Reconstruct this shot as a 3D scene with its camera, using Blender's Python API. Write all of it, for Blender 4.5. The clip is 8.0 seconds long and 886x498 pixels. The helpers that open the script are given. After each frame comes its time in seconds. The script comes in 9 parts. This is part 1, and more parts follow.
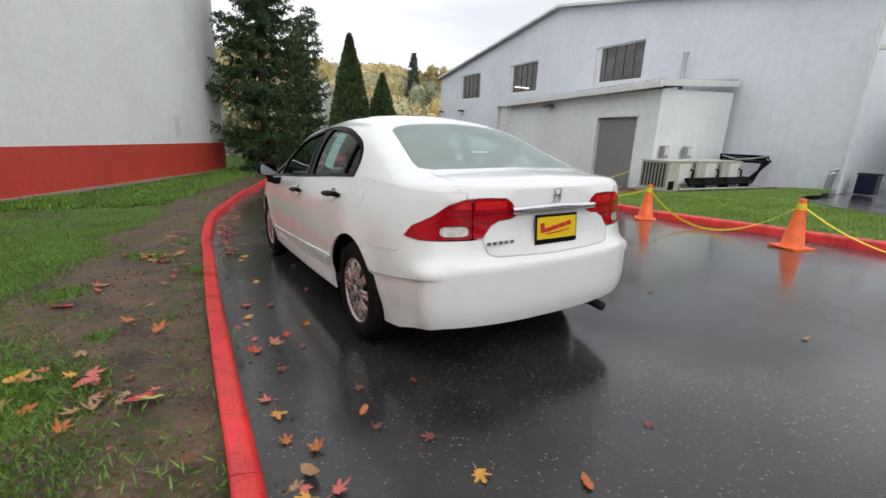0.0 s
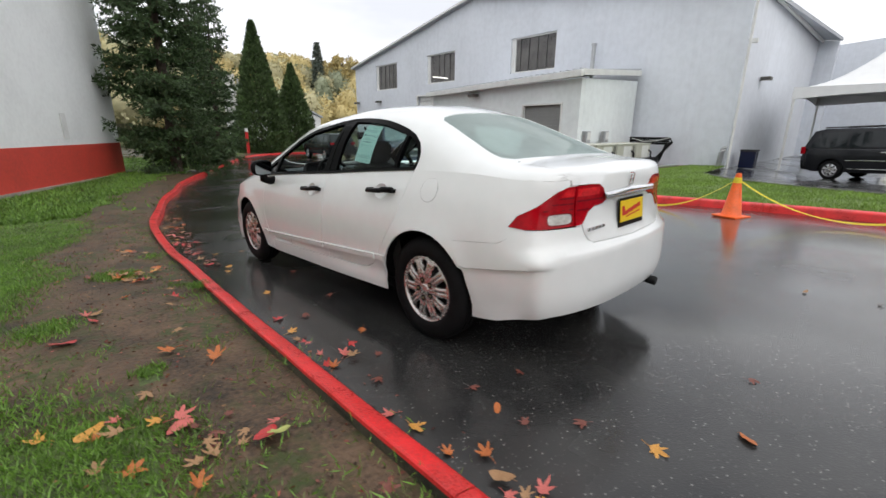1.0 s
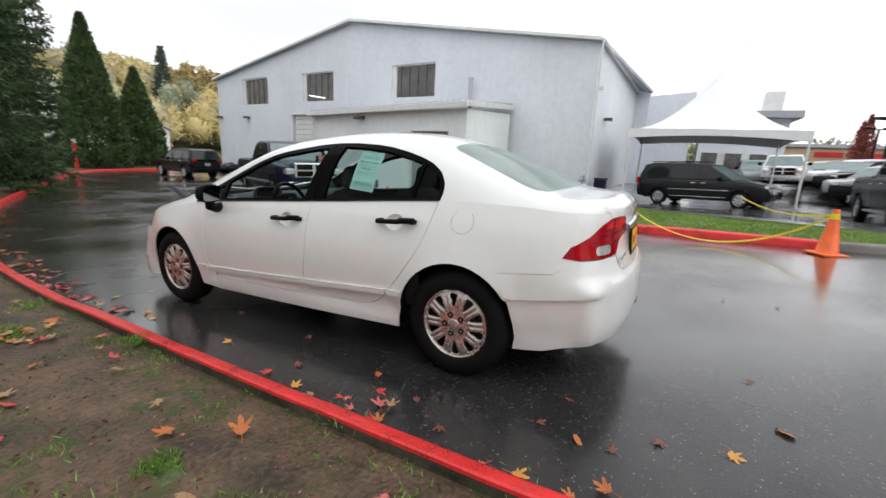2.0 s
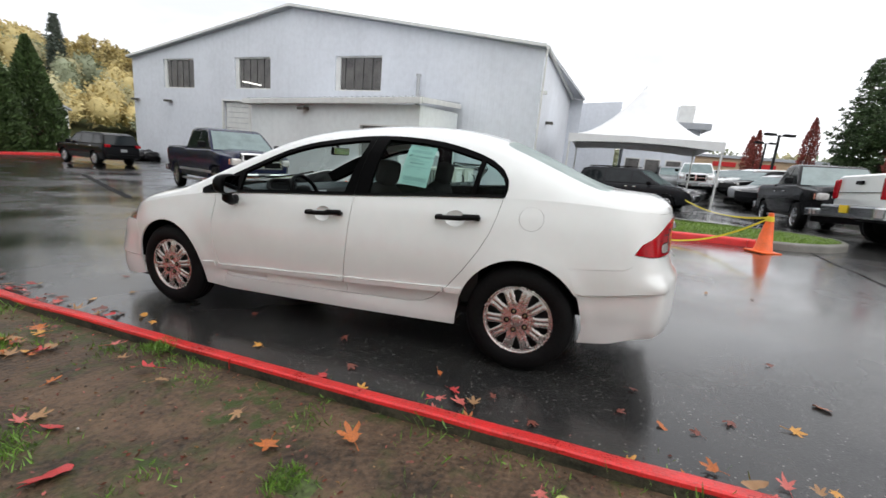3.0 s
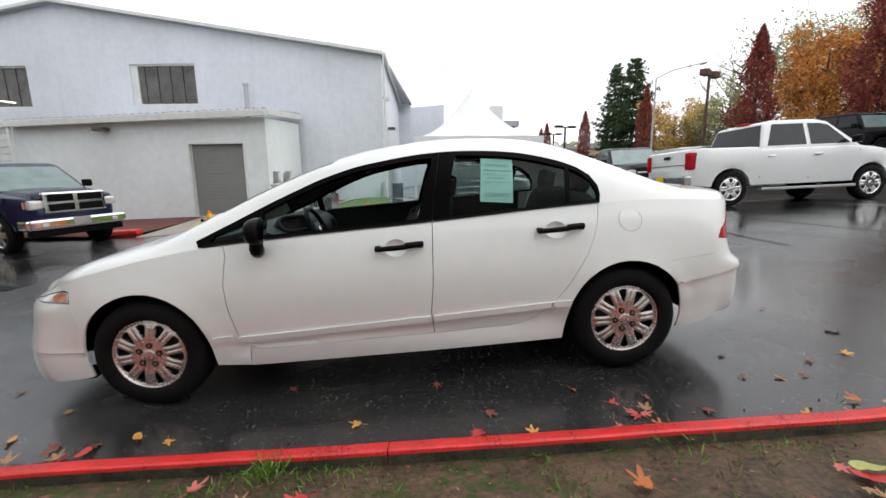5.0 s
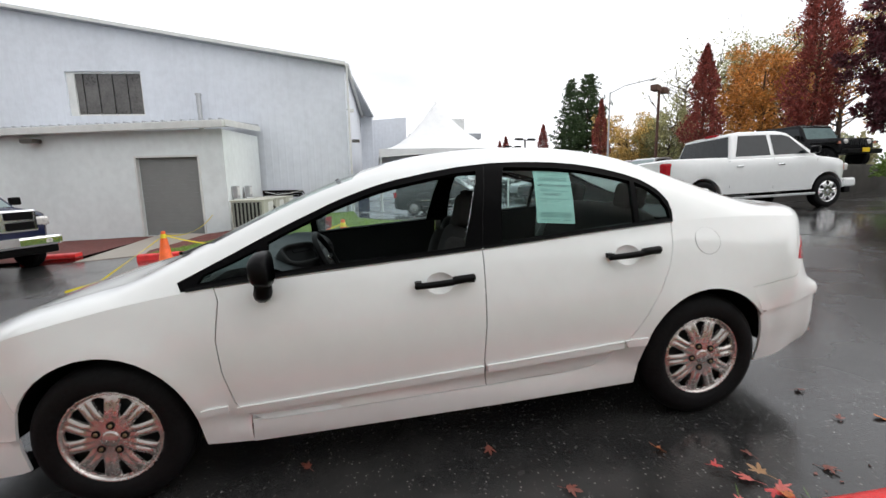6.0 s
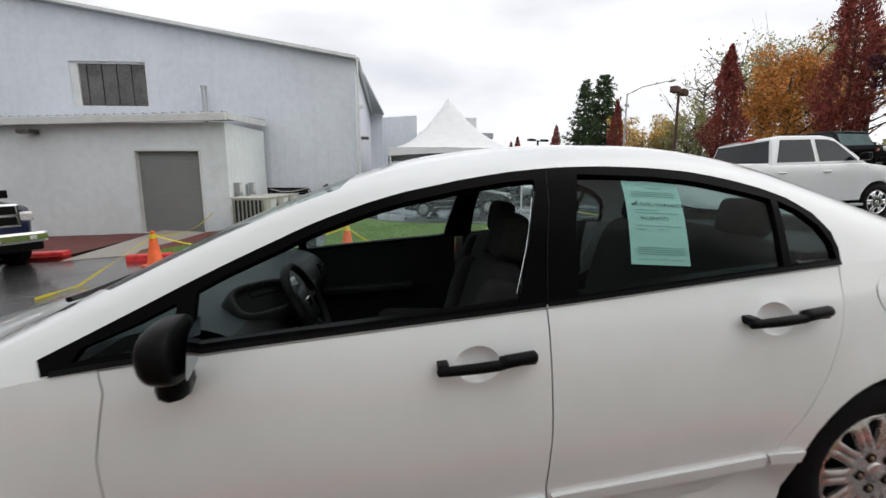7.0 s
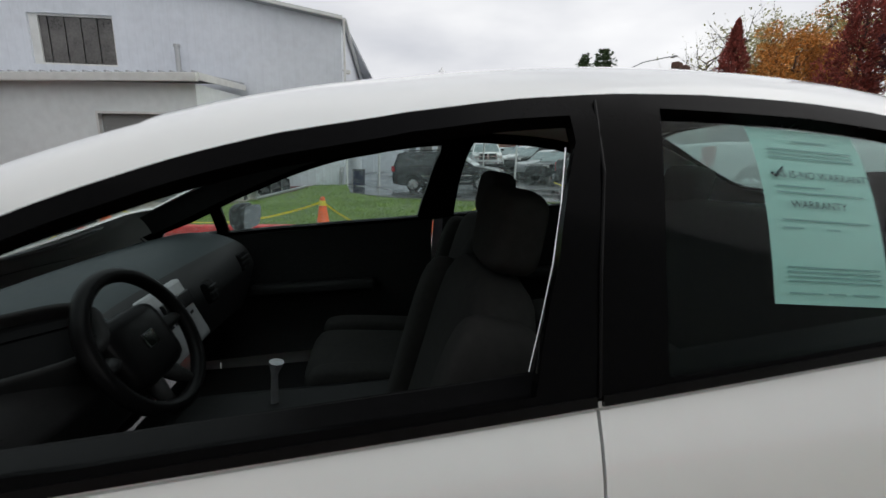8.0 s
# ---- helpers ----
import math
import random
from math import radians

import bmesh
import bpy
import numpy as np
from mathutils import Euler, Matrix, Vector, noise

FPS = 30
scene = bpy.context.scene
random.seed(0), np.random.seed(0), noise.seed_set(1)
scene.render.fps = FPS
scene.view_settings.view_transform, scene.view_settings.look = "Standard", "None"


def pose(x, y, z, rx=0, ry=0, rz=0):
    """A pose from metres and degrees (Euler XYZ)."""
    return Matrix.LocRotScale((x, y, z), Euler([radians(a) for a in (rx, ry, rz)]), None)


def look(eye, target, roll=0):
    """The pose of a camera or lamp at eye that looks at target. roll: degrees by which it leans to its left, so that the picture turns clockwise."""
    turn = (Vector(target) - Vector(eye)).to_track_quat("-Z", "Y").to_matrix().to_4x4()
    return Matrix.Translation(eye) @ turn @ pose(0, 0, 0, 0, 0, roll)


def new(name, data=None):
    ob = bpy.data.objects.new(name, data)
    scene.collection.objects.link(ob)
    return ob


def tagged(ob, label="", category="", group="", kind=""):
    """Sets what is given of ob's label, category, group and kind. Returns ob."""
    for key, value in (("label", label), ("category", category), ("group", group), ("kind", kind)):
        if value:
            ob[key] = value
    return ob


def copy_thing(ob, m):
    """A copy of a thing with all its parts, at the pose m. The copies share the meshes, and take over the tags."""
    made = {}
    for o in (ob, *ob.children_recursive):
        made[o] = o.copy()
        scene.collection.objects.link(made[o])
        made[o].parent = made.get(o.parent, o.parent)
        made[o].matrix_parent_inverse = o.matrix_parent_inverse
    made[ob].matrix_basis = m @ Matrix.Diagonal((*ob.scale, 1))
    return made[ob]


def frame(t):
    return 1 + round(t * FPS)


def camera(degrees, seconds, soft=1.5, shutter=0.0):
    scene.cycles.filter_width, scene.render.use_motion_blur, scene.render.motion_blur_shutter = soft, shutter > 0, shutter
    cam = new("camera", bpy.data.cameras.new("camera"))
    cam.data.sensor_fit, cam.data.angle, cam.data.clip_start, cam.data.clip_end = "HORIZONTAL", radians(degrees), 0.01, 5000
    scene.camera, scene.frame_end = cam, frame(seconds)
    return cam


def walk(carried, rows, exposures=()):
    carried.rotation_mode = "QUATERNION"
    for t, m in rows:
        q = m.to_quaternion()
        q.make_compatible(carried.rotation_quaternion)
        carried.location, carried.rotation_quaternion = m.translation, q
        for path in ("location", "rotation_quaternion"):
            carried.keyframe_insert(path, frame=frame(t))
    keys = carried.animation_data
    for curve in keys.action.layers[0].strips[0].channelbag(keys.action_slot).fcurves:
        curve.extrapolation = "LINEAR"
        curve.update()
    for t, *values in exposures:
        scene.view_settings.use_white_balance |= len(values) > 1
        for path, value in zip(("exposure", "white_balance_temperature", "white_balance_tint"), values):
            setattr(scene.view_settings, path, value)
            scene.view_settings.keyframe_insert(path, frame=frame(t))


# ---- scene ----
cam = camera(92.4, 8.0, shutter=0.25)
PATH = [
    (0, (-1.695, -3.681, 1.316), (-0.659, -2.05, 0.799), 2.2),
    (0.5, (-2.041, -3.42, 1.325), (-0.89, -1.859, 0.837), 0.7),
    (1, (-2.373, -3.093, 1.287), (-1.041, -1.705, 0.742), 0.6),
    (1.5, (-2.6, -2.678, 1.292), (-1.18, -1.345, 0.833), -0.3),
    (2, (-2.839, -2.334, 1.306), (-1.123, -1.402, 0.873), 2.9),
    (2.2, (-2.914, -2.22, 1.311), (-1.165, -1.357, 0.869), 2.9),
    (3.3, (-3.247, -1.417, 1.237), (-1.365, -0.899, 0.803), 5.1),
    (3.5, (-3.313, -1.26, 1.259), (-1.415, -0.83, 0.799), 4.2),
    (4, (-3.325, -0.867, 1.241), (-1.42, -0.557, 0.717), 1.9),
    (4.5, (-3.256, -0.502, 1.24), (-1.323, -0.361, 0.748), 1.8),
    (4.7, (-3.221, -0.341, 1.236), (-1.265, -0.322, 0.819), 0.9),
    (5.8, (-2.731, 0.171, 1.277), (-0.778, -0.085, 0.93), -1.4),
    (6, (-2.625, 0.239, 1.264), (-0.672, -0.057, 0.951), -1.1),
    (6.5, (-2.28, 0.292, 1.287), (-0.34, -0.049, 0.943), -0.9),
    (7, (-1.878, 0.217, 1.305), (0.079, -0.044, 0.99), 0.1),
    (7.5, (-1.502, 0.153, 1.287), (0.429, -0.205, 0.913), 0.7),
    (8, (-1.215, 0.041, 1.25), (0.717, -0.259, 0.825), 1.5),
]
walk(cam, [(t, look(eye, target, roll)) for t, eye, target, roll in PATH],
     [(0.0, -0.16), (1.0, -0.10), (2.0, 0.0), (6.2, -0.04), (6.5, -0.16), (7.0, -0.36), (7.5, -0.48), (8.0, -0.60)])

# ---- world, sun, exposure ----
scene.view_settings.exposure = 0.0
world = bpy.data.worlds.new("overcast")
scene.world = world
world.use_nodes = True
wn, wl = world.node_tree.nodes, world.node_tree.links
wn.clear()
sky = wn.new("ShaderNodeTexSky")
sky.sky_type, sky.sun_disc = "NISHITA", False
sky.sun_elevation, sky.sun_rotation = radians(51), radians(196)
sky.dust_density, sky.air_density, sky.ozone_density = 4.0, 1.0, 1.0
coord = wn.new("ShaderNodeTexCoord")
stretch = wn.new("ShaderNodeMapping")
stretch.inputs["Scale"].default_value = (1.0, 1.0, 3.0)
cloud = wn.new("ShaderNodeTexNoise")
cloud.inputs["Scale"].default_value, cloud.inputs["Detail"].default_value = 2.2, 6.0
ramp = wn.new("ShaderNodeValToRGB")
ramp.color_ramp.elements[0].position, ramp.color_ramp.elements[0].color = 0.30, (6.3, 6.45, 6.9, 1)
ramp.color_ramp.elements[1].position, ramp.color_ramp.elements[1].color = 0.70, (10.0, 10.0, 10.1, 1)
veil = wn.new("ShaderNodeMixRGB")
veil.inputs[0].default_value = 0.93
back = wn.new("ShaderNodeBackground")
back.inputs["Strength"].default_value = 0.160
wout = wn.new("ShaderNodeOutputWorld")
wl.new(coord.outputs["Generated"], stretch.inputs["Vector"])
wl.new(stretch.outputs["Vector"], cloud.inputs["Vector"])
wl.new(cloud.outputs["Fac"], ramp.inputs["Fac"])
wl.new(sky.outputs["Color"], veil.inputs[1])
wl.new(ramp.outputs["Color"], veil.inputs[2])
wl.new(veil.outputs["Color"], back.inputs["Color"])
wl.new(back.outputs["Background"], wout.inputs["Surface"])
sun = new("sun", bpy.data.lights.new("sun", "SUN"))
sun.data.energy, sun.data.angle, sun.data.color = 0.9, radians(75), (1.0, 0.97, 0.93)
sun.matrix_world = look((-5, -17, 22), (0, 0, 0))


# ---- helpers ----
def link_mesh(name, bm, material, smooth=False):
    me = bpy.data.meshes.new(name)
    bm.to_mesh(me)
    bm.free()
    if smooth:
        me.polygons.foreach_set("use_smooth", [True] * len(me.polygons))
    for one in material if isinstance(material, (list, tuple)) else (material,):
        me.materials.append(one)
    return new(name, me)


def part(name, bm, material, parent, label="", smooth=False):
    ob = link_mesh(name, bm, material, smooth)
    ob.parent = parent
    if label:
        ob["label"] = label
    return ob


def empty(name, m=None):
    ob = new(name)
    ob.empty_display_size = 0.2
    if m is not None:
        ob.matrix_basis = m
    return ob


def mesh_of(verts, faces):
    bm = bmesh.new()
    vs = [bm.verts.new(v) for v in verts]
    for f in faces:
        try:
            bm.faces.new([vs[i] for i in f])
        except ValueError:
            pass
    bm.normal_update()
    return bm


def add_box(bm, centre, size, m=None, bevel=0.0):
    made = bmesh.ops.create_cube(bm, size=1.0)["verts"]
    bmesh.ops.scale(bm, vec=size, verts=made)
    if bevel:
        edges = list({e for v in made for e in v.link_edges})
        got = bmesh.ops.bevel(bm, geom=edges, offset=bevel, segments=2, profile=0.6, affect="EDGES")
        made = list({v for f in got["faces"] for v in f.verts} | {v for v in made if v.is_valid})
    bmesh.ops.translate(bm, vec=centre, verts=made)
    if m is not None:
        bmesh.ops.transform(bm, matrix=m, verts=made)
    return made


def box_bm(centre, size, m=None, bevel=0.0):
    bm = bmesh.new()
    add_box(bm, centre, size, m, bevel)
    return bm


def add_tube(bm, pts, radius, n=8, caps=True):
    """A round bar along points; radius a number or one per point."""
    pts = [Vector(p) for p in pts]
    rad = radius if isinstance(radius, (list, tuple)) else [radius] * len(pts)
    rings = []
    side = None
    for i, p in enumerate(pts):
        d = (pts[min(i + 1, len(pts) - 1)] - pts[max(i - 1, 0)]).normalized()
        if side is None:
            side = d.orthogonal().normalized()
        side = (side - d * side.dot(d)).normalized()
        up = d.cross(side)
        rings.append([bm.verts.new(p + rad[i] * (math.cos(a) * side + math.sin(a) * up)) for a in (2 * math.pi * k / n for k in range(n))])
    for a, b in zip(rings, rings[1:]):
        for k in range(n):
            bm.faces.new((a[k], a[(k + 1) % n], b[(k + 1) % n], b[k]))
    if caps:
        bm.faces.new(list(reversed(rings[0])))
        bm.faces.new(rings[-1])
    return bm


def tube_bm(pts, radius, n=8):
    return add_tube(bmesh.new(), pts, radius, n)


def add_lathe(bm, profile, n=32, m=None, closed=False):
    """Turns (radius, height) pairs round the z axis."""
    rings = []
    for r, h in profile:
        ring = []
        for k in range(n):
            p = Vector((r * math.cos(2 * math.pi * k / n), r * math.sin(2 * math.pi * k / n), h))
            ring.append(bm.verts.new(m @ p if m is not None else p))
        rings.append(ring)
    pairs = list(zip(rings, rings[1:])) + ([(rings[-1], rings[0])] if closed else [])
    for a, b in pairs:
        for k in range(n):
            bm.faces.new((a[k], a[(k + 1) % n], b[(k + 1) % n], b[k]))
    return bm


def inside(p, poly):
    x, y, hit = p[0], p[1], False
    for (x0, y0), (x1, y1) in zip(poly, poly[1:] + poly[:1]):
        if (y0 > y) != (y1 > y) and x < x0 + (y - y0) * (x1 - x0) / (y1 - y0):
            hit = not hit
    return hit


def dense(poly, step):
    out = []
    for (x0, y0), (x1, y1) in zip(poly, poly[1:] + poly[:1]):
        n = max(1, int(math.hypot(x1 - x0, y1 - y0) / step))
        out += [(x0 + (x1 - x0) * k / n, y0 + (y1 - y0) * k / n) for k in range(n)]
    return out


def smooth_poly(pts, n=8, closed=True):
    """A rounded line through points (Catmull-Rom)."""
    out, c = [], len(pts)
    for i in range(c if closed else c - 1):
        p = [Vector(pts[(i + k) % c] if closed else pts[min(max(i + k, 0), c - 1)]) for k in (-1, 0, 1, 2)]
        for k in range(n):
            t = k / n
            out.append(tuple(0.5 * (2 * p[1] + (p[2] - p[0]) * t + (2 * p[0] - 5 * p[1] + 4 * p[2] - p[3]) * t * t + (3 * p[1] - p[0] - 3 * p[2] + p[3]) * t ** 3)))
    if not closed:
        out.append(tuple(pts[-1]))
    return out


def fill(outline, holes=(), step=0.0, lines=()):
    """Triangles of a flat region with holes, with inner points every step; 2D."""
    from mathutils import geometry
    pts, edges = [], []
    for ring in (outline, *holes):
        base = len(pts)
        pts += [Vector(p[:2]) for p in ring]
        edges += [(base + k, base + (k + 1) % len(ring)) for k in range(len(ring))]
    for line in lines:
        base = len(pts)
        pts += [Vector(p[:2]) for p in line]
        edges += [(base + k, base + k + 1) for k in range(len(line) - 1)]
    if step:
        xs, ys = [p[0] for p in outline], [p[1] for p in outline]
        edge_pts = np.array([tuple(p) for p in pts])
        for j in range(int((max(ys) - min(ys)) / step) + 1):
            for i in range(int((max(xs) - min(xs)) / step) + 1):
                q = (min(xs) + (i + 0.5 * (j % 2)) * step, min(ys) + (j + 0.5) * step)
                if inside(q, outline) and not any(inside(q, h) for h in holes) and np.min(np.hypot(edge_pts[:, 0] - q[0], edge_pts[:, 1] - q[1])) > 0.45 * step:
                    pts.append(Vector(q))
    v, _, f, *_ = geometry.delaunay_2d_cdt(pts, edges, [], 0, 1e-5)
    keep = []
    for tri in f:
        c = sum((v[i] for i in tri), Vector((0, 0))) / len(tri)
        a, b, d = (v[i] for i in tri[:3])
        far = max((a - b).length, (b - d).length, (d - a).length)
        if len(tri) == 3 and abs((b - a).cross(d - a)) < 0.0003 * far:
            continue
        if inside(c, outline) and not any(inside(c, h) for h in holes):
            keep.append(list(tri))
    return [tuple(p) for p in v], keep


def slab(outline, holes, place, depth, step=0.0):
    """A panel with thickness: place(u, v, d) gives the point at depth d."""
    v, f = fill(outline, holes, step)
    bm = mesh_of([place(a, b, 0.0) for a, b in v], f)
    if depth:
        rim = [e for e in bm.edges if len(e.link_faces) == 1]
        lay = {vert: vert.index for vert in bm.verts}
        bm.verts.index_update()
        back = [bm.verts.new(place(a, b, depth)) for a, b in v]
        bm.verts.ensure_lookup_table()
        for e in rim:
            a, b = (w.index for w in e.verts)
            bm.faces.new((bm.verts[b], bm.verts[a], back[a], back[b]))
        for tri in f:
            try:
                bm.faces.new([back[i] for i in reversed(tri)])
            except ValueError:
                pass
        bmesh.ops.recalc_face_normals(bm, faces=bm.faces)
    return bm


# ---- materials ----
def material(name, colour, rough=0.6, metal=0.0, vary=0.15, scale=3.0, fine=60.0, bump=0.0, bump_scale=80.0, coat=0.0, rough_vary=0.1, tint=None, island=False, random_hue=0.0, spec=0.5):
    """A surface with variation at two scales; tint: a second colour for stains."""
    m = bpy.data.materials.new(name)
    m.use_nodes = True
    nt = m.node_tree
    N, L = nt.nodes, nt.links
    b = N["Principled BSDF"]
    b.inputs["Roughness"].default_value, b.inputs["Metallic"].default_value = rough, metal
    b.inputs["Specular IOR Level"].default_value = spec
    if coat:
        b.inputs["Coat Weight"].default_value, b.inputs["Coat Roughness"].default_value = coat, 0.04
    tc = N.new("ShaderNodeTexCoord")
    big, small = N.new("ShaderNodeTexNoise"), N.new("ShaderNodeTexNoise")
    for n, s in ((big, scale), (small, fine)):
        n.inputs["Scale"].default_value, n.inputs["Detail"].default_value = s, 5.0
        L.new(tc.outputs["Object"], n.inputs["Vector"])
    mixn = N.new("ShaderNodeMath")
    mixn.operation = "MULTIPLY_ADD"
    mixn.inputs[1].default_value = 0.45
    L.new(small.outputs["Fac"], mixn.inputs[0])
    half = N.new("ShaderNodeMath")
    half.operation = "MULTIPLY"
    half.inputs[1].default_value = 0.55
    L.new(big.outputs["Fac"], half.inputs[0])
    L.new(half.outputs[0], mixn.inputs[2])
    r = N.new("ShaderNodeValToRGB")
    lo = tuple(c * (1 - vary) for c in (tint or colour))
    hi = tuple(min(1.0, c * (1 + vary)) for c in colour)
    r.color_ramp.elements[0].position, r.color_ramp.elements[0].color = 0.36, (*lo, 1)
    r.color_ramp.elements[1].position, r.color_ramp.elements[1].color = 0.60, (*hi, 1)
    L.new(mixn.outputs[0], r.inputs["Fac"])
    col = r.outputs["Color"]
    if random_hue:
        info = N.new("ShaderNodeNewGeometry") if island else N.new("ShaderNodeObjectInfo")
        hs = N.new("ShaderNodeHueSaturation")
        rng = N.new("ShaderNodeMapRange")
        rng.inputs["To Min"].default_value, rng.inputs["To Max"].default_value = 1 - random_hue, 1 + random_hue
        L.new(info.outputs["Random Per Island" if island else "Random"], rng.inputs["Value"])
        L.new(rng.outputs["Result"], hs.inputs["Value"])
        L.new(col, hs.inputs["Color"])
        col = hs.outputs["Color"]
    L.new(col, b.inputs["Base Color"])
    if rough_vary:
        rr = N.new("ShaderNodeMapRange")
        rr.inputs["To Min"].default_value, rr.inputs["To Max"].default_value = max(0.0, rough - rough_vary), min(1.0, rough + rough_vary)
        L.new(mixn.outputs[0], rr.inputs["Value"])
        L.new(rr.outputs["Result"], b.inputs["Roughness"])
    if bump:
        bn = N.new("ShaderNodeTexNoise")
        bn.inputs["Scale"].default_value, bn.inputs["Detail"].default_value = bump_scale, 4.0
        L.new(tc.outputs["Object"], bn.inputs["Vector"])
        bp = N.new("ShaderNodeBump")
        bp.inputs["Strength"].default_value, bp.inputs["Distance"].default_value = bump, 0.01
        L.new(bn.outputs["Fac"], bp.inputs["Height"])
        L.new(bp.outputs["Normal"], b.inputs["Normal"])
    return m


def glass(name, tint=(0.9, 0.95, 0.94), rough=0.0, mist=0.0, mist_colour=(0.7, 0.75, 0.75), ior=1.3, blotch=0.25, size=9.0, drops="BsdfDiffuse", both=0.0):
    """A thin pane: clear with a reflection."""
    m = bpy.data.materials.new(name)
    m.use_nodes = True
    N, L = m.node_tree.nodes, m.node_tree.links
    N.clear()
    tr, gl, mx, lw, pw, fr, out = (N.new("ShaderNode" + k) for k in ("BsdfTransparent", "BsdfGlossy", "MixShader", "LayerWeight", "Math", "Math", "OutputMaterial"))
    tr.inputs["Color"].default_value = (*tint, 1)
    gl.inputs["Roughness"].default_value = rough
    f0 = ((ior - 1) / (ior + 1)) ** 2
    lw.inputs["Blend"].default_value = 0.5
    pw.operation, fr.operation = "POWER", "MULTIPLY_ADD"
    pw.inputs[1].default_value, fr.inputs[1].default_value, fr.inputs[2].default_value = 5.0, 1 - f0, f0
    L.new(lw.outputs["Facing"], pw.inputs[0])
    L.new(pw.outputs[0], fr.inputs[0])
    L.new(fr.outputs[0], mx.inputs["Fac"])
    L.new(tr.outputs["BSDF"], mx.inputs[1])
    L.new(gl.outputs["BSDF"], mx.inputs[2])
    last = mx.outputs["Shader"]
    if mist:
        # fine drops and breath on the pane
        df, m2, n, rg, tc = N.new("ShaderNode" + drops), N.new("ShaderNodeMixShader"), N.new("ShaderNodeTexNoise"), N.new("ShaderNodeMapRange"), N.new("ShaderNodeTexCoord")
        df.inputs["Color"].default_value = (*mist_colour, 1)
        film = df.outputs["BSDF"]
        if both:
            tl, m3 = N.new("ShaderNodeBsdfTranslucent"), N.new("ShaderNodeMixShader")
            tl.inputs["Color"].default_value = (*mist_colour, 1)
            m3.inputs["Fac"].default_value = both
            L.new(film, m3.inputs[1])
            L.new(tl.outputs["BSDF"], m3.inputs[2])
            film = m3.outputs["Shader"]
        n.inputs["Scale"].default_value, n.inputs["Detail"].default_value = size, 8.0
        L.new(tc.outputs["Object"], n.inputs["Vector"])
        rg.inputs["From Min"].default_value, rg.inputs["From Max"].default_value = 0.3, 0.7
        rg.inputs["To Min"].default_value, rg.inputs["To Max"].default_value = mist * (1 - blotch), mist * (1 + blotch)
        L.new(n.outputs["Fac"], rg.inputs["Value"])
        L.new(rg.outputs["Result"], m2.inputs["Fac"])
        L.new(last, m2.inputs[1])
        L.new(film, m2.inputs[2])
        last = m2.outputs["Shader"]
    L.new(last, out.inputs["Surface"])
    return m


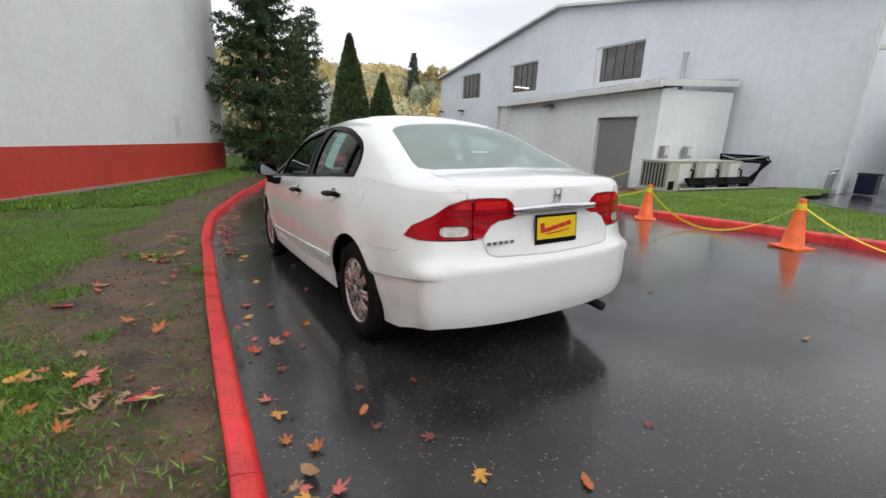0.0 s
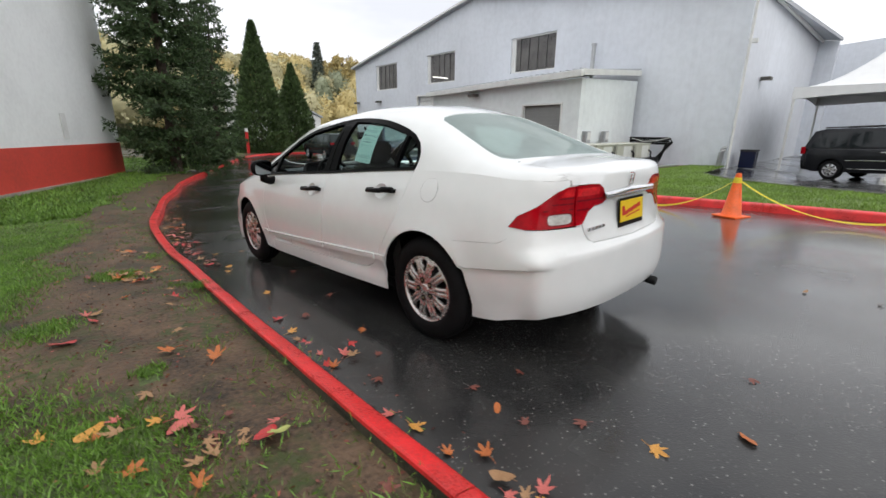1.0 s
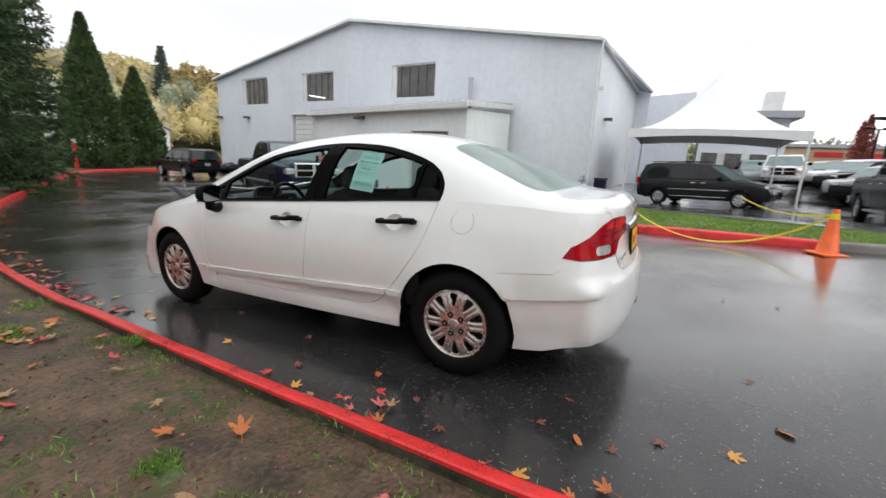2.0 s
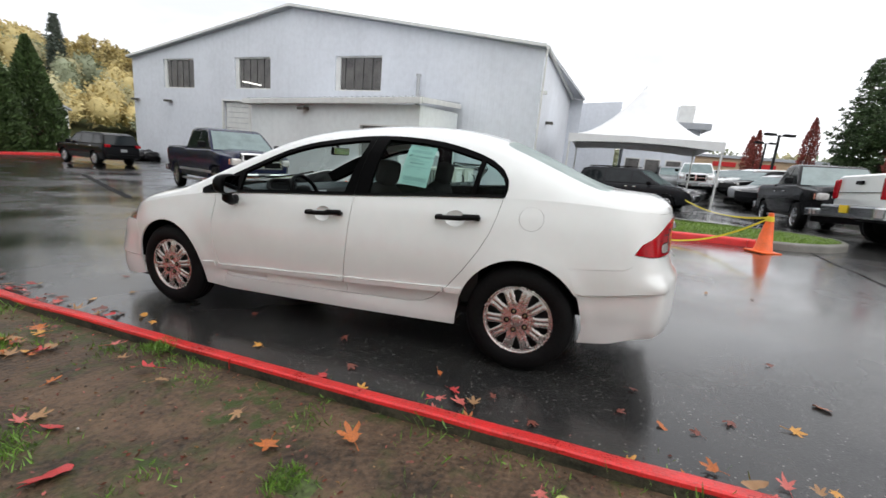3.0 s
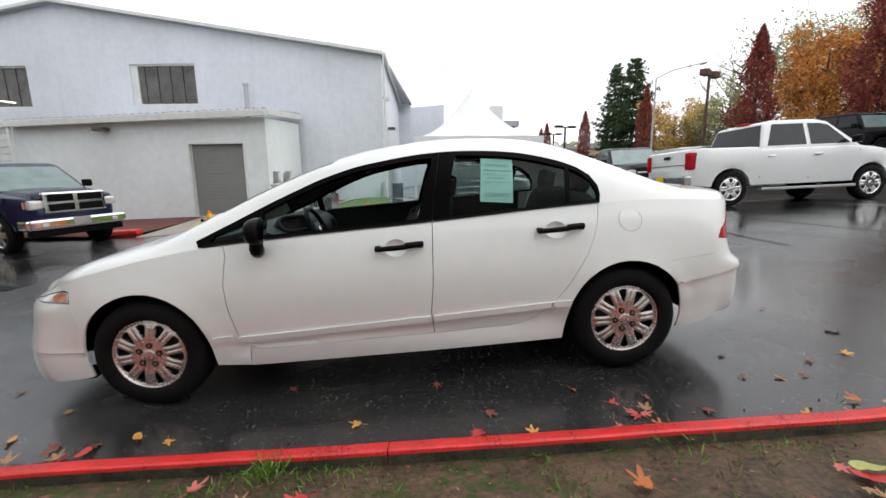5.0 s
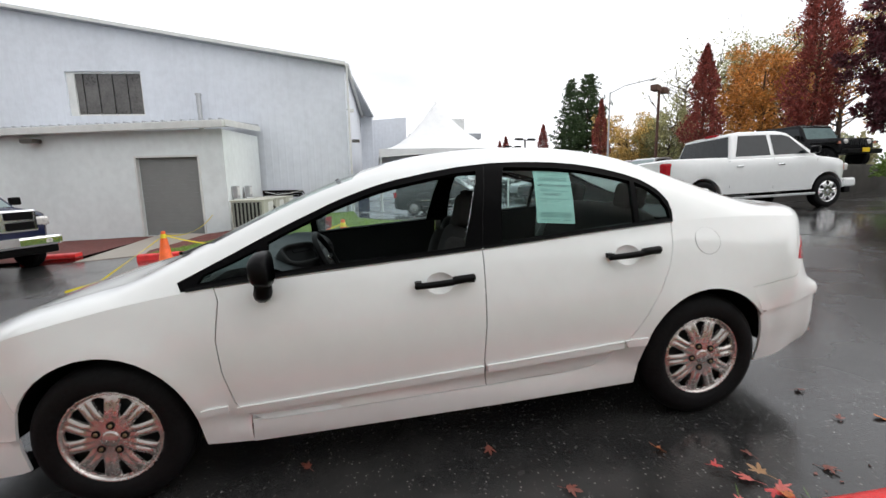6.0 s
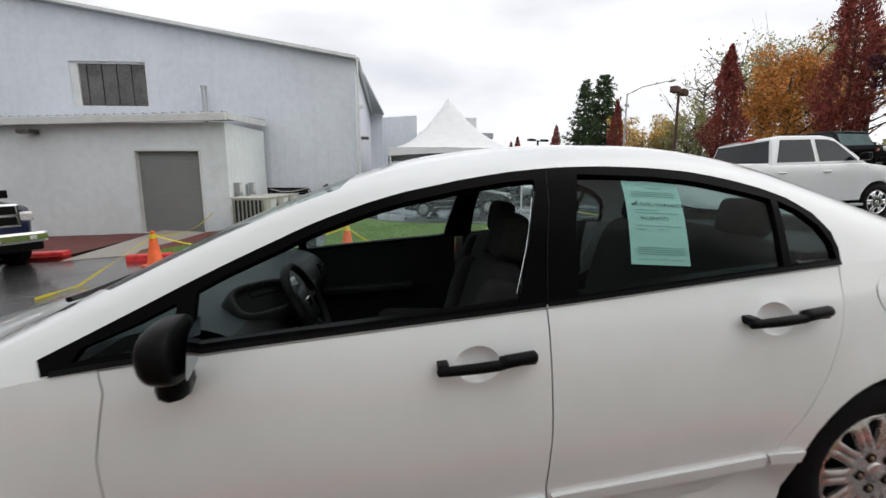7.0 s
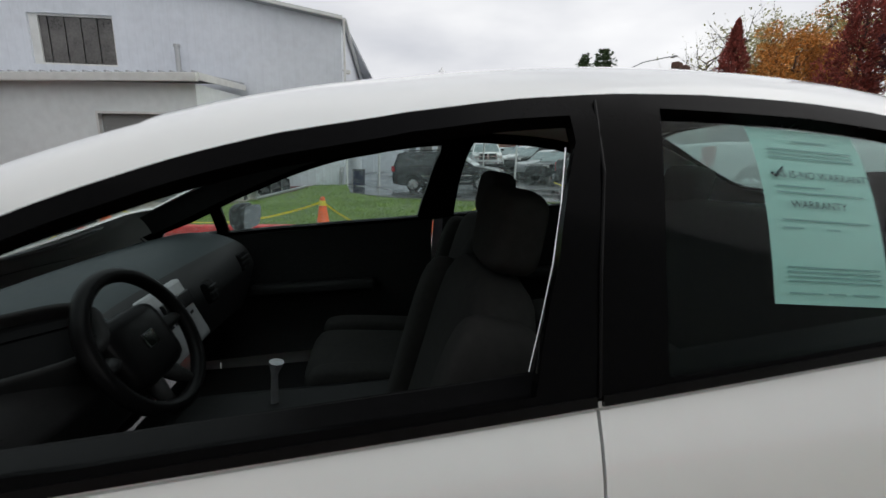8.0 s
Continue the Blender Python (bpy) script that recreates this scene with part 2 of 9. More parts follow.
def wet_asphalt():
    m = bpy.data.materials.new("wet_asphalt")
    m.use_nodes = True
    N, L = m.node_tree.nodes, m.node_tree.links
    b = N["Principled BSDF"]
    tc = N.new("ShaderNodeTexCoord")

    def noise_tex(s, detail=5.0, rough=0.5):
        n = N.new("ShaderNodeTexNoise")
        n.inputs["Scale"].default_value, n.inputs["Detail"].default_value, n.inputs["Roughness"].default_value = s, detail, rough
        L.new(tc.outputs["Object"], n.inputs["Vector"])
        return n

    def spread(out, a, c, lo, hi):
        r = N.new("ShaderNodeMapRange")
        r.interpolation_type = "SMOOTHSTEP"
        for k, val in (("From Min", a), ("From Max", c), ("To Min", lo), ("To Max", hi)):
            r.inputs[k].default_value = val
        L.new(out, r.inputs["Value"])
        return r.outputs["Result"]

    pool = noise_tex(0.35, 6.0, 0.55)
    patch = noise_tex(1.7, 6.0, 0.6)
    grit = N.new("ShaderNodeTexVoronoi")
    grit.inputs["Scale"].default_value = 130.0
    L.new(tc.outputs["Object"], grit.inputs["Vector"])
    chips = noise_tex(55.0, 3.0)
    col = N.new("ShaderNodeValToRGB")
    col.color_ramp.elements[0].position, col.color_ramp.elements[0].color = 0.30, (0.016, 0.016, 0.017, 1)
    col.color_ramp.elements[1].position, col.color_ramp.elements[1].color = 0.72, (0.044, 0.043, 0.041, 1)
    L.new(patch.outputs["Fac"], col.inputs["Fac"])
    light = N.new("ShaderNodeMixRGB")
    light.inputs[2].default_value = (0.15, 0.147, 0.14, 1)
    L.new(spread(chips.outputs["Fac"], 0.63, 0.75, 0.0, 0.7), light.inputs[0])
    L.new(col.outputs["Color"], light.inputs[1])
    # pale stone chips, sparse and sharp
    stone = N.new("ShaderNodeTexVoronoi")
    stone.inputs["Scale"].default_value = 62.0
    L.new(tc.outputs["Object"], stone.inputs["Vector"])
    sep = N.new("ShaderNodeSeparateColor")
    L.new(stone.outputs["Color"], sep.inputs["Color"])
    few = N.new("ShaderNodeMath")
    few.operation = "MULTIPLY"
    L.new(spread(stone.outputs["Distance"], 0.30, 0.22, 0.0, 1.0), few.inputs[0])
    L.new(spread(sep.outputs["Red"], 0.90, 0.93, 0.0, 0.75), few.inputs[1])
    pale = N.new("ShaderNodeMixRGB")
    pale.inputs[2].default_value = (0.24, 0.235, 0.22, 1)
    L.new(few.outputs[0], pale.inputs[0])
    L.new(light.outputs["Color"], pale.inputs[1])
    L.new(pale.outputs["Color"], b.inputs["Base Color"])
    L.new(spread(pool.outputs["Fac"], 0.40, 0.62, 0.30, 0.10), b.inputs["Roughness"])
    b.inputs["Specular IOR Level"].default_value = 0.1
    b.inputs["Coat Weight"].default_value, b.inputs["Coat IOR"].default_value = 1.0, 1.38
    L.new(spread(pool.outputs["Fac"], 0.40, 0.62, 0.24, 0.11), b.inputs["Coat Roughness"])
    amount = spread(pool.outputs["Fac"], 0.42, 0.62, 0.30, 0.08)
    bp = N.new("ShaderNodeBump")
    bp.inputs["Distance"].default_value = 0.006
    L.new(amount, bp.inputs["Strength"])
    L.new(grit.outputs["Distance"], bp.inputs["Height"])
    L.new(bp.outputs["Normal"], b.inputs["Normal"])
    return m


def mossy_soil():
    """Trodden wet soil with crumbs, darker damp spots and thin moss."""
    m = material("wet_soil", (0.104, 0.066, 0.041), 0.58, vary=0.42, scale=3.4, fine=46.0, bump=1.0, bump_scale=44.0, rough_vary=0.15, tint=(0.046, 0.032, 0.021), spec=0.3)
    N, L = m.node_tree.nodes, m.node_tree.links
    b = N["Principled BSDF"]
    old = b.inputs["Base Color"].links[0].from_socket
    tc = N.new("ShaderNodeTexCoord")
    fac = None
    for scale, lo, hi in ((2.6, 0.46, 0.60), (15.0, 0.45, 0.58)):
        n, r = N.new("ShaderNodeTexNoise"), N.new("ShaderNodeMapRange")
        n.inputs["Scale"].default_value, n.inputs["Detail"].default_value = scale, 7.0
        r.inputs["From Min"].default_value, r.inputs["From Max"].default_value = lo, hi
        L.new(tc.outputs["Object"], n.inputs["Vector"])
        L.new(n.outputs["Fac"], r.inputs["Value"])
        if fac is None:
            fac = r.outputs["Result"]
        else:
            mul = N.new("ShaderNodeMath")
            mul.operation = "MULTIPLY"
            L.new(fac, mul.inputs[0])
            L.new(r.outputs["Result"], mul.inputs[1])
            fac = mul.outputs[0]
    mx = N.new("ShaderNodeMixRGB")
    mx.inputs[2].default_value = (0.042, 0.062, 0.014, 1)
    L.new(fac, mx.inputs[0])
    L.new(old, mx.inputs[1])
    L.new(mx.outputs["Color"], b.inputs["Base Color"])
    return m


def ribbed(name, colour, pitch, deep=0.5, axis=1, rough=0.55, streak=True, wash=0.30):
    """Painted sheet metal with upright ribs and rain streaks."""
    m = material(name, colour, rough, 0.0, 0.05, 0.5, 4.0, rough_vary=0.08)
    N, L = m.node_tree.nodes, m.node_tree.links
    b = N["Principled BSDF"]
    tc = N.new("ShaderNodeTexCoord")
    w = N.new("ShaderNodeTexWave")
    w.bands_direction = "XYZ"[axis]
    w.inputs["Scale"].default_value = 0.314 / pitch
    L.new(tc.outputs["Object"], w.inputs["Vector"])
    cr = N.new("ShaderNodeMapRange")
    cr.inputs["From Min"].default_value, cr.inputs["From Max"].default_value = 0.82, 0.97
    L.new(w.outputs["Fac"], cr.inputs["Value"])
    bp = N.new("ShaderNodeBump")
    bp.inputs["Strength"].default_value, bp.inputs["Distance"].default_value = deep, 0.03
    L.new(cr.outputs["Result"], bp.inputs["Height"])
    L.new(bp.outputs["Normal"], b.inputs["Normal"])
    if streak:
        old = b.inputs["Base Color"].links[0].from_socket
        mp = N.new("ShaderNodeMapping")
        mp.inputs["Scale"].default_value = (2.2, 2.2, 0.12)
        n = N.new("ShaderNodeTexNoise")
        n.inputs["Scale"].default_value, n.inputs["Detail"].default_value = 1.6, 6.0
        L.new(tc.outputs["Object"], mp.inputs["Vector"])
        L.new(mp.outputs["Vector"], n.inputs["Vector"])
        rg = N.new("ShaderNodeMapRange")
        rg.inputs["From Min"].default_value, rg.inputs["From Max"].default_value, rg.inputs["To Max"].default_value = 0.52, 0.80, wash
        L.new(n.outputs["Fac"], rg.inputs["Value"])
        mx = N.new("ShaderNodeMixRGB")
        mx.inputs[2].default_value = (*[c * 0.62 for c in colour], 1)
        L.new(rg.outputs["Result"], mx.inputs[0])
        L.new(old, mx.inputs[1])
        L.new(mx.outputs["Color"], b.inputs["Base Color"])
    return m


ASPHALT = wet_asphalt()
KERB_RED = material("red_kerb_paint", (0.74, 0.030, 0.032), 0.30, vary=0.10, scale=6.0, fine=90.0, bump=0.30, bump_scale=70.0, rough_vary=0.14, tint=(0.52, 0.030, 0.028))
KERB_GREY = material("wet_concrete_kerb", (0.16, 0.155, 0.14), 0.5, vary=0.25, bump=0.3)
SOIL = mossy_soil()
LAWN = material("lawn_soil", (0.10, 0.155, 0.032), 0.75, vary=0.35, scale=2.5, fine=40.0, bump=0.8, bump_scale=40.0)
GRASS = material("grass_blades", (0.118, 0.225, 0.030), 0.5, vary=0.3, scale=1.5, fine=20.0, random_hue=0.4, island=True)
VERGE_LAWN = material("mossy_verge_soil", (0.075, 0.118, 0.026), 0.75, vary=0.40, scale=2.5, fine=40.0, bump=0.9, bump_scale=34.0, tint=(0.060, 0.058, 0.028))
LAWN_GRASS = material("mown_grass_blades", (0.17, 0.28, 0.040), 0.5, vary=0.3, scale=1.5, fine=20.0, random_hue=0.3, island=True)
MULCH = material("red_bark_mulch", (0.11, 0.028, 0.022), 0.8, vary=0.45, scale=8.0, fine=60.0, bump=1.0, bump_scale=40.0)
CONCRETE = material("wet_concrete", (0.33, 0.30, 0.26), 0.45, vary=0.14, scale=1.5, fine=50.0, bump=0.15, rough_vary=0.15)
GREY_METAL = ribbed("pale_blue_grey_siding", (0.71, 0.745, 0.80), 0.30, 0.22, wash=0.15)
GREY_METAL_SIDE = ribbed("pale_blue_grey_siding_side", (0.71, 0.745, 0.80), 0.30, 0.22, axis=0, wash=0.15)
ANNEX_PAINT = ribbed("off_white_annex_paint", (0.80, 0.85, 0.85), 1.2, 0.03, wash=0.10)
TRIM_WHITE = material("white_trim", (0.72, 0.73, 0.71), 0.5, vary=0.08)
ROOF_METAL = ribbed("grey_roof_sheet", (0.40, 0.42, 0.45), 0.4, 0.5, streak=False)
WHITE_WALL = material("white_block_wall", (0.87, 0.89, 0.88), 0.7, vary=0.05, scale=0.6, fine=8.0, bump=0.12, bump_scale=30.0)
RED_WALL = material("red_wall_paint", (0.60, 0.060, 0.040), 0.6, vary=0.12, scale=0.8, fine=12.0, bump=0.15, bump_scale=30.0)
DOOR_GREY = ribbed("grey_roll_door", (0.235, 0.240, 0.235), 0.075, 0.03, axis=2, streak=False)
DARK_PANE = material("dark_window_sheet", (0.105, 0.100, 0.095), 0.30, vary=0.4, scale=2.0, fine=14.0)
BLACK = material("black_plastic", (0.005, 0.005, 0.0053), 0.34, vary=0.25, rough_vary=0.10, spec=0.08)
BLACK_GLOSS = material("black_gloss", (0.010, 0.010, 0.011), 0.18, vary=0.2, spec=0.25)
STEEL = material("galvanised_steel", (0.45, 0.46, 0.47), 0.4, 0.7, vary=0.15)
BEIGE = material("beige_unit_paint", (0.50, 0.50, 0.43), 0.5, vary=0.1)
LOUVRE = material("weathered_louvre", (0.26, 0.27, 0.24), 0.5, vary=0.15)
TENT_CLOTH = material("white_tent_cloth", (0.80, 0.81, 0.81), 0.6, vary=0.04, bump=0.05, bump_scale=4.0)
CONE_ORANGE = material("orange_cone_rubber", (0.86, 0.13, 0.015), 0.38, vary=0.15, scale=8.0)
TAPE = material("yellow_tape", (0.75, 0.62, 0.03), 0.4, vary=0.15, scale=20.0)
RUBBER = material("tyre_rubber", (0.008, 0.008, 0.0085), 0.6, vary=0.3, scale=6.0, bump=0.15, bump_scale=120.0, spec=0.08)
BARK = material("bark", (0.075, 0.055, 0.042), 0.9, vary=0.4, scale=6.0, fine=40.0, bump=0.8, bump_scale=30.0)
WOOD_POST = material("brown_post", (0.10, 0.05, 0.035), 0.7, vary=0.3)

# ---- ground ----
SLOPE = 0.0484


def gz(y):
    """Height of the road, which falls away ahead of the parked sedan and levels out."""
    if y > 8:
        return -0.3872 - 0.484 * (1 - math.exp(-(y - 8) / 10))
    if y < -25:
        return 1.21 + 0.484 * (1 - math.exp((25 + y) / 10))
    return -SLOPE * y


def ground_at(x, y):
    """The lot dips a little beyond the lawn island, under the tent."""
    x0 = 9.5 - 4.0 * max(0.0, min(1.0, (-y - 5.0) / 3.0))
    dip = 0.047 * max(0.0, min(x - x0, 8.5)) * max(0.0, min(1.0, (30.0 - x) / 5.0))
    return gz(y) - dip * max(0.0, min(1.0, (1.0 - y) / 2.5)) * max(0.0, min(1.0, (y + 18.0) / 4.0))


def axis_steps(lo, hi, near_lo, near_hi, fine, coarse):
    out, v = [], near_lo
    while v < near_hi:
        out.append(v)
        v += fine
    out.append(near_hi)
    step, v = fine, near_hi
    while v < hi:
        step = min(step * 1.35, coarse)
        v += step
        out.append(v)
    step, v, low = fine, near_lo, []
    while v > lo:
        step = min(step * 1.35, coarse)
        v -= step
        low.append(v)
    return list(reversed(low)) + out


gx = axis_steps(-900, 900, -12, 30, 1.0, 150)
gy = axis_steps(-900, 900, -26, 34, 0.8, 150)
verts = [(x, y, ground_at(x, y)) for y in gy for x in gx]
faces = [(j * len(gx) + i, j * len(gx) + i + 1, (j + 1) * len(gx) + i + 1, (j + 1) * len(gx) + i) for j in range(len(gy) - 1) for i in range(len(gx) - 1)]
tagged(link_mesh("ground", mesh_of(verts, faces), ASPHALT, True), "dark wet asphalt driveway and car lot", "ground", kind="structure")

# red kerb along the verge: its centre line
KERB = smooth_poly([(-1.80, -12), (-1.68, -5), (-1.595, -2.3), (-1.578, -1.4), (-1.55, -0.5), (-1.51, 0.5), (-1.475, 1.3), (-1.44, 2.2), (-1.23, 4.2), (-0.78, 6.2), (-0.28, 8.3), (0.36, 10.3), (1.05, 12.6), (2.4, 15.8), (4.2, 19.5), (6.6, 24.6), (9.0, 28.8), (11.4, 30.5), (14.2, 31.1), (22, 31.6)], 12, False)


def run_of(line, step):
    """Points at even steps along a line."""
    out, carry = [line[0]], 0.0
    for a, b in zip(line, line[1:]):
        d = math.hypot(b[0] - a[0], b[1] - a[1])
        s = step - carry
        while s <= d:
            out.append((a[0] + (b[0] - a[0]) * s / d, a[1] + (b[1] - a[1]) * s / d))
            s += step
        carry = d - (s - step)
    return out


KERB_BACK = material("mossy_kerb_back", (0.050, 0.045, 0.028), 0.8, vary=0.4, scale=7.0, fine=50.0, bump=0.6, tint=(0.022, 0.024, 0.012))


def shade_flat_angle(ob):
    """Smooth faces with crisp bends."""
    bm = bmesh.new()
    bm.from_mesh(ob.data)
    for e in bm.edges:
        if len(e.link_faces) == 2 and e.calc_face_angle(0) > radians(42):
            e.smooth = False
    bm.to_mesh(ob.data)
    bm.free()
    return ob


def kerb_run(line, piece, material_of, width=0.092, high=0.125, group="kerb", label="red-painted concrete kerb with worn joints", e=0.0675):
    """A kerb of pieces with rounded upper edges and open joints, each a child of one piece of the setting."""
    pts = run_of(line, 0.12)
    whole = tagged(empty(group), label, "kerb", kind="structure")
    prof = [(e - width, -0.12), (e - width, high - 0.012), (e - width + 0.003, high + 0.002), (e - width + 0.012, high + 0.008), (e - 0.030, high - 0.006), (e - 0.010, high - 0.014), (e, high - 0.034), (e + 0.015, -0.12)]
    count = max(2, int(piece / 0.12))
    for k, start in enumerate(range(0, len(pts) - 1, count)):
        some = pts[start:start + count + 1]
        if len(some) < 2:
            break
        bm = bmesh.new()
        rings = []
        for i, p in enumerate(some):
            j = start + i
            a, b = Vector(pts[max(j - 1, 0)]), Vector(pts[min(j + 1, len(pts) - 1)])
            d = (b - a).normalized()
            n = Vector((d.y, -d.x))
            s = Vector(p) + d * ((0.003 if i == 0 else -0.003 if i == len(some) - 1 else 0.0))
            wob = 0.006 * noise.noise((s.x * 1.3, s.y * 1.3, 5.0))
            wob2 = 0.004 * noise.noise((s.x * 4.0, s.y * 4.0, 1.0))
            rings.append([bm.verts.new((s.x + n.x * (u + wob), s.y + n.y * (u + wob), gz(s.y) + h + (wob2 if h > 0 else 0))) for u, h in prof])
        for a, b in zip(rings, rings[1:]):
            for i in range(len(prof) - 1):
                bm.faces.new((a[i], a[i + 1], b[i + 1], b[i])).material_index = 1 if i == 0 else 0
        bm.faces.new(rings[0])
        bm.faces.new(list(reversed(rings[-1])))
        bmesh.ops.recalc_face_normals(bm, faces=bm.faces)
        shade_flat_angle(part("kerb_stone", bm, (material_of(k), KERB_BACK), whole, smooth=True))
    return whole


kerb_run(KERB, 2.4, lambda k: KERB_RED, width=0.100, e=0.046)

# verge between kerb and red wall
WALL_A, WALL_B = Vector((-9.73, -5.37)), Vector((0.42, 18.95))
WALL_DIR = (WALL_B - WALL_A).normalized()


def verge_rows():
    pts = run_of(KERB, 0.16)
    rows = []
    for i, p in enumerate(pts):
        a, b = Vector(pts[max(i - 1, 0)]), Vector(pts[min(i + 1, len(pts) - 1)])
        d = (b - a).normalized()
        left = Vector((-d.y, d.x))
        base = Vector(p) + left * 0.050
        if p[1] < 17.0:
            cr = left.x * WALL_DIR.y - left.y * WALL_DIR.x
            w = WALL_A - base
            reach = (w.x * WALL_DIR.y - w.y * WALL_DIR.x) / cr
            reach = max(1.2, min(reach + 0.1, 14.0))
        else:
            reach = max(2.5, 9.0 - 0.25 * (p[1] - 17))
        rows.append((base, left, reach))
    return rows


def verge_height(x, y, d):
    lump = 0.03 * noise.noise((x * 0.9, y * 0.9, 0)) + 0.016 * noise.noise((x * 3.1, y * 3.1, 2)) + 0.007 * noise.noise((x * 11, y * 11, 3))
    k = min(1.0, d / 0.38)
    return gz(y) + 0.068 + 0.030 * k * k * (3 - 2 * k) + min(d, 3.0) * 0.010 + lump * min(1.0, d / 0.25)


def grassy(x, y, d):
    """How much grass grows at a spot of the verge: bare along the kerb, greener towards the wall."""
    n = noise.noise((x * 0.55 + 3, y * 0.55, 7)) + 0.55 * noise.noise((x * 1.6, y * 1.6, 9))
    d0 = 1.05 - 0.56 * max(0.0, min(1.0, (-0.4 - y) / 0.8)) - 0.25 * max(0.0, min(1.0, (y - 1.5) / 1.5))
    g = (d - d0 + 0.62 * n) / 0.40
    # three small patches that grow nearer to the kerb
    for px, py, r in ((-2.50, 0.22, 0.15), (-2.02, 1.32, 0.13), (-2.14, -0.82, 0.06)):
        g = max(g, 1.6 - math.hypot(x - px, y - py) / r + 0.5 * n)
    return max(0.0, min(1.0, g))


rows = verge_rows()
NV = 44
verts, faces = [], []
for base, left, reach in rows:
    for k in range(NV + 1):
        d = reach * (k / NV) ** 1.5
        q = base + left * d
        verts.append((q.x, q.y, verge_height(q.x, q.y, d)))
for i in range(len(rows) - 1):
    for k in range(NV):
        a = i * (NV + 1) + k
        faces.append((a, a + NV + 1, a + NV + 2, a + 1))
verge_bm = mesh_of(verts, faces)
for f in verge_bm.faces:
    c = f.calc_center_median()
    base, left, reach = rows[min(len(rows) - 1, f.index // NV)]
    if grassy(c.x, c.y, (Vector((c.x, c.y)) - base).dot(left)) > 0.75:
        f.material_index = 1
tagged(link_mesh("verge", verge_bm, (SOIL, VERGE_LAWN), True), "bare muddy verge with patches of grass behind the kerb", "verge", kind="structure")

# opposite side: lawn island, mulch bed and ramp
ISLAND_W = [(7.05, 5.25), (6.90, 4.0), (6.35, 2.0), (5.97, 0.57), (5.88, -1.0), (5.72, -2.5), (5.50, -3.7), (5.38, -4.35)]
ISLAND_TIP = [(5.38, -4.35), (5.35, -4.9), (5.55, -5.4), (6.0, -5.75), (6.5, -5.8), (7.0, -5.45), (7.6, -4.5), (8.4, -3.0), (9.3, -1.6), (10.6, -0.2), (12.5, 0.9)]
kerb_run(smooth_poly(ISLAND_W, 10, False), 2.4, lambda k: KERB_RED, group="kerb")
kerb_run(smooth_poly(ISLAND_TIP, 8, False), 2.4, lambda k: KERB_GREY, group="kerb", label="grey wet concrete kerb round the island tip")
kerb_run([(8.12, 8.2), (8.02, 7.0)], 1.2, lambda k: KERB_RED, width=0.22, high=0.16)


def sheet(name, outline, lift, mat_, label, category, step=0.35, lump=0.02):
    v, f = fill(dense(outline, step), (), step)
    bm = mesh_of([(a, b, gz(b) + lift + lump * noise.noise((a * 0.8, b * 0.8, 4))) for a, b in v], f)
    return tagged(link_mesh(name, bm, mat_, True), label, category, kind="structure")


island = smooth_poly(ISLAND_W, 6, False)[:-1] + smooth_poly(ISLAND_TIP, 6, False) + [(16.6, 1.3), (16.9, 2.6), (13.5, 2.9), (11.0, 3.6), (9.0, 4.4)]
sheet("lawn_island", island, 0.10, LAWN, "green mown lawn island behind a red kerb", "lawn")
sheet("mulch_bed", [(7.1, 5.2), (9.0, 4.45), (11.0, 3.65), (13.5, 2.95), (17.0, 2.65), (17.2, 5.1), (12.0, 4.9), (11.1, 5.35), (8.0, 5.5)], 0.09, MULCH, "dark red bark mulch bed along the annex", "mulch bed")
sheet("mulch_bed", [(7.9, 8.3), (7.9, 6.9), (12.2, 7.25), (13.9, 14.7), (9.8, 14.0)], 0.07, MULCH, "dark red bark mulch strip below the annex wall", "mulch bed")

# concrete ramp up to the roll door
verts = [(7.62, 6.85, gz(6.85) + 0.012), (7.9, 5.5, gz(5.5) + 0.012), (11.15, 5.36, -0.16), (12.35, 7.15, -0.22), (7.62, 6.85, gz(6.85) - 0.2), (7.9, 5.5, gz(5.5) - 0.2), (11.15, 5.36, -0.6), (12.35, 7.15, -0.6)]
tagged(link_mesh("ramp", mesh_of(verts, [(0, 1, 2, 3), (0, 4, 5, 1), (1, 5, 6, 2), (2, 6, 7, 3), (3, 7, 4, 0)]), CONCRETE), "pale wet concrete ramp to the roll door", "ramp", kind="structure")

# ---- grey metal building ----
BW = Vector((16.78, 1.4, 0))
BDIR = Vector((0.075, 1.0, 0)).normalized()
BOUT = Vector((-BDIR.y, BDIR.x, 0))


def on_building(u, z, d=0.0):
    return BW + BDIR * u - BOUT * d + Vector((0, 0, z))


LEN = 28.7
WINDOWS = [(8.25, 11.2, 4.22, 5.97), (15.85, 18.75, 4.18, 5.97), (22.4, 25.4, 4.12, 5.94)]
ROLL = (17.2, 19.75, -1.0, 3.43)
holes = [[(a, c), (b, c), (b, d), (a, d)] for a, b, c, d in (*WINDOWS, ROLL)]
front = [(0, -1.4), (LEN, -1.4), (LEN, 6.05), (14.2, 8.5), (0, 6.2)]
wall = slab(front, holes, on_building, 0.2)
tagged(link_mesh("wall_front", wall, GREY_METAL), "pale blue-grey ribbed metal gable wall with rain streaks", "wall", kind="structure")
side = slab([(0, -1.4), (14.6, -1.4), (14.6, 6.2), (0, 6.2)], [], lambda u, z, d: Vector((16.78 + 0.22 + u, 1.4 - 0.012 * u + d, z)), 0.2)
tagged(link_mesh("wall_side", side, GREY_METAL_SIDE), "pale blue-grey ribbed metal side wall", "wall", kind="structure")
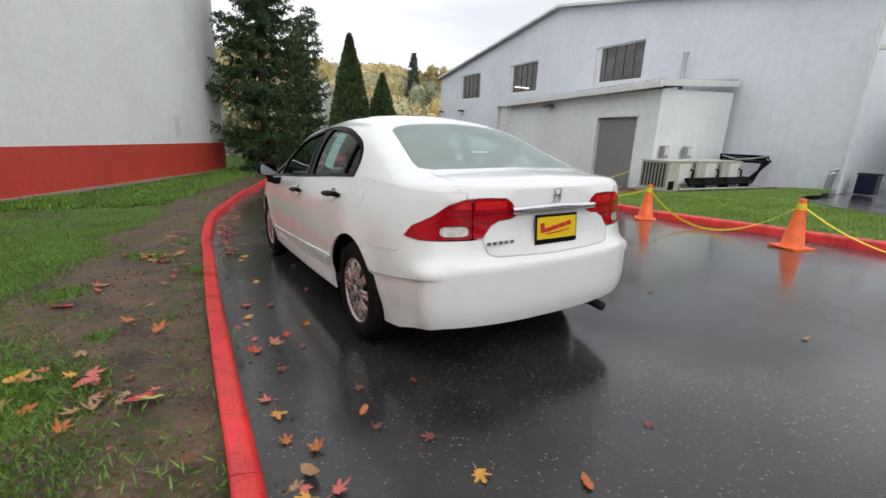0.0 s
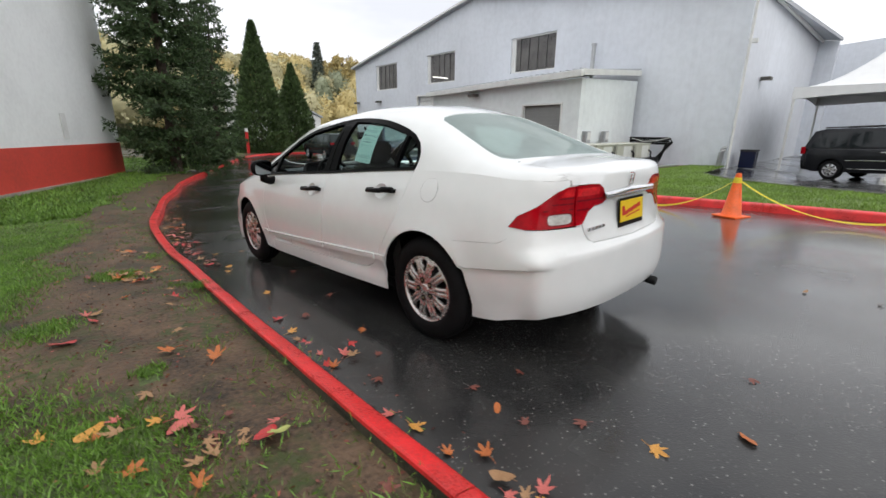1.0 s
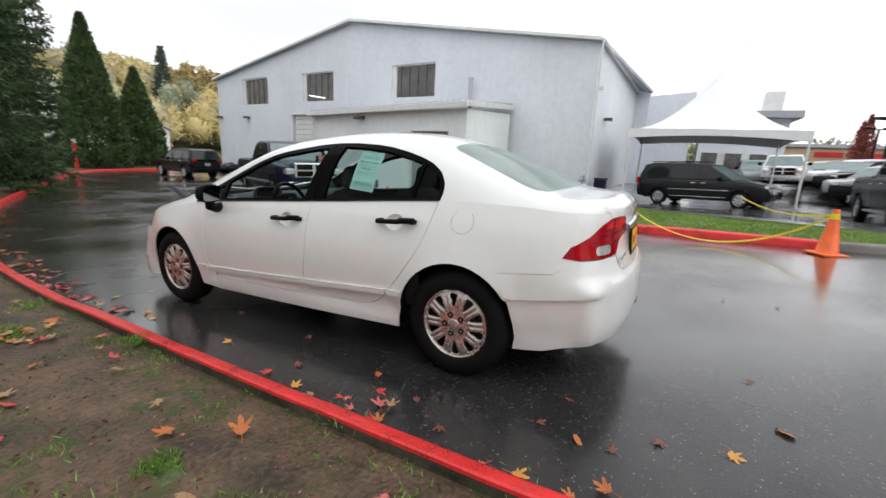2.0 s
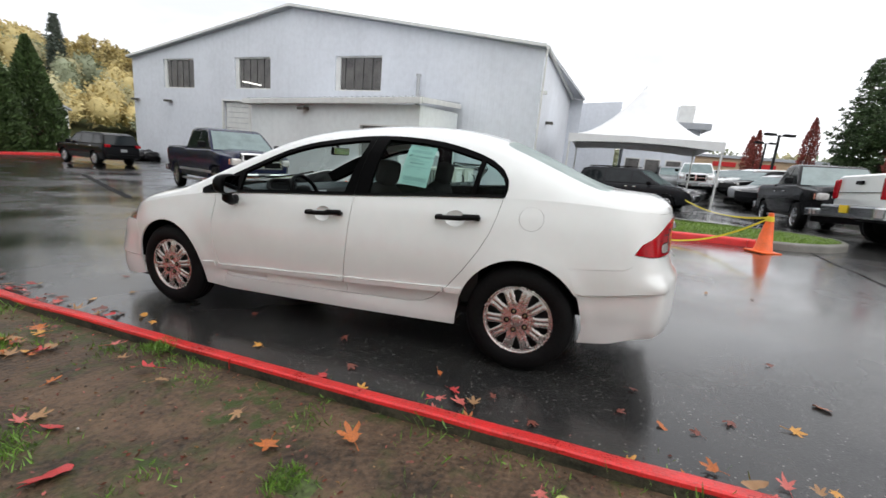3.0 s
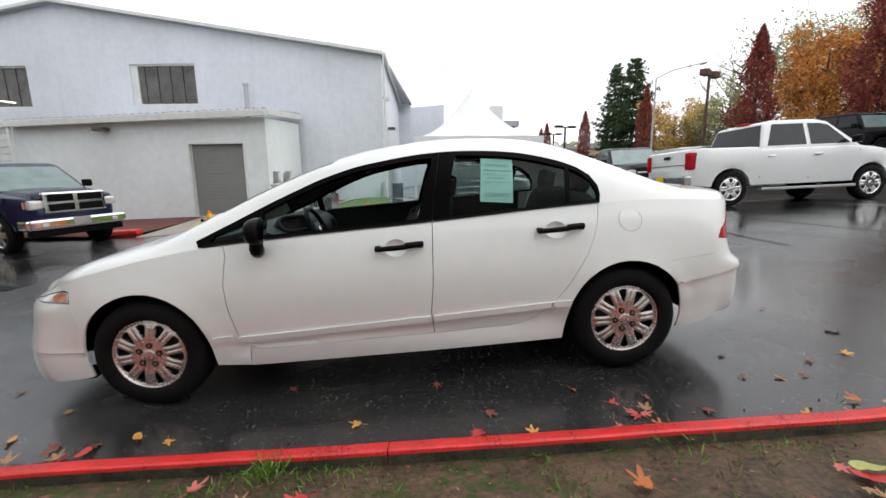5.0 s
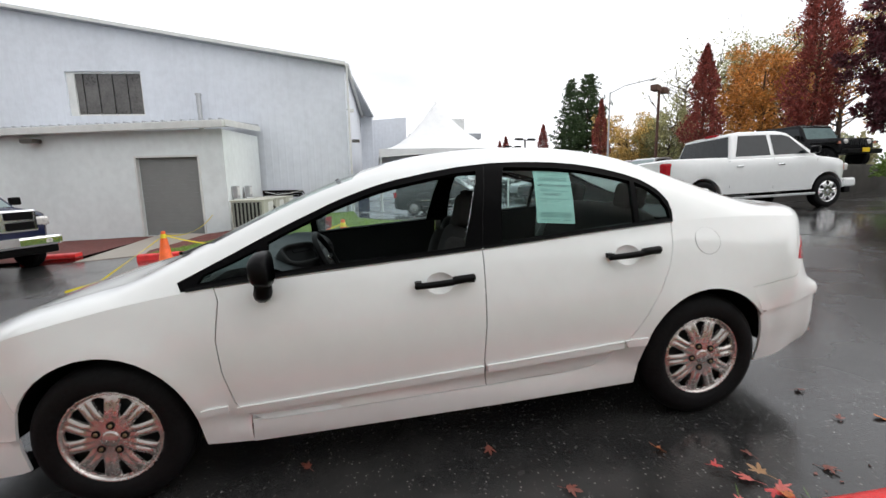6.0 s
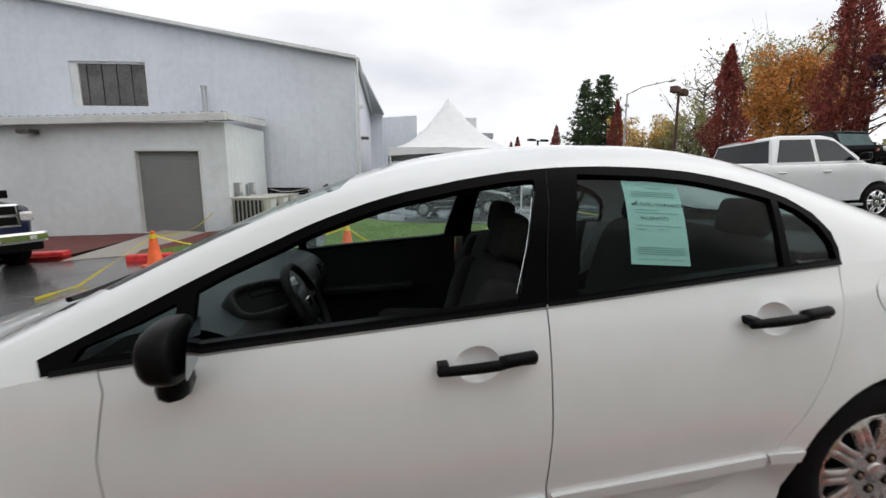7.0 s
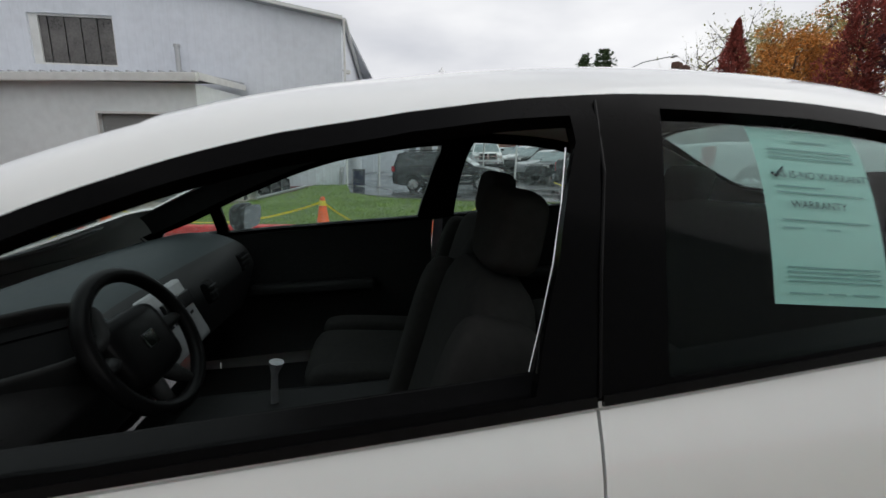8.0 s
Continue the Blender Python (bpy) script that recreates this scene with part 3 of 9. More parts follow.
bm = slab([(-0.08, 6.14), (14.2, 8.46), (LEN + 0.08, 5.99), (LEN + 0.08, 6.15), (14.2, 8.64), (-0.08, 6.30)], [], lambda u, z, d: on_building(u, z, d - 0.25), 14.6)
tagged(link_mesh("roof", bm, ROOF_METAL), "grey metal gable roof with a thin edge trim", "roof", kind="structure")
bm = slab([(0.0, -1.4), (LEN, -1.4), (LEN, 6.0), (14.2, 8.4), (0, 6.1)], [], lambda u, z, d: on_building(u, z, d + 14.0), 0.2)
tagged(link_mesh("wall_back", bm, GREY_METAL), "grey metal back wall", "wall", kind="structure")
bm = slab([(0.2, -1.4), (14, -1.4), (14, 6.0), (0.2, 6.0)], [], lambda u, z, d: on_building(LEN - d, z, u), 0.2)
tagged(link_mesh("wall_end", bm, GREY_METAL_SIDE), "grey metal end wall", "wall", kind="structure")
bm = bmesh.new()
for a, b in (((-0.10, 6.22), (14.2, 8.55)), ((14.2, 8.55), (LEN + 0.10, 6.07))):
    p, q = on_building(a[0], a[1], -0.3), on_building(b[0], b[1], -0.3)
    add_tube(bm, [p, q], 0.085, 4)
tagged(link_mesh("trim", bm, TRIM_WHITE), "pale grey gable edge trim", "trim", kind="structure")
bm = bmesh.new()
add_tube(bm, [(16.6, 1.26, 6.18), (31.5, 1.08, 6.18)], 0.09, 6)
add_tube(bm, [(16.62, 1.28, 6.1), (16.62, 1.28, -0.2)], 0.045, 6)
tagged(link_mesh("gutter", bm, TRIM_WHITE), "pale grey eaves gutter and downpipe", "gutter", kind="structure")

for k, (a, b, c, d) in enumerate(WINDOWS):
    win = tagged(empty("window_%d" % (k + 1)), "upper window closed with dark sheet panels in a white frame", "window", kind="structure")
    bm = bmesh.new()
    for u0, u1, z0, z1 in ((a, a + 0.07, c, d), (b - 0.30, b, c, d), (a + 0.07, b - 0.30, c, c + 0.07), (a + 0.07, b - 0.30, d - 0.07, d)):
        mid = on_building((u0 + u1) / 2, (z0 + z1) / 2, 0.12)
        add_box(bm, (0, 0, 0), (u1 - u0, 0.08, z1 - z0), Matrix.Translation(mid) @ Matrix.Rotation(math.atan2(BDIR.y, BDIR.x), 4, "Z"))
    part("window_frame", bm, TRIM_WHITE, win)
    n = 9
    for i in range(n):
        w = (b - 0.30 - a - 0.07) / n
        mid = on_building(a + 0.07 + (i + 0.5) * w, (c + d) / 2, 0.150 + 0.030 * (i % 2))
        part("pane", box_bm((0, 0, 0), (w - 0.020, 0.02, d - c - 0.14), Matrix.Translation(mid) @ Matrix.Rotation(math.atan2(BDIR.y, BDIR.x), 4, "Z")), DARK_PANE, win)
TUBE_ON = bpy.data.materials.new("lit_tube")
TUBE_ON.use_nodes = True
TUBE_ON.node_tree.nodes["Principled BSDF"].inputs["Emission Color"].default_value = (1, 0.98, 0.9, 1)
TUBE_ON.node_tree.nodes["Principled BSDF"].inputs["Emission Strength"].default_value = 1.5
bm = tube_bm([on_building(18.2, 4.62, 0.10), on_building(16.7, 4.42, 0.10)], 0.035, 6)
tagged(link_mesh("strip_light", bm, TUBE_ON), "lit white tube light behind the middle window", "light")

a, b, c, d = ROLL
door = tagged(empty("door_1"), "white roll door beside the annex", "roll door", kind="structure")
ROT_B = Matrix.Rotation(math.atan2(BDIR.y, BDIR.x), 4, "Z")
for i in range(14):
    z0 = c + (d - c) * i / 14
    part("slat", box_bm((0, 0, 0), (b - a - 0.1, 0.05, (d - c) / 14 - 0.02), Matrix.Translation(on_building((a + b) / 2, z0 + (d - c) / 28, 0.16)) @ ROT_B, 0.008), TRIM_WHITE, door)
bm = bmesh.new()
for u0, u1, z0, z1 in ((a - 0.08, a, c, d + 0.08), (b, b + 0.08, c, d + 0.08), (a, b, d, d + 0.08)):
    add_box(bm, (0, 0, 0), (u1 - u0, 0.16, z1 - z0), Matrix.Translation(on_building((u0 + u1) / 2, (z0 + z1) / 2, -0.01)) @ ROT_B)
part("door_frame", bm, TRIM_WHITE, door)

# ---- annex ----
AN = Vector((11.88, 4.93, 0))
ADIR = Vector((0.2, 1.0, 0)).normalized()
AOUT = Vector((-ADIR.y, ADIR.x, 0))
ROT_A = Matrix.Rotation(math.atan2(ADIR.y, ADIR.x), 4, "Z")


def on_annex(u, z, d=0.0):
    return AN + ADIR * u - AOUT * d + Vector((0, 0, z))


bm = slab([(0, -0.8), (9.9, -0.8), (9.9, 3.02), (0, 3.02)], [[(0.86, -0.3), (2.86, -0.3), (2.86, 2.19), (0.86, 2.19)]], on_annex, 0.18)
tagged(link_mesh("wall_annex_front", bm, ANNEX_PAINT), "off-white painted annex front wall", "wall", kind="structure")
A0, A1 = on_annex(0, 0, 0.19), Vector((16.85, 5.14, 0))
adir2 = (A1 - A0).normalized()
bm = slab([(0, -0.8), ((A1 - A0).length, -0.8), ((A1 - A0).length, 3.3), (0, 3.02)], [], lambda u, z, d: A0 + adir2 * u + Vector((-adir2.y, adir2.x, 0)) * d + Vector((0, 0, z)), 0.18)
tagged(link_mesh("wall_annex_side", bm, ANNEX_PAINT), "off-white painted annex side wall", "wall", kind="structure")
bm = slab([(9.9, -0.8), (9.72, -0.8), (9.72, 3.02), (9.9, 3.02)], [], lambda u, z, d: on_annex(u, z, 0.19 + d), 3.6)
tagged(link_mesh("wall_annex_end", bm, ANNEX_PAINT), "off-white painted annex end wall", "wall", kind="structure")
e0, e1 = on_annex(-0.22, 3.26, -0.22), on_annex(10.1, 3.12, -0.22)
r0, r1 = Vector((16.8, 5.03, 3.78)), Vector((17.75, 15.0, 3.6))
bm = mesh_of([e0, e1, r1, r0, e0 - Vector((0, 0, 0.05)), e1 - Vector((0, 0, 0.05)), r1 - Vector((0, 0, 0.05)), r0 - Vector((0, 0, 0.05))], [(0, 1, 2, 3), (7, 6, 5, 4), (0, 4, 5, 1), (1, 5, 6, 2), (2, 6, 7, 3), (3, 7, 4, 0)])
tagged(link_mesh("roof_annex", bm, ROOF_METAL), "shallow ribbed metal annex roof", "roof", kind="structure")
bm = bmesh.new()
for k in range(34):
    u = -0.1 + k * 0.3
    add_box(bm, (0, 0, 0), (0.07, 0.3, 0.05), Matrix.Translation(on_annex(u, 3.285 - 0.0136 * u, -0.10)) @ ROT_A)
tagged(link_mesh("roof_rib_trim", bm, ROOF_METAL), "raised ends of the annex roof ribs", "roof", kind="structure")
bm = bmesh.new()
p0, p1 = on_annex(-0.24, 3.17, -0.30), on_annex(10.12, 3.03, -0.30)
mid, dif = (p0 + p1) / 2, p1 - p0
tilt = Matrix.Translation(mid) @ dif.to_track_quat("X", "Z").to_matrix().to_4x4()
add_box(bm, (0, 0, -0.03), (dif.length, 0.12, 0.22), tilt, 0.02)
p0, p1 = on_annex(-0.24, 3.17, -0.24), Vector((16.76, 5.0, 3.60))
mid, dif = (p0 + p1) / 2, p1 - p0
add_box(bm, (0, 0, 0), (dif.length, 0.06, 0.2), Matrix.Translation(mid) @ dif.to_track_quat("X", "Z").to_matrix().to_4x4(), 0.01)
tagged(link_mesh("gutter_annex", bm, TRIM_WHITE), "white gutter and fascia round the annex roof", "gutter", kind="structure")
bm = bmesh.new()
add_tube(bm, [on_annex(9.85, 3.0, -0.3), on_annex(9.85, 2.85, -0.12), on_annex(9.85, -0.6, -0.12)], 0.045, 6)
tagged(link_mesh("downpipe", bm, TRIM_WHITE), "white downpipe at the annex end", "downpipe", kind="structure")
door = tagged(empty("door_2"), "closed grey roll door with a white frame in the annex", "roll door", kind="structure")
for i in range(20):
    h = 2.49 / 20
    part("slat", box_bm((0, 0, 0), (1.98, 0.03, h - 0.0012), Matrix.Translation(on_annex(1.86, -0.3 + (i + 0.5) * h, 0.11)) @ ROT_A, 0.005), DOOR_GREY, door)
bm = bmesh.new()
for u0, u1, z0, z1 in ((0.80, 0.86, -0.3, 2.25), (2.86, 2.92, -0.3, 2.25), (0.86, 2.86, 2.19, 2.25)):
    add_box(bm, (0, 0, 0), (u1 - u0, 0.10, z1 - z0), Matrix.Translation(on_annex((u0 + u1) / 2, (z0 + z1) / 2, 0.02)) @ ROT_A)
part("door_frame", bm, TRIM_WHITE, door)

# ---- white building with a red base ----
WL = (WALL_B - WALL_A).length
WOUT = Vector((WALL_DIR.y, -WALL_DIR.x, 0))


def on_red(u, z, d=0.0):
    p = WALL_A + WALL_DIR * u
    return Vector((p.x, p.y, z)) - WOUT * d


def red_base(u):
    return gz((WALL_A + WALL_DIR * u).y) + 0.08


U0 = -34.0  # the wall goes on behind the drive
us = [U0 + (WL - U0) * k / 30 for k in range(31)]
top = lambda u: 1.02 - 0.0155 * u
bm = slab([(u, red_base(u) - 0.5) for u in us] + [(u, top(u)) for u in reversed(us)], [], lambda u, z, d: on_red(u, z, d - 0.012), 0.22)
tagged(link_mesh("wall_red_base", bm, RED_WALL), "red-painted lower band of the white block wall", "wall", kind="structure")
bm = slab([(U0, top(U0)), (WL, top(WL)), (WL, 9.5), (U0, 9.5)], [], on_red, 0.2)
tagged(link_mesh("wall_white", bm, WHITE_WALL), "tall plain white block wall", "wall", kind="structure")
bm = slab([(0.2, -2), (16, -2), (16, 9.5), (0.2, 9.5)], [], lambda u, z, d: on_red(WL - d, z, u), 0.2)
tagged(link_mesh("wall_white_end", bm, WHITE_WALL), "white end wall of the block building", "wall", kind="structure")
bm = slab([(U0, 0.2), (WL, 0.2), (WL, 16), (U0, 16)], [], lambda u, v, d: on_red(u, 9.5 + d, v), 0.2)
tagged(link_mesh("roof_white", bm, ROOF_METAL), "flat roof of the white building", "roof", kind="structure")
bm = bmesh.new()
add_box(bm, (0, 0, 0), (WL, 0.1, 0.07), Matrix.Translation(on_red(WL / 2, (red_base(0) + red_base(WL)) / 2 + 0.0, -0.05)) @ Matrix.Rotation(math.atan2(WALL_DIR.y, WALL_DIR.x), 4, "Z") @ Matrix.Rotation(math.atan2(red_base(0) - red_base(WL), WL), 4, "Y"))
tagged(link_mesh("wall_footing", bm, CONCRETE), "grey concrete footing along the red wall", "footing", kind="structure")

# ---- white sedan ----
CAR_WHITE = material("white_car_paint", (0.80, 0.82, 0.815), 0.30, vary=0.02, scale=1.0, fine=10.0, coat=1.0, rough_vary=0.03)
CHROME = material("chrome", (0.75, 0.75, 0.76), 0.10, 1.0, vary=0.03, rough_vary=0.03)
SEAM_GREY = material("shaded_seam", (0.20, 0.20, 0.20), 0.7, vary=0.1)
BRASS = material("dull_brass", (0.32, 0.25, 0.15), 0.4, 0.8, vary=0.1)
HUBCAP = material("silver_wheel_cover", (0.55, 0.515, 0.495), 0.26, 0.75, vary=0.12, scale=8.0)
LAMP_RED = material("red_lens", (0.36, 0.002, 0.008), 0.08, vary=0.25, scale=9.0, fine=60.0, rough_vary=0.03, spec=0.25)
LAMP_BRIGHT = material("bright_red_lens", (0.62, 0.014, 0.020), 0.08, vary=0.25, scale=30.0, fine=120.0, rough_vary=0.03, spec=0.22)
LAMP_DARK = material("dark_red_lens", (0.16, 0.004, 0.010), 0.10, vary=0.2, rough_vary=0.03, spec=0.35)
LAMP_CLEAR = material("clear_lens", (0.62, 0.60, 0.58), 0.12, 0.25, vary=0.25, scale=20.0, fine=90.0, coat=1.0, rough_vary=0.05)
LAMP_AMBER = material("amber_lens", (0.52, 0.20, 0.13), 0.15, vary=0.2, coat=1.0)
CAR_GLASS = glass("tinted_car_glass", (0.74, 0.85, 0.83), ior=1.36)
WET_GLASS = glass("rain_spotted_car_glass", (0.80, 0.91, 0.89), mist=0.075, mist_colour=(0.70, 0.88, 0.85), blotch=0.95, size=60.0, ior=1.2, drops="BsdfTranslucent")
SIDE_GLASS = glass("side_car_glass", (0.74, 0.86, 0.84), ior=1.20)
MIRROR = material("mirror_glass", (0.30, 0.33, 0.35), 0.03, 1.0, vary=0.02, rough_vary=0.0)
REAR_GLASS = glass("green_rear_glass", (0.62, 0.80, 0.77), mist=0.55, mist_colour=(0.66, 0.80, 0.77), blotch=0.12, size=3.0, ior=1.5, both=0.42)
FABRIC = material("dark_seat_fabric", (0.033, 0.033, 0.032), 0.9, spec=0.06, vary=0.12, scale=6.0, fine=60.0)
DASH = material("grey_dash_plastic", (0.034, 0.044, 0.047), 0.55, spec=0.2, vary=0.12, scale=6.0, bump=0.15, bump_scale=250.0)
DASH_DARK = material("dark_cabin_plastic", (0.021, 0.022, 0.0225), 0.55, vary=0.2, spec=0.16)
HOLE_BLACK = material("matt_black_instruments", (0.004, 0.004, 0.0045), 0.45, vary=0.2, spec=0.05)
SILVER = material("silver_plastic", (0.36, 0.37, 0.38), 0.35, 0.4, vary=0.1)
PLATE_YELLOW = material("yellow_dealer_plate", (0.80, 0.56, 0.01), 0.4, vary=0.06)
INK_RED = material("red_ink", (0.55, 0.02, 0.02), 0.5, vary=0.1)
INK_DARK = material("dark_ink", (0.05, 0.07, 0.08), 0.6, vary=0.1)
PILLAR_BLACK = material("satin_black_pillar", (0.0028, 0.0028, 0.0031), 0.18, vary=0.25, scale=5.0, fine=120.0, spec=0.03, rough_vary=0.06)
PAPER = material("pale_green_paper", (0.42, 0.64, 0.60), 0.7, vary=0.04, scale=4.0)

PLAN = [(0.0, -2.215), (-0.25, -2.208), (-0.48, -2.180), (-0.64, -2.130), (-0.745, -2.050), (-0.805, -1.930), (-0.838, -1.750), (-0.862, -1.35), (-0.873, -0.6), (-0.874, 0.2), (-0.868, 0.9), (-0.852, 1.35), (-0.825, 1.65), (-0.780, 1.88), (-0.700, 2.03), (-0.560, 2.14), (-0.32, 2.215), (0.0, 2.24)]
PLAN = smooth_poly(PLAN, 10, False)
_p = np.array([q[:2] for q in PLAN])
_s = np.concatenate([[0], np.cumsum(np.hypot(*np.diff(_p, axis=0).T))])
S_END = float(_s[-1])
_tan = np.gradient(_p, _s, axis=0)
_tan /= np.hypot(_tan[:, 0], _tan[:, 1])[:, None]
_mid = int(np.argmin(_p[:, 0]))


def u_side(y):
    """Way round the plan at a spot of the flank, by its y."""
    return float(np.interp(y, _p[:, 1], _s))


def u_rear(x):
    return float(np.interp(-abs(x), _p[:_mid + 1, 0][::-1], _s[:_mid + 1][::-1]))


def u_front(x):
    return float(np.interp(-abs(x), _p[_mid:, 0], _s[_mid:]))


def curve(pairs):
    xs, ys = [p[0] for p in pairs], [p[1] for p in pairs]
    sm = smooth_poly(list(zip(xs, ys)), 8, False)
    ax, ay = np.array([p[0] for p in sm]), np.array([p[1] for p in sm])
    return lambda v: float(np.interp(v, ax, ay))


IN_SIDE = curve([(0.15, 0.080), (0.20, 0.050), (0.25, 0.034), (0.32, 0.026), (0.365, 0.020), (0.40, 0.012), (0.47, 0.004), (0.58, 0.0), (0.68, 0.008), (0.78, 0.026), (0.85, 0.044), (0.90, 0.060), (0.945, 0.082), (1.02, 0.112)])
IN_REAR = curve([(0.15, 0.16), (0.22, 0.085), (0.28, 0.030), (0.36, 0.005), (0.46, 0.0), (0.585, 0.0), (0.600, 0.002), (0.611, 0.010), (0.65, 0.034), (0.70, 0.050), (0.75, 0.060), (0.82, 0.066), (0.88, 0.064), (0.93, 0.062), (0.965, 0.072), (1.02, 0.10)])
IN_FRONT = curve([(0.12, -0.004), (0.18, -0.026), (0.25, -0.036), (0.30, -0.036), (0.36, -0.028), (0.43, -0.012), (0.50, 0.004), (0.56, 0.010), (0.61, 0.026), (0.65, 0.072), (0.70, 0.14), (0.80, 0.25), (1.02, 0.45)])


def smooth01(v, a, b):
    t = max(0.0, min(1.0, (v - a) / (b - a)))
    return t * t * (3 - 2 * t)


U_R0, U_R1 = u_rear(-0.62), u_side(-1.86)
U_F0, U_F1 = u_side(1.62), u_front(-0.66)


def flare(y, z):
    """The lips of the wheel arches stand out a little."""
    out = 0.0
    for c in (-1.35, 1.35):
        r = math.hypot(y - c, z - 0.315)
        out += 0.012 * math.exp(-((r - 0.365) / 0.045) ** 2) * smooth01(z, 0.25, 0.4)
    return out


U_CORNER = u_rear(-0.735)
NOSE_LEDGE = 0.346
strip_line = lambda y: 0.446 - (y + 0.9) * 0.042


def low(u, z, d=0.0):
    """The lower body: a point of the skin by its way round the plan and its height; d: depth under the skin."""
    x, y = np.interp(u, _s, _p[:, 0]), np.interp(u, _s, _p[:, 1])
    tx, ty = np.interp(u, _s, _tan[:, 0]), np.interp(u, _s, _tan[:, 1])
    k = math.hypot(tx, ty)
    n = (-ty / k, tx / k)
    rear, front_ = 1 - smooth01(u, U_R0, U_R1), smooth01(u, U_F0, U_F1)
    side_in = IN_SIDE(z)
    if y > 1.5 and z < 0.42:
        side_in *= 1 - 0.8 * smooth01(y, 1.55, 1.70) * (1 - smooth01(z, 0.30, 0.40))
    inset = side_in * (1 - rear) * (1 - front_) + IN_REAR(z) * rear + IN_FRONT(z) * front_
    # shallow groove of the flank between the doors' strip and the sill
    if y < -1.6:
        zc = 0.512 - (y + 1.68) * 0.10
        inset += 0.020 * (1 - max(0.0, min(1.0, (z - zc + 0.007) / 0.010))) * smooth01(abs(x), 0.66, 0.77)
        # the bumper's corners stand out below the lamps
        inset -= 0.030 * math.exp(-((u - U_CORNER) / 0.065) ** 2) * smooth01(z, 0.24, 0.32) * (1 - smooth01(z, 0.585, 0.635))
    elif y > 1.66:
        # ledge across the side of the front bumper
        inset += 0.015 * (1 - max(0.0, min(1.0, (z - NOSE_LEDGE + 0.007) / 0.010))) * smooth01(abs(x), 0.60, 0.72)
    elif -1.03 < y < 0.90 and 0.312 < z < 0.45:
        # the doors step in under their strips
        t = strip_line(y) - 0.018 - z
        if t > 0:
            inset += 0.022 * min(1.0, t / 0.008) * smooth01(z, 0.312, 0.326) * smooth01(y, -1.02, -0.95) * (1 - smooth01(y, 0.83, 0.88))
    inset += d - (flare(y, z) if abs(y) < 1.9 else 0.0)
    return Vector((min(0.0, x - n[0] * inset), y - n[1] * inset, z))


# check of the direction: the normal must point outwards on the left flank
if low(u_side(0.0), 0.58, 0.1).x < low(u_side(0.0), 0.58, 0.0).x:
    _tan = -_tan

_ztop = smooth_poly([(0.0, 0.968), (u_rear(-0.4), 0.966), (u_rear(-0.62), 0.955), (u_side(-1.95), 0.965), (u_side(-1.7), 0.985), (u_side(-1.4), 0.995), (u_side(-1.2), 0.992), (u_side(-0.8), 0.975), (u_side(-0.27), 0.948), (u_side(0.3), 0.924), (u_side(0.7), 0.906), (u_side(1.0), 0.885), (u_side(1.3), 0.845), (u_side(1.6), 0.785), (u_side(1.8), 0.735), (u_front(-0.70), 0.685), (u_front(-0.5), 0.65), (S_END, 0.635)], 8, False)
_zx, _zy = np.array([p[0] for p in _ztop]), np.array([p[1] for p in _ztop])
z_top = lambda u: float(np.interp(u, _zx, _zy))
_edge = [low(u, z_top(u)) for u in np.linspace(0, S_END, 400)]
_ey = np.array([e.y for e in _edge])
_ex = np.array([e.x for e in _edge])
_ez = np.array([e.z for e in _edge])
_ord = np.argsort(_ey)
_ey, _ex, _ez = _ey[_ord], _ex[_ord], _ez[_ord]
Y_REAR, Y_FRONT = float(_ey[0]) + 0.001, float(_ey[-1]) - 0.001

CENTRE = curve([(-2.17, 0.972), (-2.135, 1.008), (-2.06, 1.030), (-1.95, 1.042), (-1.85, 1.052), (-1.76, 1.075), (-1.65, 1.118), (-1.5, 1.188), (-1.3, 1.278), (-1.12, 1.348), (-0.95, 1.393), (-0.75, 1.421), (-0.5, 1.434), (-0.25, 1.430), (0.0, 1.408), (0.2, 1.368), (0.4, 1.308), (0.6, 1.236), (0.8, 1.152), (1.0, 1.058), (1.16, 0.982), (1.26, 0.950), (1.4, 0.925), (1.6, 0.880), (1.8, 0.825), (1.95, 0.775), (2.08, 0.715), (2.15, 0.668), (2.22, 0.638)])
CORNER_X = curve([(-2.2, 0.96), (-1.95, 0.94), (-1.75, 0.90), (-1.5, 0.855), (-1.2, 0.825), (-0.9, 0.822), (-0.4, 0.815), (0.2, 0.812), (0.6, 0.815), (0.9, 0.85), (1.15, 0.90), (1.4, 0.91), (2.2, 0.93)])


def up(y, s, d=0.0):
    """The upper body: s runs from the shoulder (0) to the centre line (1)."""
    y = min(max(y, Y_REAR), Y_FRONT)
    ex, ez = -float(np.interp(y, _ey, _ex)), float(np.interp(y, _ey, _ez))
    ct = ez + (max(CENTRE(y), ez + 0.004) - ez) * min(1.0, math.sqrt(max(0.0, min(y - Y_REAR, Y_FRONT - y)) / 0.06))
    kx = ex * CORNER_X(y)
    kz = ct - 0.012 - 0.02 * (kx - 0.5)
    kz = max(kz, ez + 0.6 * (ct - ez))
    w = 2.2 + 2.2 * smooth01(y, -0.1, 0.45) * (1 - smooth01(y, 1.15, 1.35))
    a, b, c = (1 - s) ** 2, 2 * w * s * (1 - s), s * s
    den = a + b + c
    x, z = (a * ex + b * kx) / den, (a * ez + b * kz + c * ct) / den
    if d:
        mx, mz = x, z - 0.62
        k = math.hypot(mx, mz) or 1.0
        x, z = x - d * mx / k * (1 - s ** 3), z - d * mz / k
    return Vector((-max(x, 0.0) if s < 0.9999 else 0.0, y, z))


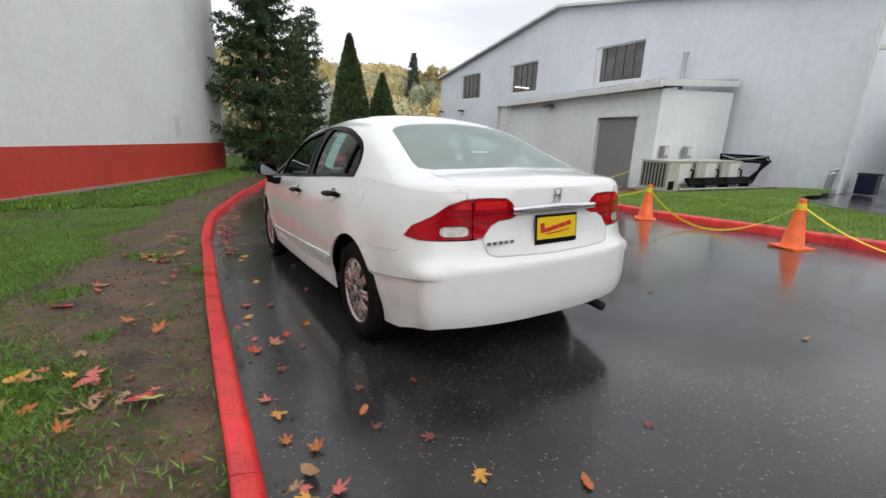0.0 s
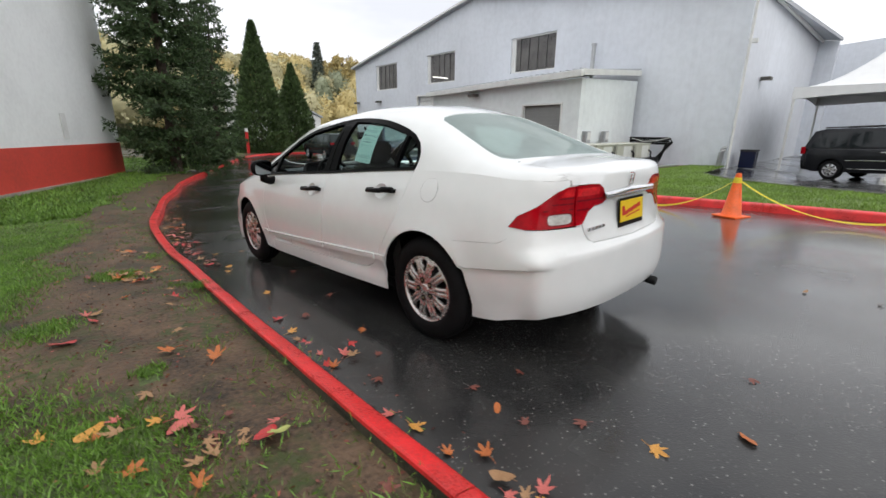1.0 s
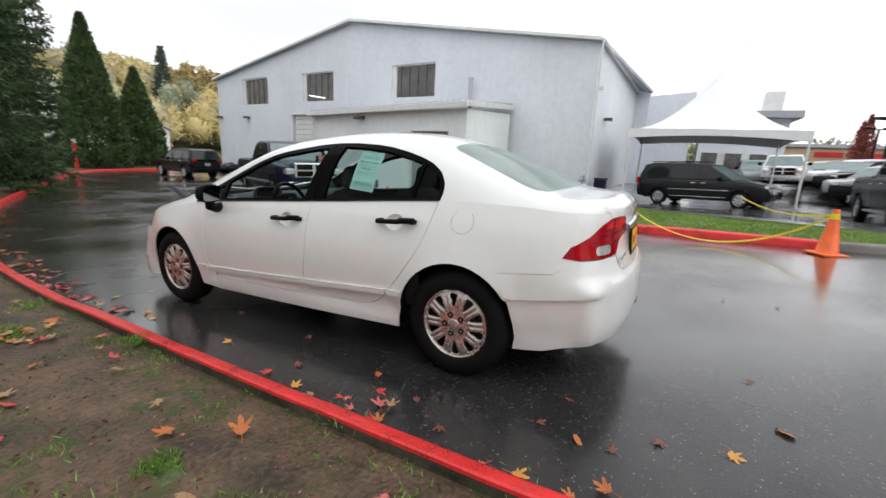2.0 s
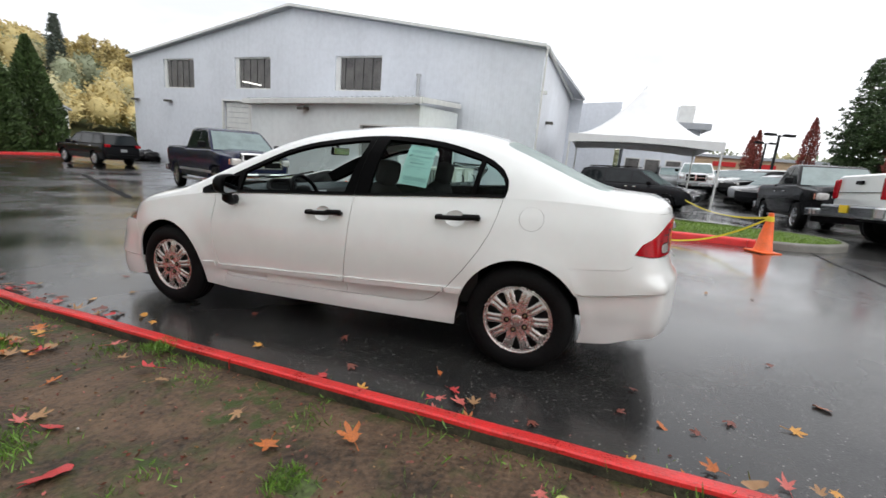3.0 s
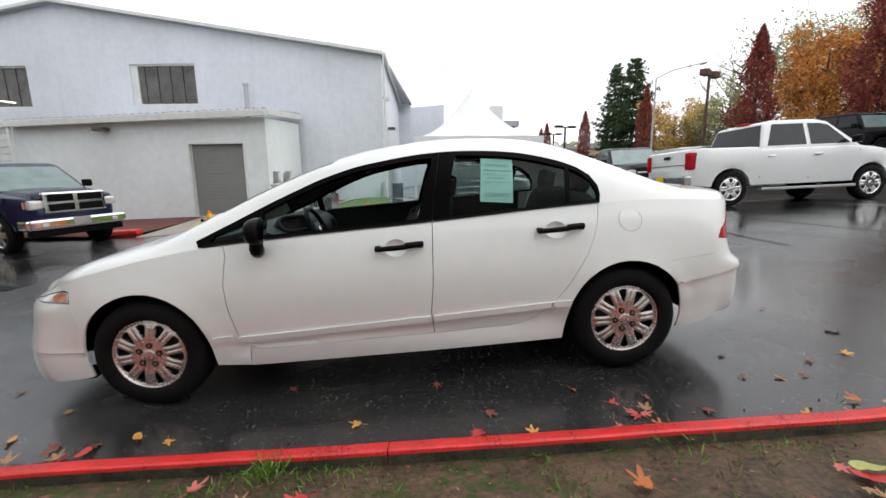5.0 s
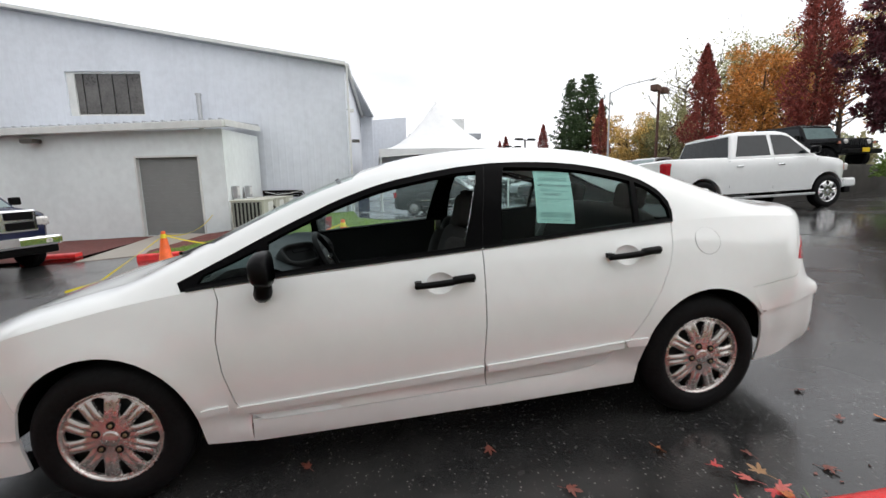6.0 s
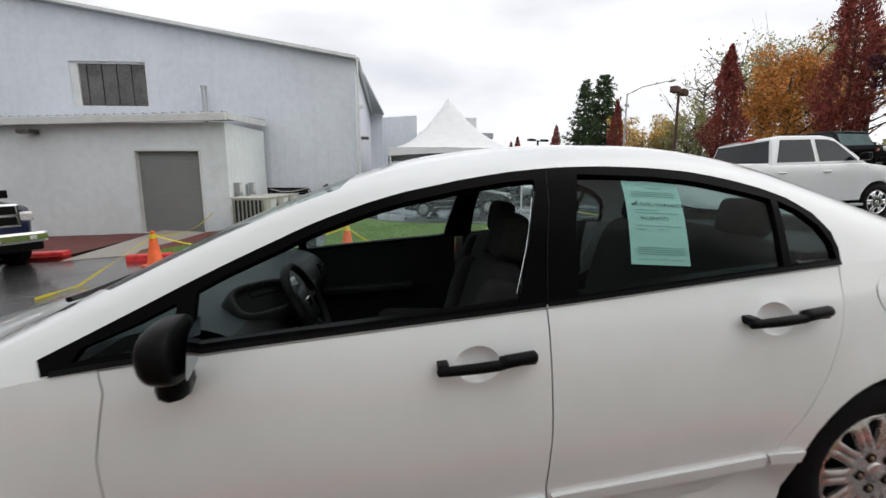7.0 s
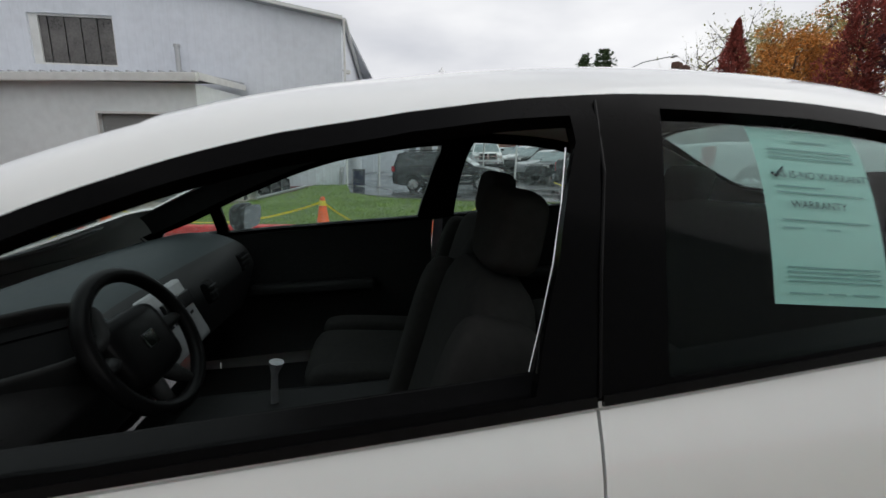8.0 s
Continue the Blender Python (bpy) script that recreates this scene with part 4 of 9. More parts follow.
def s_of(y, z=None, x=None):
    lo, hi = 0.0, 1.0
    for _ in range(26):
        m = (lo + hi) / 2
        p = up(y, m)
        if (z is not None and p.z < z) or (x is not None and -p.x > abs(x)):
            lo = m
        else:
            hi = m
    return lo


SK = 0.9  # the stretch of s in the flat domain


def up_dom(u, v, d=0.0):
    return up(u, v / SK, d)


def skin(outline, holes, fn, step=0.05, rim=0.012, depth=0.0, edge=0.03, lines=()):
    """A panel of the car's skin, with its edges turned in."""
    outline = dense(outline, edge)
    holes = [dense(h, edge) for h in holes]
    v, f = fill(outline, holes, step, lines)
    bm = mesh_of([fn(a, b, depth) for a, b in v], f)
    if rim:
        bm.verts.index_update()
        edges = [e for e in bm.edges if len(e.link_faces) == 1]
        inner = {}
        bm.verts.ensure_lookup_table()
        base = list(bm.verts)
        for e in edges:
            for w in e.verts:
                if w.index not in inner:
                    inner[w.index] = bm.verts.new(fn(v[w.index][0], v[w.index][1], depth + rim))
        pairs = [(e.verts[0].index, e.verts[1].index) for e in edges]
        for a, b in pairs:
            if (base[a].co - base[b].co).length > 1e-6 and max(abs(base[a].co.x), abs(base[b].co.x)) > 1e-4:
                bm.faces.new((base[a], base[b], inner[b], inner[a]))
    return bm


def mirrored(bm, both=True):
    """Adds the other half of a panel that crosses the centre line (both), or turns it to the right flank."""
    if both:
        made = bmesh.ops.duplicate(bm, geom=bm.verts[:] + bm.edges[:] + bm.faces[:])["geom"]
        vs = [g for g in made if isinstance(g, bmesh.types.BMVert)]
    else:
        vs = bm.verts[:]
    for v in vs:
        v.co.x = -v.co.x
    if both:
        bmesh.ops.remove_doubles(bm, verts=bm.verts, dist=0.0008)
    bmesh.ops.recalc_face_normals(bm, faces=bm.faces)
    return bm


def shade(ob, angle=40):
    ob.data.polygons.foreach_set("use_smooth", [True] * len(ob.data.polygons))
    bm = bmesh.new()
    bm.from_mesh(ob.data)
    for e in bm.edges:
        if len(e.link_faces) == 2 and e.calc_face_angle(0) > radians(angle):
            e.smooth = False
    bm.to_mesh(ob.data)
    bm.free()
    return ob


def both_sides(name, outline, holes, fn, mat_, parent, label="", **kw):
    out = []
    for flip in (False, True):
        bm = skin(outline, holes, fn, **kw)
        if flip:
            mirrored(bm, False)
        else:
            bmesh.ops.recalc_face_normals(bm, faces=bm.faces)
        out.append(shade(part(name, bm, mat_, parent, label)))
    return out


def centre_panel(name, outline, holes, fn, mat_, parent, label="", **kw):
    return shade(part(name, mirrored(skin(outline, holes, fn, **kw)), mat_, parent, label))


def arch(c, r=0.354, a0=-22, a1=202, zc=0.315):
    return [(c + r * math.cos(radians(a)), zc + r * math.sin(radians(a))) for a in np.linspace(a0, a1, 25)]


def sd(pts):
    return [(u_side(y), z) for y, z in pts]


def along_top(y0, y1, lift=0.0, n=8):
    return [(u_side(y0 + (y1 - y0) * k / n), z_top(u_side(y0 + (y1 - y0) * k / n)) + lift) for k in range(n + 1)]


def wheel(bm_parent, m, radius=0.312, width=0.195, rim_r=0.200, slots=10, cover=None, name="wheel"):
    """A tyre with tread grooves and a slotted cover; the axle points along +z of m, the face outwards."""
    hub = empty(name, m)
    hub.parent = bm_parent
    h = width / 2
    prof = [(rim_r - 0.012, h - 0.03), (rim_r + 0.008, h - 0.004), (rim_r + 0.028, h + 0.002), (radius - 0.052, h + 0.004), (radius - 0.022, h - 0.010), (radius - 0.006, h - 0.028), (radius, h - 0.050)]
    for k in (-1, 0, 1):
        g = k * 0.032 * -1
        prof += [(radius, g + 0.007), (radius - 0.008, g + 0.005), (radius - 0.008, g - 0.005), (radius, g - 0.007)]
    prof += [(radius, -h + 0.05), (radius - 0.022, -h + 0.01), (rim_r, -h + 0.004), (rim_r - 0.012, -h + 0.03)]
    bm = bmesh.new()
    add_lathe(bm, prof, 48)
    part("tyre", bm, RUBBER, hub, smooth=True)
    bm = bmesh.new()
    add_lathe(bm, [(rim_r - 0.01, -h + 0.03), (rim_r - 0.012, h - 0.05), (0.05, h - 0.075), (0.0005, h - 0.075)], 32)
    part("rim", bm, DASH_DARK, hub, "dark steel rim behind the cover", smooth=True)
    # cover: spokes between slots, a lip and a cap with nuts on black discs
    bm = bmesh.new()

    def face(r, a, lift=0.0):
        z = h - 0.022 + 0.016 * (1 - (r / rim_r) ** 2) + lift
        return bm.verts.new((r * math.cos(a), r * math.sin(a), z))

    kr = rim_r / 0.2
    radii = [0.030, 0.060, 0.086, 0.096, 0.106, 0.128, 0.152, 0.174, 0.181, 0.188]
    wide = [0.0, 0.0, 0.0, 0.0, 0.09, 0.165, 0.205, 0.225, 0.0, 0.0]
    rise = [0.0, 0.0, 0.002, 0.004, 0.007, 0.008, 0.007, 0.006, 0.002, 0.0]
    for k in range(slots):
        grid = []
        for r, w, up_ in zip(radii, wide, rise):
            row = []
            for i in range(9):
                t = w + (1 - 2 * w) * i / 8
                lift = up_ * (1.0 if i in (2, 6) else 0.85 if i in (1, 3, 5, 7) else 0.25 if i == 4 else 0.0)
                row.append(face(r * kr, 2 * math.pi * (k + t) / slots, lift))
            grid.append(row)
        for a, b in zip(grid, grid[1:]):
            for i in range(8):
                bm.faces.new((a[i], b[i], b[i + 1], a[i + 1]))
    bmesh.ops.remove_doubles(bm, verts=bm.verts, dist=0.0003)
    # the ring outside the slots closes from spoke to spoke
    got = bmesh.ops.extrude_face_region(bm, geom=bm.faces[:])
    down = [g for g in got["geom"] if isinstance(g, bmesh.types.BMVert)]
    bmesh.ops.translate(bm, vec=(0, 0, -0.012), verts=down)
    bmesh.ops.recalc_face_normals(bm, faces=bm.faces)
    cov = shade(part("wheel_cover", bm, cover or HUBCAP, hub, "silver plastic wheel cover with ten slots" if cover is None else "bright slotted wheel face"), 35)
    bm = bmesh.new()
    add_lathe(bm, [(rim_r * 0.93, h - 0.022), (rim_r * 0.955, h - 0.012), (rim_r * 0.985, h - 0.008), (rim_r * 1.005, h - 0.014), (rim_r * 1.0, h - 0.03)], 48)
    part("cover_lip", bm, cover or HUBCAP, hub, smooth=True)
    bm = bmesh.new()
    add_lathe(bm, [(0.036 * kr, h - 0.010), (0.034 * kr, h - 0.003), (0.026 * kr, h - 0.0005), (0.0005, h)], 20)
    part("hub_cap", bm, cover or HUBCAP, hub, smooth=True)
    # raised black discs stand in for the shade inside the nut hollows
    for k in range(5):
        a = 2 * math.pi * (k + 0.25) / 5
        bm = bmesh.new()
        at = Matrix.Translation((0.057 * kr * math.cos(a), 0.057 * kr * math.sin(a), h - 0.010))
        add_lathe(bm, [(0.0165, 0.0), (0.0165, 0.0065), (0.0135, 0.0070), (0.0125, 0.0055), (0.0005, 0.0052)], 14, at)
        dark_disc = part("nut_well", bm, BLACK, hub)
        bm = bmesh.new()
        add_lathe(bm, [(0.0085, 0.004), (0.0085, 0.0085), (0.006, 0.0105), (0.0005, 0.011)], 6, at)
        part("nut", bm, BRASS, dark_disc, "dull brass wheel nut")
    return hub


sedan = tagged(empty("sedan", Matrix.Rotation(radians(-2.775), 4, "X")), "white four-door sedan parked on wet asphalt, front window open", "car")
GAP = 0.0028

# doors
fd = [(u_side(0.872), z_top(u_side(0.872)) - GAP)] + sd([(0.858, 0.842), (0.878, 0.69), (0.868, 0.55), (0.838, 0.41), (0.79, 0.33), (0.74, 0.312), (-0.237, 0.322), (-0.226, 0.456), (-0.246, 0.626)]) + [(u, z - GAP) for u, z in along_top(-0.262, 0.80)]
rd = sd([(-0.2505, 0.626), (-0.2305, 0.456), (-0.2415, 0.322), (-0.68, 0.330), (-0.76, 0.343), (-0.83, 0.375), (-0.929, 0.464), (-1.02, 0.575), (-1.105, 0.696), (-1.16, 0.80), (-1.19, 0.89)]) + [(u, z - GAP) for u, z in along_top(-1.212, -0.2665)]
def hollow(y0, z0, n=24, k=1.0):
    return [(y0 + 0.02 + k * 0.062 * math.cos(2 * math.pi * j / n), z0 - 0.012 + k * 0.046 * math.sin(2 * math.pi * j / n)) for j in range(n)]


def under_strip(y0, y1):
    return [sd([(y, strip_line(y) - off) for y in np.linspace(y0, y1, 34)]) for off in (0.018, 0.026)]


doors_f = both_sides("front_door", fd, [sd(hollow(-0.076, 0.837))], low, CAR_WHITE, sedan, step=0.030, lines=under_strip(-0.21, 0.78))
doors_r = both_sides("rear_door", rd, [sd(hollow(-0.971, 0.876))], low, CAR_WHITE, sedan, step=0.030, lines=under_strip(-0.86, -0.26))

# front wing
wing = sd([(0.873, 0.55), (0.883, 0.69), (0.863, 0.842)]) + [(u, z) for u, z in along_top(0.877, 1.66)] + [(u, z_top(u)) for u in np.linspace(u_side(1.70), u_front(-0.45), 10)] + [(u, z_top(u) - 0.020 - 0.020 * (1 - k / 9)) for k, u in reversed(list(enumerate(np.linspace(u_side(1.785), u_front(-0.46), 10))))] + sd([(1.742, 0.690), (1.730, 0.630), (1.665, 0.47)]) + sd([q for q in arch(1.35) if q[1] > 0.47 or (q[0] < 1.35 and q[1] > 0.30)]) + sd([(0.988, 0.222), (0.80, 0.209), (0.795, 0.323), (0.843, 0.408)])
both_sides("front_wing", wing, [], low, CAR_WHITE, sedan)
both_sides("sill_joint", sd([(0.70, 0.285), (0.862, 0.285), (0.862, 0.41), (0.70, 0.41)]), [], low, CAR_WHITE, sedan, depth=0.027, rim=0)
# quarter panel and sill
quarter = sd([(0.788, 0.316), (0.793, 0.25), (0.80, 0.205), (-0.30, 0.215), (-0.975, 0.228), (-0.985, 0.30)]) + sd([q for q in arch(-1.35) if q[1] > 0.495 or (q[0] > -1.35 and q[1] > 0.31)]) + sd([(-1.672, 0.49), (-1.60, 0.648), (-1.88, 0.668)]) + [(u_rear(-0.775), 0.735), (u_side(-1.925), 0.748), (u_side(-1.965), 0.80), (u_rear(-0.725), 0.85), (u_rear(-0.64), 0.905), (u_rear(-0.56), 0.93), (u_rear(-0.556), z_top(u_rear(-0.556)))]
tail_edge = list(np.linspace(u_rear(-0.60), u_side(-1.2165), 24))
quarter += [(u, z_top(u)) for u in tail_edge] + sd([(-1.1928, 0.89), (-1.1628, 0.80), (-1.1077, 0.6947), (-1.0225, 0.5731), (-0.9315, 0.4617), (-0.8318, 0.372), (-0.7612, 0.340), (-0.68, 0.327), (-0.24, 0.319), (0.74, 0.309)])
both_sides("quarter_panel", quarter, [], low, CAR_WHITE, sedan)
# bumpers
rb_top = [(u_side(-1.6015), 0.6462), (u_side(-1.88), 0.6655), (u_rear(-0.78), 0.7325), (u_rear(-0.68), 0.728), (u_rear(-0.475), 0.728), (u_rear(-0.462), 0.69), (u_rear(-0.445), 0.655), (u_rear(-0.40), 0.640), (0.0, 0.630)]
rb = rb_top + [(0.0, 0.292), (u_rear(-0.3), 0.294), (u_rear(-0.5), 0.300), (u_rear(-0.68), 0.300), (u_side(-1.95), 0.268), (u_side(-1.85), 0.242), (u_side(-1.75), 0.230), (u_side(-1.69), 0.226), (u_side(-1.702), 0.30), (u_side(-1.693), 0.38), (u_side(-1.668), 0.478)]
crease = lambda off: [(u_side(y), 0.512 - (y + 1.68) * 0.10 + off) for y in np.linspace(-1.69, -2.04, 16)] + [(u_rear(x), 0.512 - (_p[int(np.argmin(np.abs(_s - u_rear(x)))), 1] + 1.68) * 0.10 + off) for x in (-0.72, -0.69, -0.66, -0.63, -0.60)]
centre_panel("rear_bumper", rb, [], low, CAR_WHITE, sedan, step=0.030, edge=0.025, lines=[crease(-0.0072), crease(0.0032)] + [[(u, z) for u in np.linspace(0.012, u_rear(-0.60), 26)] for z in (0.600, 0.611)])
fb = [(u_side(1.667), 0.468), (u_side(1.732), 0.627), (u_side(1.80), 0.630), (u_front(-0.62), 0.620), (u_front(-0.42), 0.598), (u_front(-0.40), 0.62), (S_END, 0.625), (S_END, 0.175), (u_front(-0.5), 0.17), (u_side(1.9), 0.172), (u_side(1.73), 0.190), (u_side(1.69), 0.20), (u_side(1.702), 0.30), (u_side(1.693), 0.38)]
centre_panel("front_bumper", fb, [[(u_front(-0.5), 0.25), (u_front(-0.1), 0.25), (u_front(-0.1), 0.42), (u_front(-0.5), 0.42)]], low, CAR_WHITE, sedan, step=0.03, edge=0.025, lines=[[(u, NOSE_LEDGE + off) for u in np.linspace(u_side(1.72), u_front(-0.58), 18)] for off in (-0.0072, 0.0032)])
both_sides("air_intake", [(u_front(-0.5), 0.25), (u_front(-0.1), 0.25), (u_front(-0.1), 0.42), (u_front(-0.5), 0.42)], [], low, BLACK, sedan, "black plastic grille", depth=0.03, rim=0)
lamp_poly = [(u_side(1.744), 0.688), (u_side(1.734), 0.632), (u_side(1.80), 0.634), (u_front(-0.62), 0.624), (u_front(-0.42), 0.602), (u_front(-0.42), z_top(u_front(-0.42)) - 0.022)] + [(u, z_top(u) - 0.022 - 0.020 * (1 - k / 9)) for k, u in reversed(list(enumerate(np.linspace(u_side(1.786), u_front(-0.46), 10))))]
lamp_mid = (u_side(1.90), 0.652)
lens_poly = [(lamp_mid[0] + (a - lamp_mid[0]) * 0.95, lamp_mid[1] + (b - lamp_mid[1]) * 0.86) for a, b in lamp_poly]
headlights = both_sides("headlight", lens_poly, [], low, LAMP_CLEAR, sedan, "clear headlight lens", depth=0.003)
for own, flip in zip(headlights, (False, True)):
    for nm, poly, mt, lb, dp in (("lamp_seal", lamp_poly, BLACK, "black seal round the lens", 0.006), ("side_marker", [(u_side(1.757), 0.681), (u_side(1.749), 0.639), (u_side(1.86), 0.638), (u_side(1.885), 0.664), (u_side(1.80), 0.688)], LAMP_AMBER, "amber turn lens", 0.0012)):
        bm = skin(poly, [], low, depth=dp, rim=0)
        if flip:
            mirrored(bm, False)
        part(nm, bm, mt, own, lb)

# tail lamps
lamp_out = [(u_rear(-0.528), 0.926), (u_rear(-0.528), 0.737), (u_rear(-0.70), 0.734), (u_rear(-0.775), 0.737), (u_side(-1.93), 0.750), (u_side(-1.97), 0.80), (u_rear(-0.728), 0.846), (u_rear(-0.645), 0.900), (u_rear(-0.565), 0.925)]
LENS_U, LENS_Z = u_rear(-0.537) + 0.088, 0.7745
power = lambda v, e: math.copysign(abs(v) ** e, v)
clear = [(LENS_U + 0.080 * power(math.cos(a), 0.45), LENS_Z + 0.0245 * power(math.sin(a), 0.55)) for a in np.linspace(0, 2 * math.pi, 33)[:-1]]
lamp_in = [(u_rear(-0.520), 0.927), (u_rear(-0.42), 0.930), (u_rear(-0.335), 0.926), (u_rear(-0.30), 0.905), (u_rear(-0.258), 0.845), (u_rear(-0.30), 0.826), (u_rear(-0.37), 0.820), (u_rear(-0.42), 0.795), (u_rear(-0.455), 0.755), (u_rear(-0.478), 0.737), (u_rear(-0.520), 0.737)]
lamps = both_sides("tail_lamp", lamp_out, [clear], low, LAMP_RED, sedan, "red tail lamp with a clear reversing lens", depth=-0.004, rim=0.02)
for one, flip in zip(lamps, (False, True)):
    for nm, poly, mt in (("reversing_lens", clear, LAMP_CLEAR),):
        bm = skin(poly, [], low, depth=-0.002, rim=0.01)
        if flip:
            mirrored(bm, False)
        shade(part(nm, bm, mt, one, "clear reversing lens"))
    band = [(LENS_U + (a - LENS_U) * 1.06, LENS_Z + (b - LENS_Z) * 1.22) for a, b in clear]
    bm = skin(band, [clear], low, depth=-0.0052, rim=0.0015, step=0.0)
    if flip:
        mirrored(bm, False)
    part("lens_band", bm, LAMP_DARK, one, "dark red band round the reversing lens")
    for z, far_u in ((0.818, 0.20), (0.845, 0.15), (0.872, 0.10)):
        u0 = u_rear(-0.534)
        bm = skin([(u0, z - 0.0035), (u0 + far_u, z - 0.0035), (u0 + far_u - 0.004, z + 0.0035), (u0, z + 0.0035)], [], low, depth=-0.0048, rim=0.002, step=0.0)
        if flip:
            mirrored(bm, False)
        part("lens_rib", bm, LAMP_DARK, one, "dark rib of the lens")
    bm = skin([(u_rear(-0.534), 0.880), (u_rear(-0.534) + 0.085, 0.880), (u_rear(-0.534) + 0.055, 0.912), (u_rear(-0.534), 0.916)], [], low, depth=-0.0050, rim=0.002, step=0.0)
    if flip:
        mirrored(bm, False)
    part("lens_block", bm, LAMP_BRIGHT, one, "brighter red upper block of the lens")
# boot lid, rear face
lid = [(u_rear(-0.552), z_top(u_rear(-0.552))), (u_rear(-0.552), 0.9315)] + [(u_rear(-0.525), 0.9315)] + [(a, b + 0.002) for a, b in lamp_in[1:4]] + [(u_rear(-0.252), 0.843), (u_rear(-0.30), 0.821), (u_rear(-0.37), 0.815), (u_rear(-0.425), 0.790), (u_rear(-0.465), 0.735), (u_rear(-0.456), 0.69), (u_rear(-0.437), 0.661), (u_rear(-0.40), 0.647), (0.0, 0.637)] + [(0.0, z_top(0.0))] + [(u, z_top(u)) for u in np.linspace(0.05, u_rear(-0.54), 10)]
both_sides("corner_joint", [(u_rear(-0.50), 0.915), (u_rear(-0.64), 0.900), (u_rear(-0.66), 0.950), (u_rear(-0.50), z_top(u_rear(-0.50)) - 0.002)], [], low, CAR_WHITE, sedan, depth=0.007, rim=0)
centre_panel("lid_channel", [(0.0, 0.61), (u_rear(-0.50), 0.61), (u_rear(-0.50), 0.735), (u_rear(-0.42), 0.735), (u_rear(-0.38), 0.69), (0.0, 0.69)], [], low, CAR_WHITE, sedan, "white channel behind the boot seam", depth=0.011, rim=0)
boot = centre_panel("boot_lid", lid, [], low, CAR_WHITE, sedan)
for flip in (False, True):
    bm = skin(lamp_in, [], low, depth=-0.003, rim=0.015)
    if flip:
        mirrored(bm, False)
    inner = shade(part("inner_lamp", bm, LAMP_RED, boot, "red inner lamp"))
    for x0, x1, z0, z1, mt in ((-0.510, -0.335, 0.876, 0.914, LAMP_BRIGHT), (-0.510, -0.300, 0.850, 0.858, LAMP_DARK), (-0.510, -0.400, 0.806, 0.813, LAMP_DARK)):
        bm = skin([(u_rear(x0), z0), (u_rear(x1), z0), (u_rear(x1), z1), (u_rear(x0), z1)], [], low, depth=-0.0042, rim=0.002, step=0.0)
        if flip:
            mirrored(bm, False)
        part("lens_block", bm, mt, inner)
bm = bmesh.new()
rows_ = []
for x in np.linspace(-0.30, 0.30, 25):
    k = abs(x) / 0.30
    p = low(u_rear(x), 0.868)
    zc, hz = 0.871 - 0.006 * k, 0.024 - 0.006 * k
    rows_.append([bm.verts.new((x, p.y - 0.004 - 0.024 * max(0.0, math.sin(a_)) ** 0.7, zc + hz * math.cos(a_))) for a_ in np.linspace(0, math.pi, 11)])
for a_, b_ in zip(rows_, rows_[1:]):
    for i in range(10):
        bm.faces.new((a_[i], b_[i], b_[i + 1], a_[i + 1]))
part("chrome_bar", bm, CHROME, boot, "chrome boot strip", smooth=True)
plate = part("number_plate", box_bm((0, 0, 0), (0.305, 0.006, 0.155), None, 0.002), BLACK, sedan, "yellow dealer plate in a dark frame")
yb = low(0.0, 0.76).y
plate.matrix_basis = Matrix.Translation((0, yb - 0.014, 0.758)) @ Matrix.Rotation(radians(-3), 4, "X")
part("plate_face", box_bm((0, -0.0045, 0.006), (0.285, 0.003, 0.115), None, 0.001), PLATE_YELLOW, plate)
bm = bmesh.new()
for k, (x, z, w) in enumerate(((-0.105, 0.020, 0.03), (-0.07, 0.004, 0.045), (-0.02, 0.008, 0.05), (0.035, 0.012, 0.05), (0.085, 0.016, 0.04))):
    add_box(bm, (x, -0.007, z), (w, 0.002, 0.022 if k else 0.05), Matrix.Rotation(radians(-6), 4, "Y"))
add_box(bm, (0.01, -0.007, -0.018), (0.17, 0.002, 0.006), Matrix.Rotation(radians(-6), 4, "Y"))
part("plate_mark", bm, INK_RED, plate)
bm = bmesh.new()
for x in (-0.02, 0.02):
    add_box(bm, (x, 0, 0), (0.010, 0.01, 0.055), None, 0.002)
add_box(bm, (0, 0, 0), (0.034, 0.01, 0.009), None, 0.002)
for z in (-0.033, 0.033):
    add_box(bm, (0, 0.002, z), (0.064, 0.006, 0.006), None, 0.002)
mark = part("emblem", bm, CHROME, boot, "chrome emblem")
mark.matrix_basis = Matrix.Translation((0.0, low(0.0, 0.935).y - 0.006, 0.932)) @ Matrix.Rotation(radians(8), 4, "X")
bm = bmesh.new()
for k in range(5):
    add_box(bm, (-0.44 + 0.036 * k, 0, 0), (0.026, 0.006, 0.016), None, 0.001)
mark = part("model_mark", bm, CHROME, boot, "small chrome letter bars")
mark.matrix_basis = Matrix.Translation((0, low(u_rear(-0.37), 0.72).y - 0.012, 0.712)) @ Matrix.Rotation(radians(0), 4, "Z") @ Matrix.Translation((0, 0, 0))

# upper body regions, in (y, s) with s stretched
dlo_top = [(1.02, 0.925), (0.80, 1.022), (0.64, 1.094), (0.45, 1.172), (0.285, 1.232), (0.10, 1.280), (-0.065, 1.306), (-0.22, 1.323), (-0.37, 1.330), (-0.52, 1.327), (-0.667, 1.316), (-0.80, 1.298), (-0.929, 1.268), (-1.04, 1.234), (-1.12, 1.20), (-1.19, 1.15), (-1.228, 1.09), (-1.232, 1.04)]
S0 = 0.004
zb = lambda y: up(y, 0.0).z


def ys(y, z):
    return (y, SK * max(S0, s_of(y, z=z)))


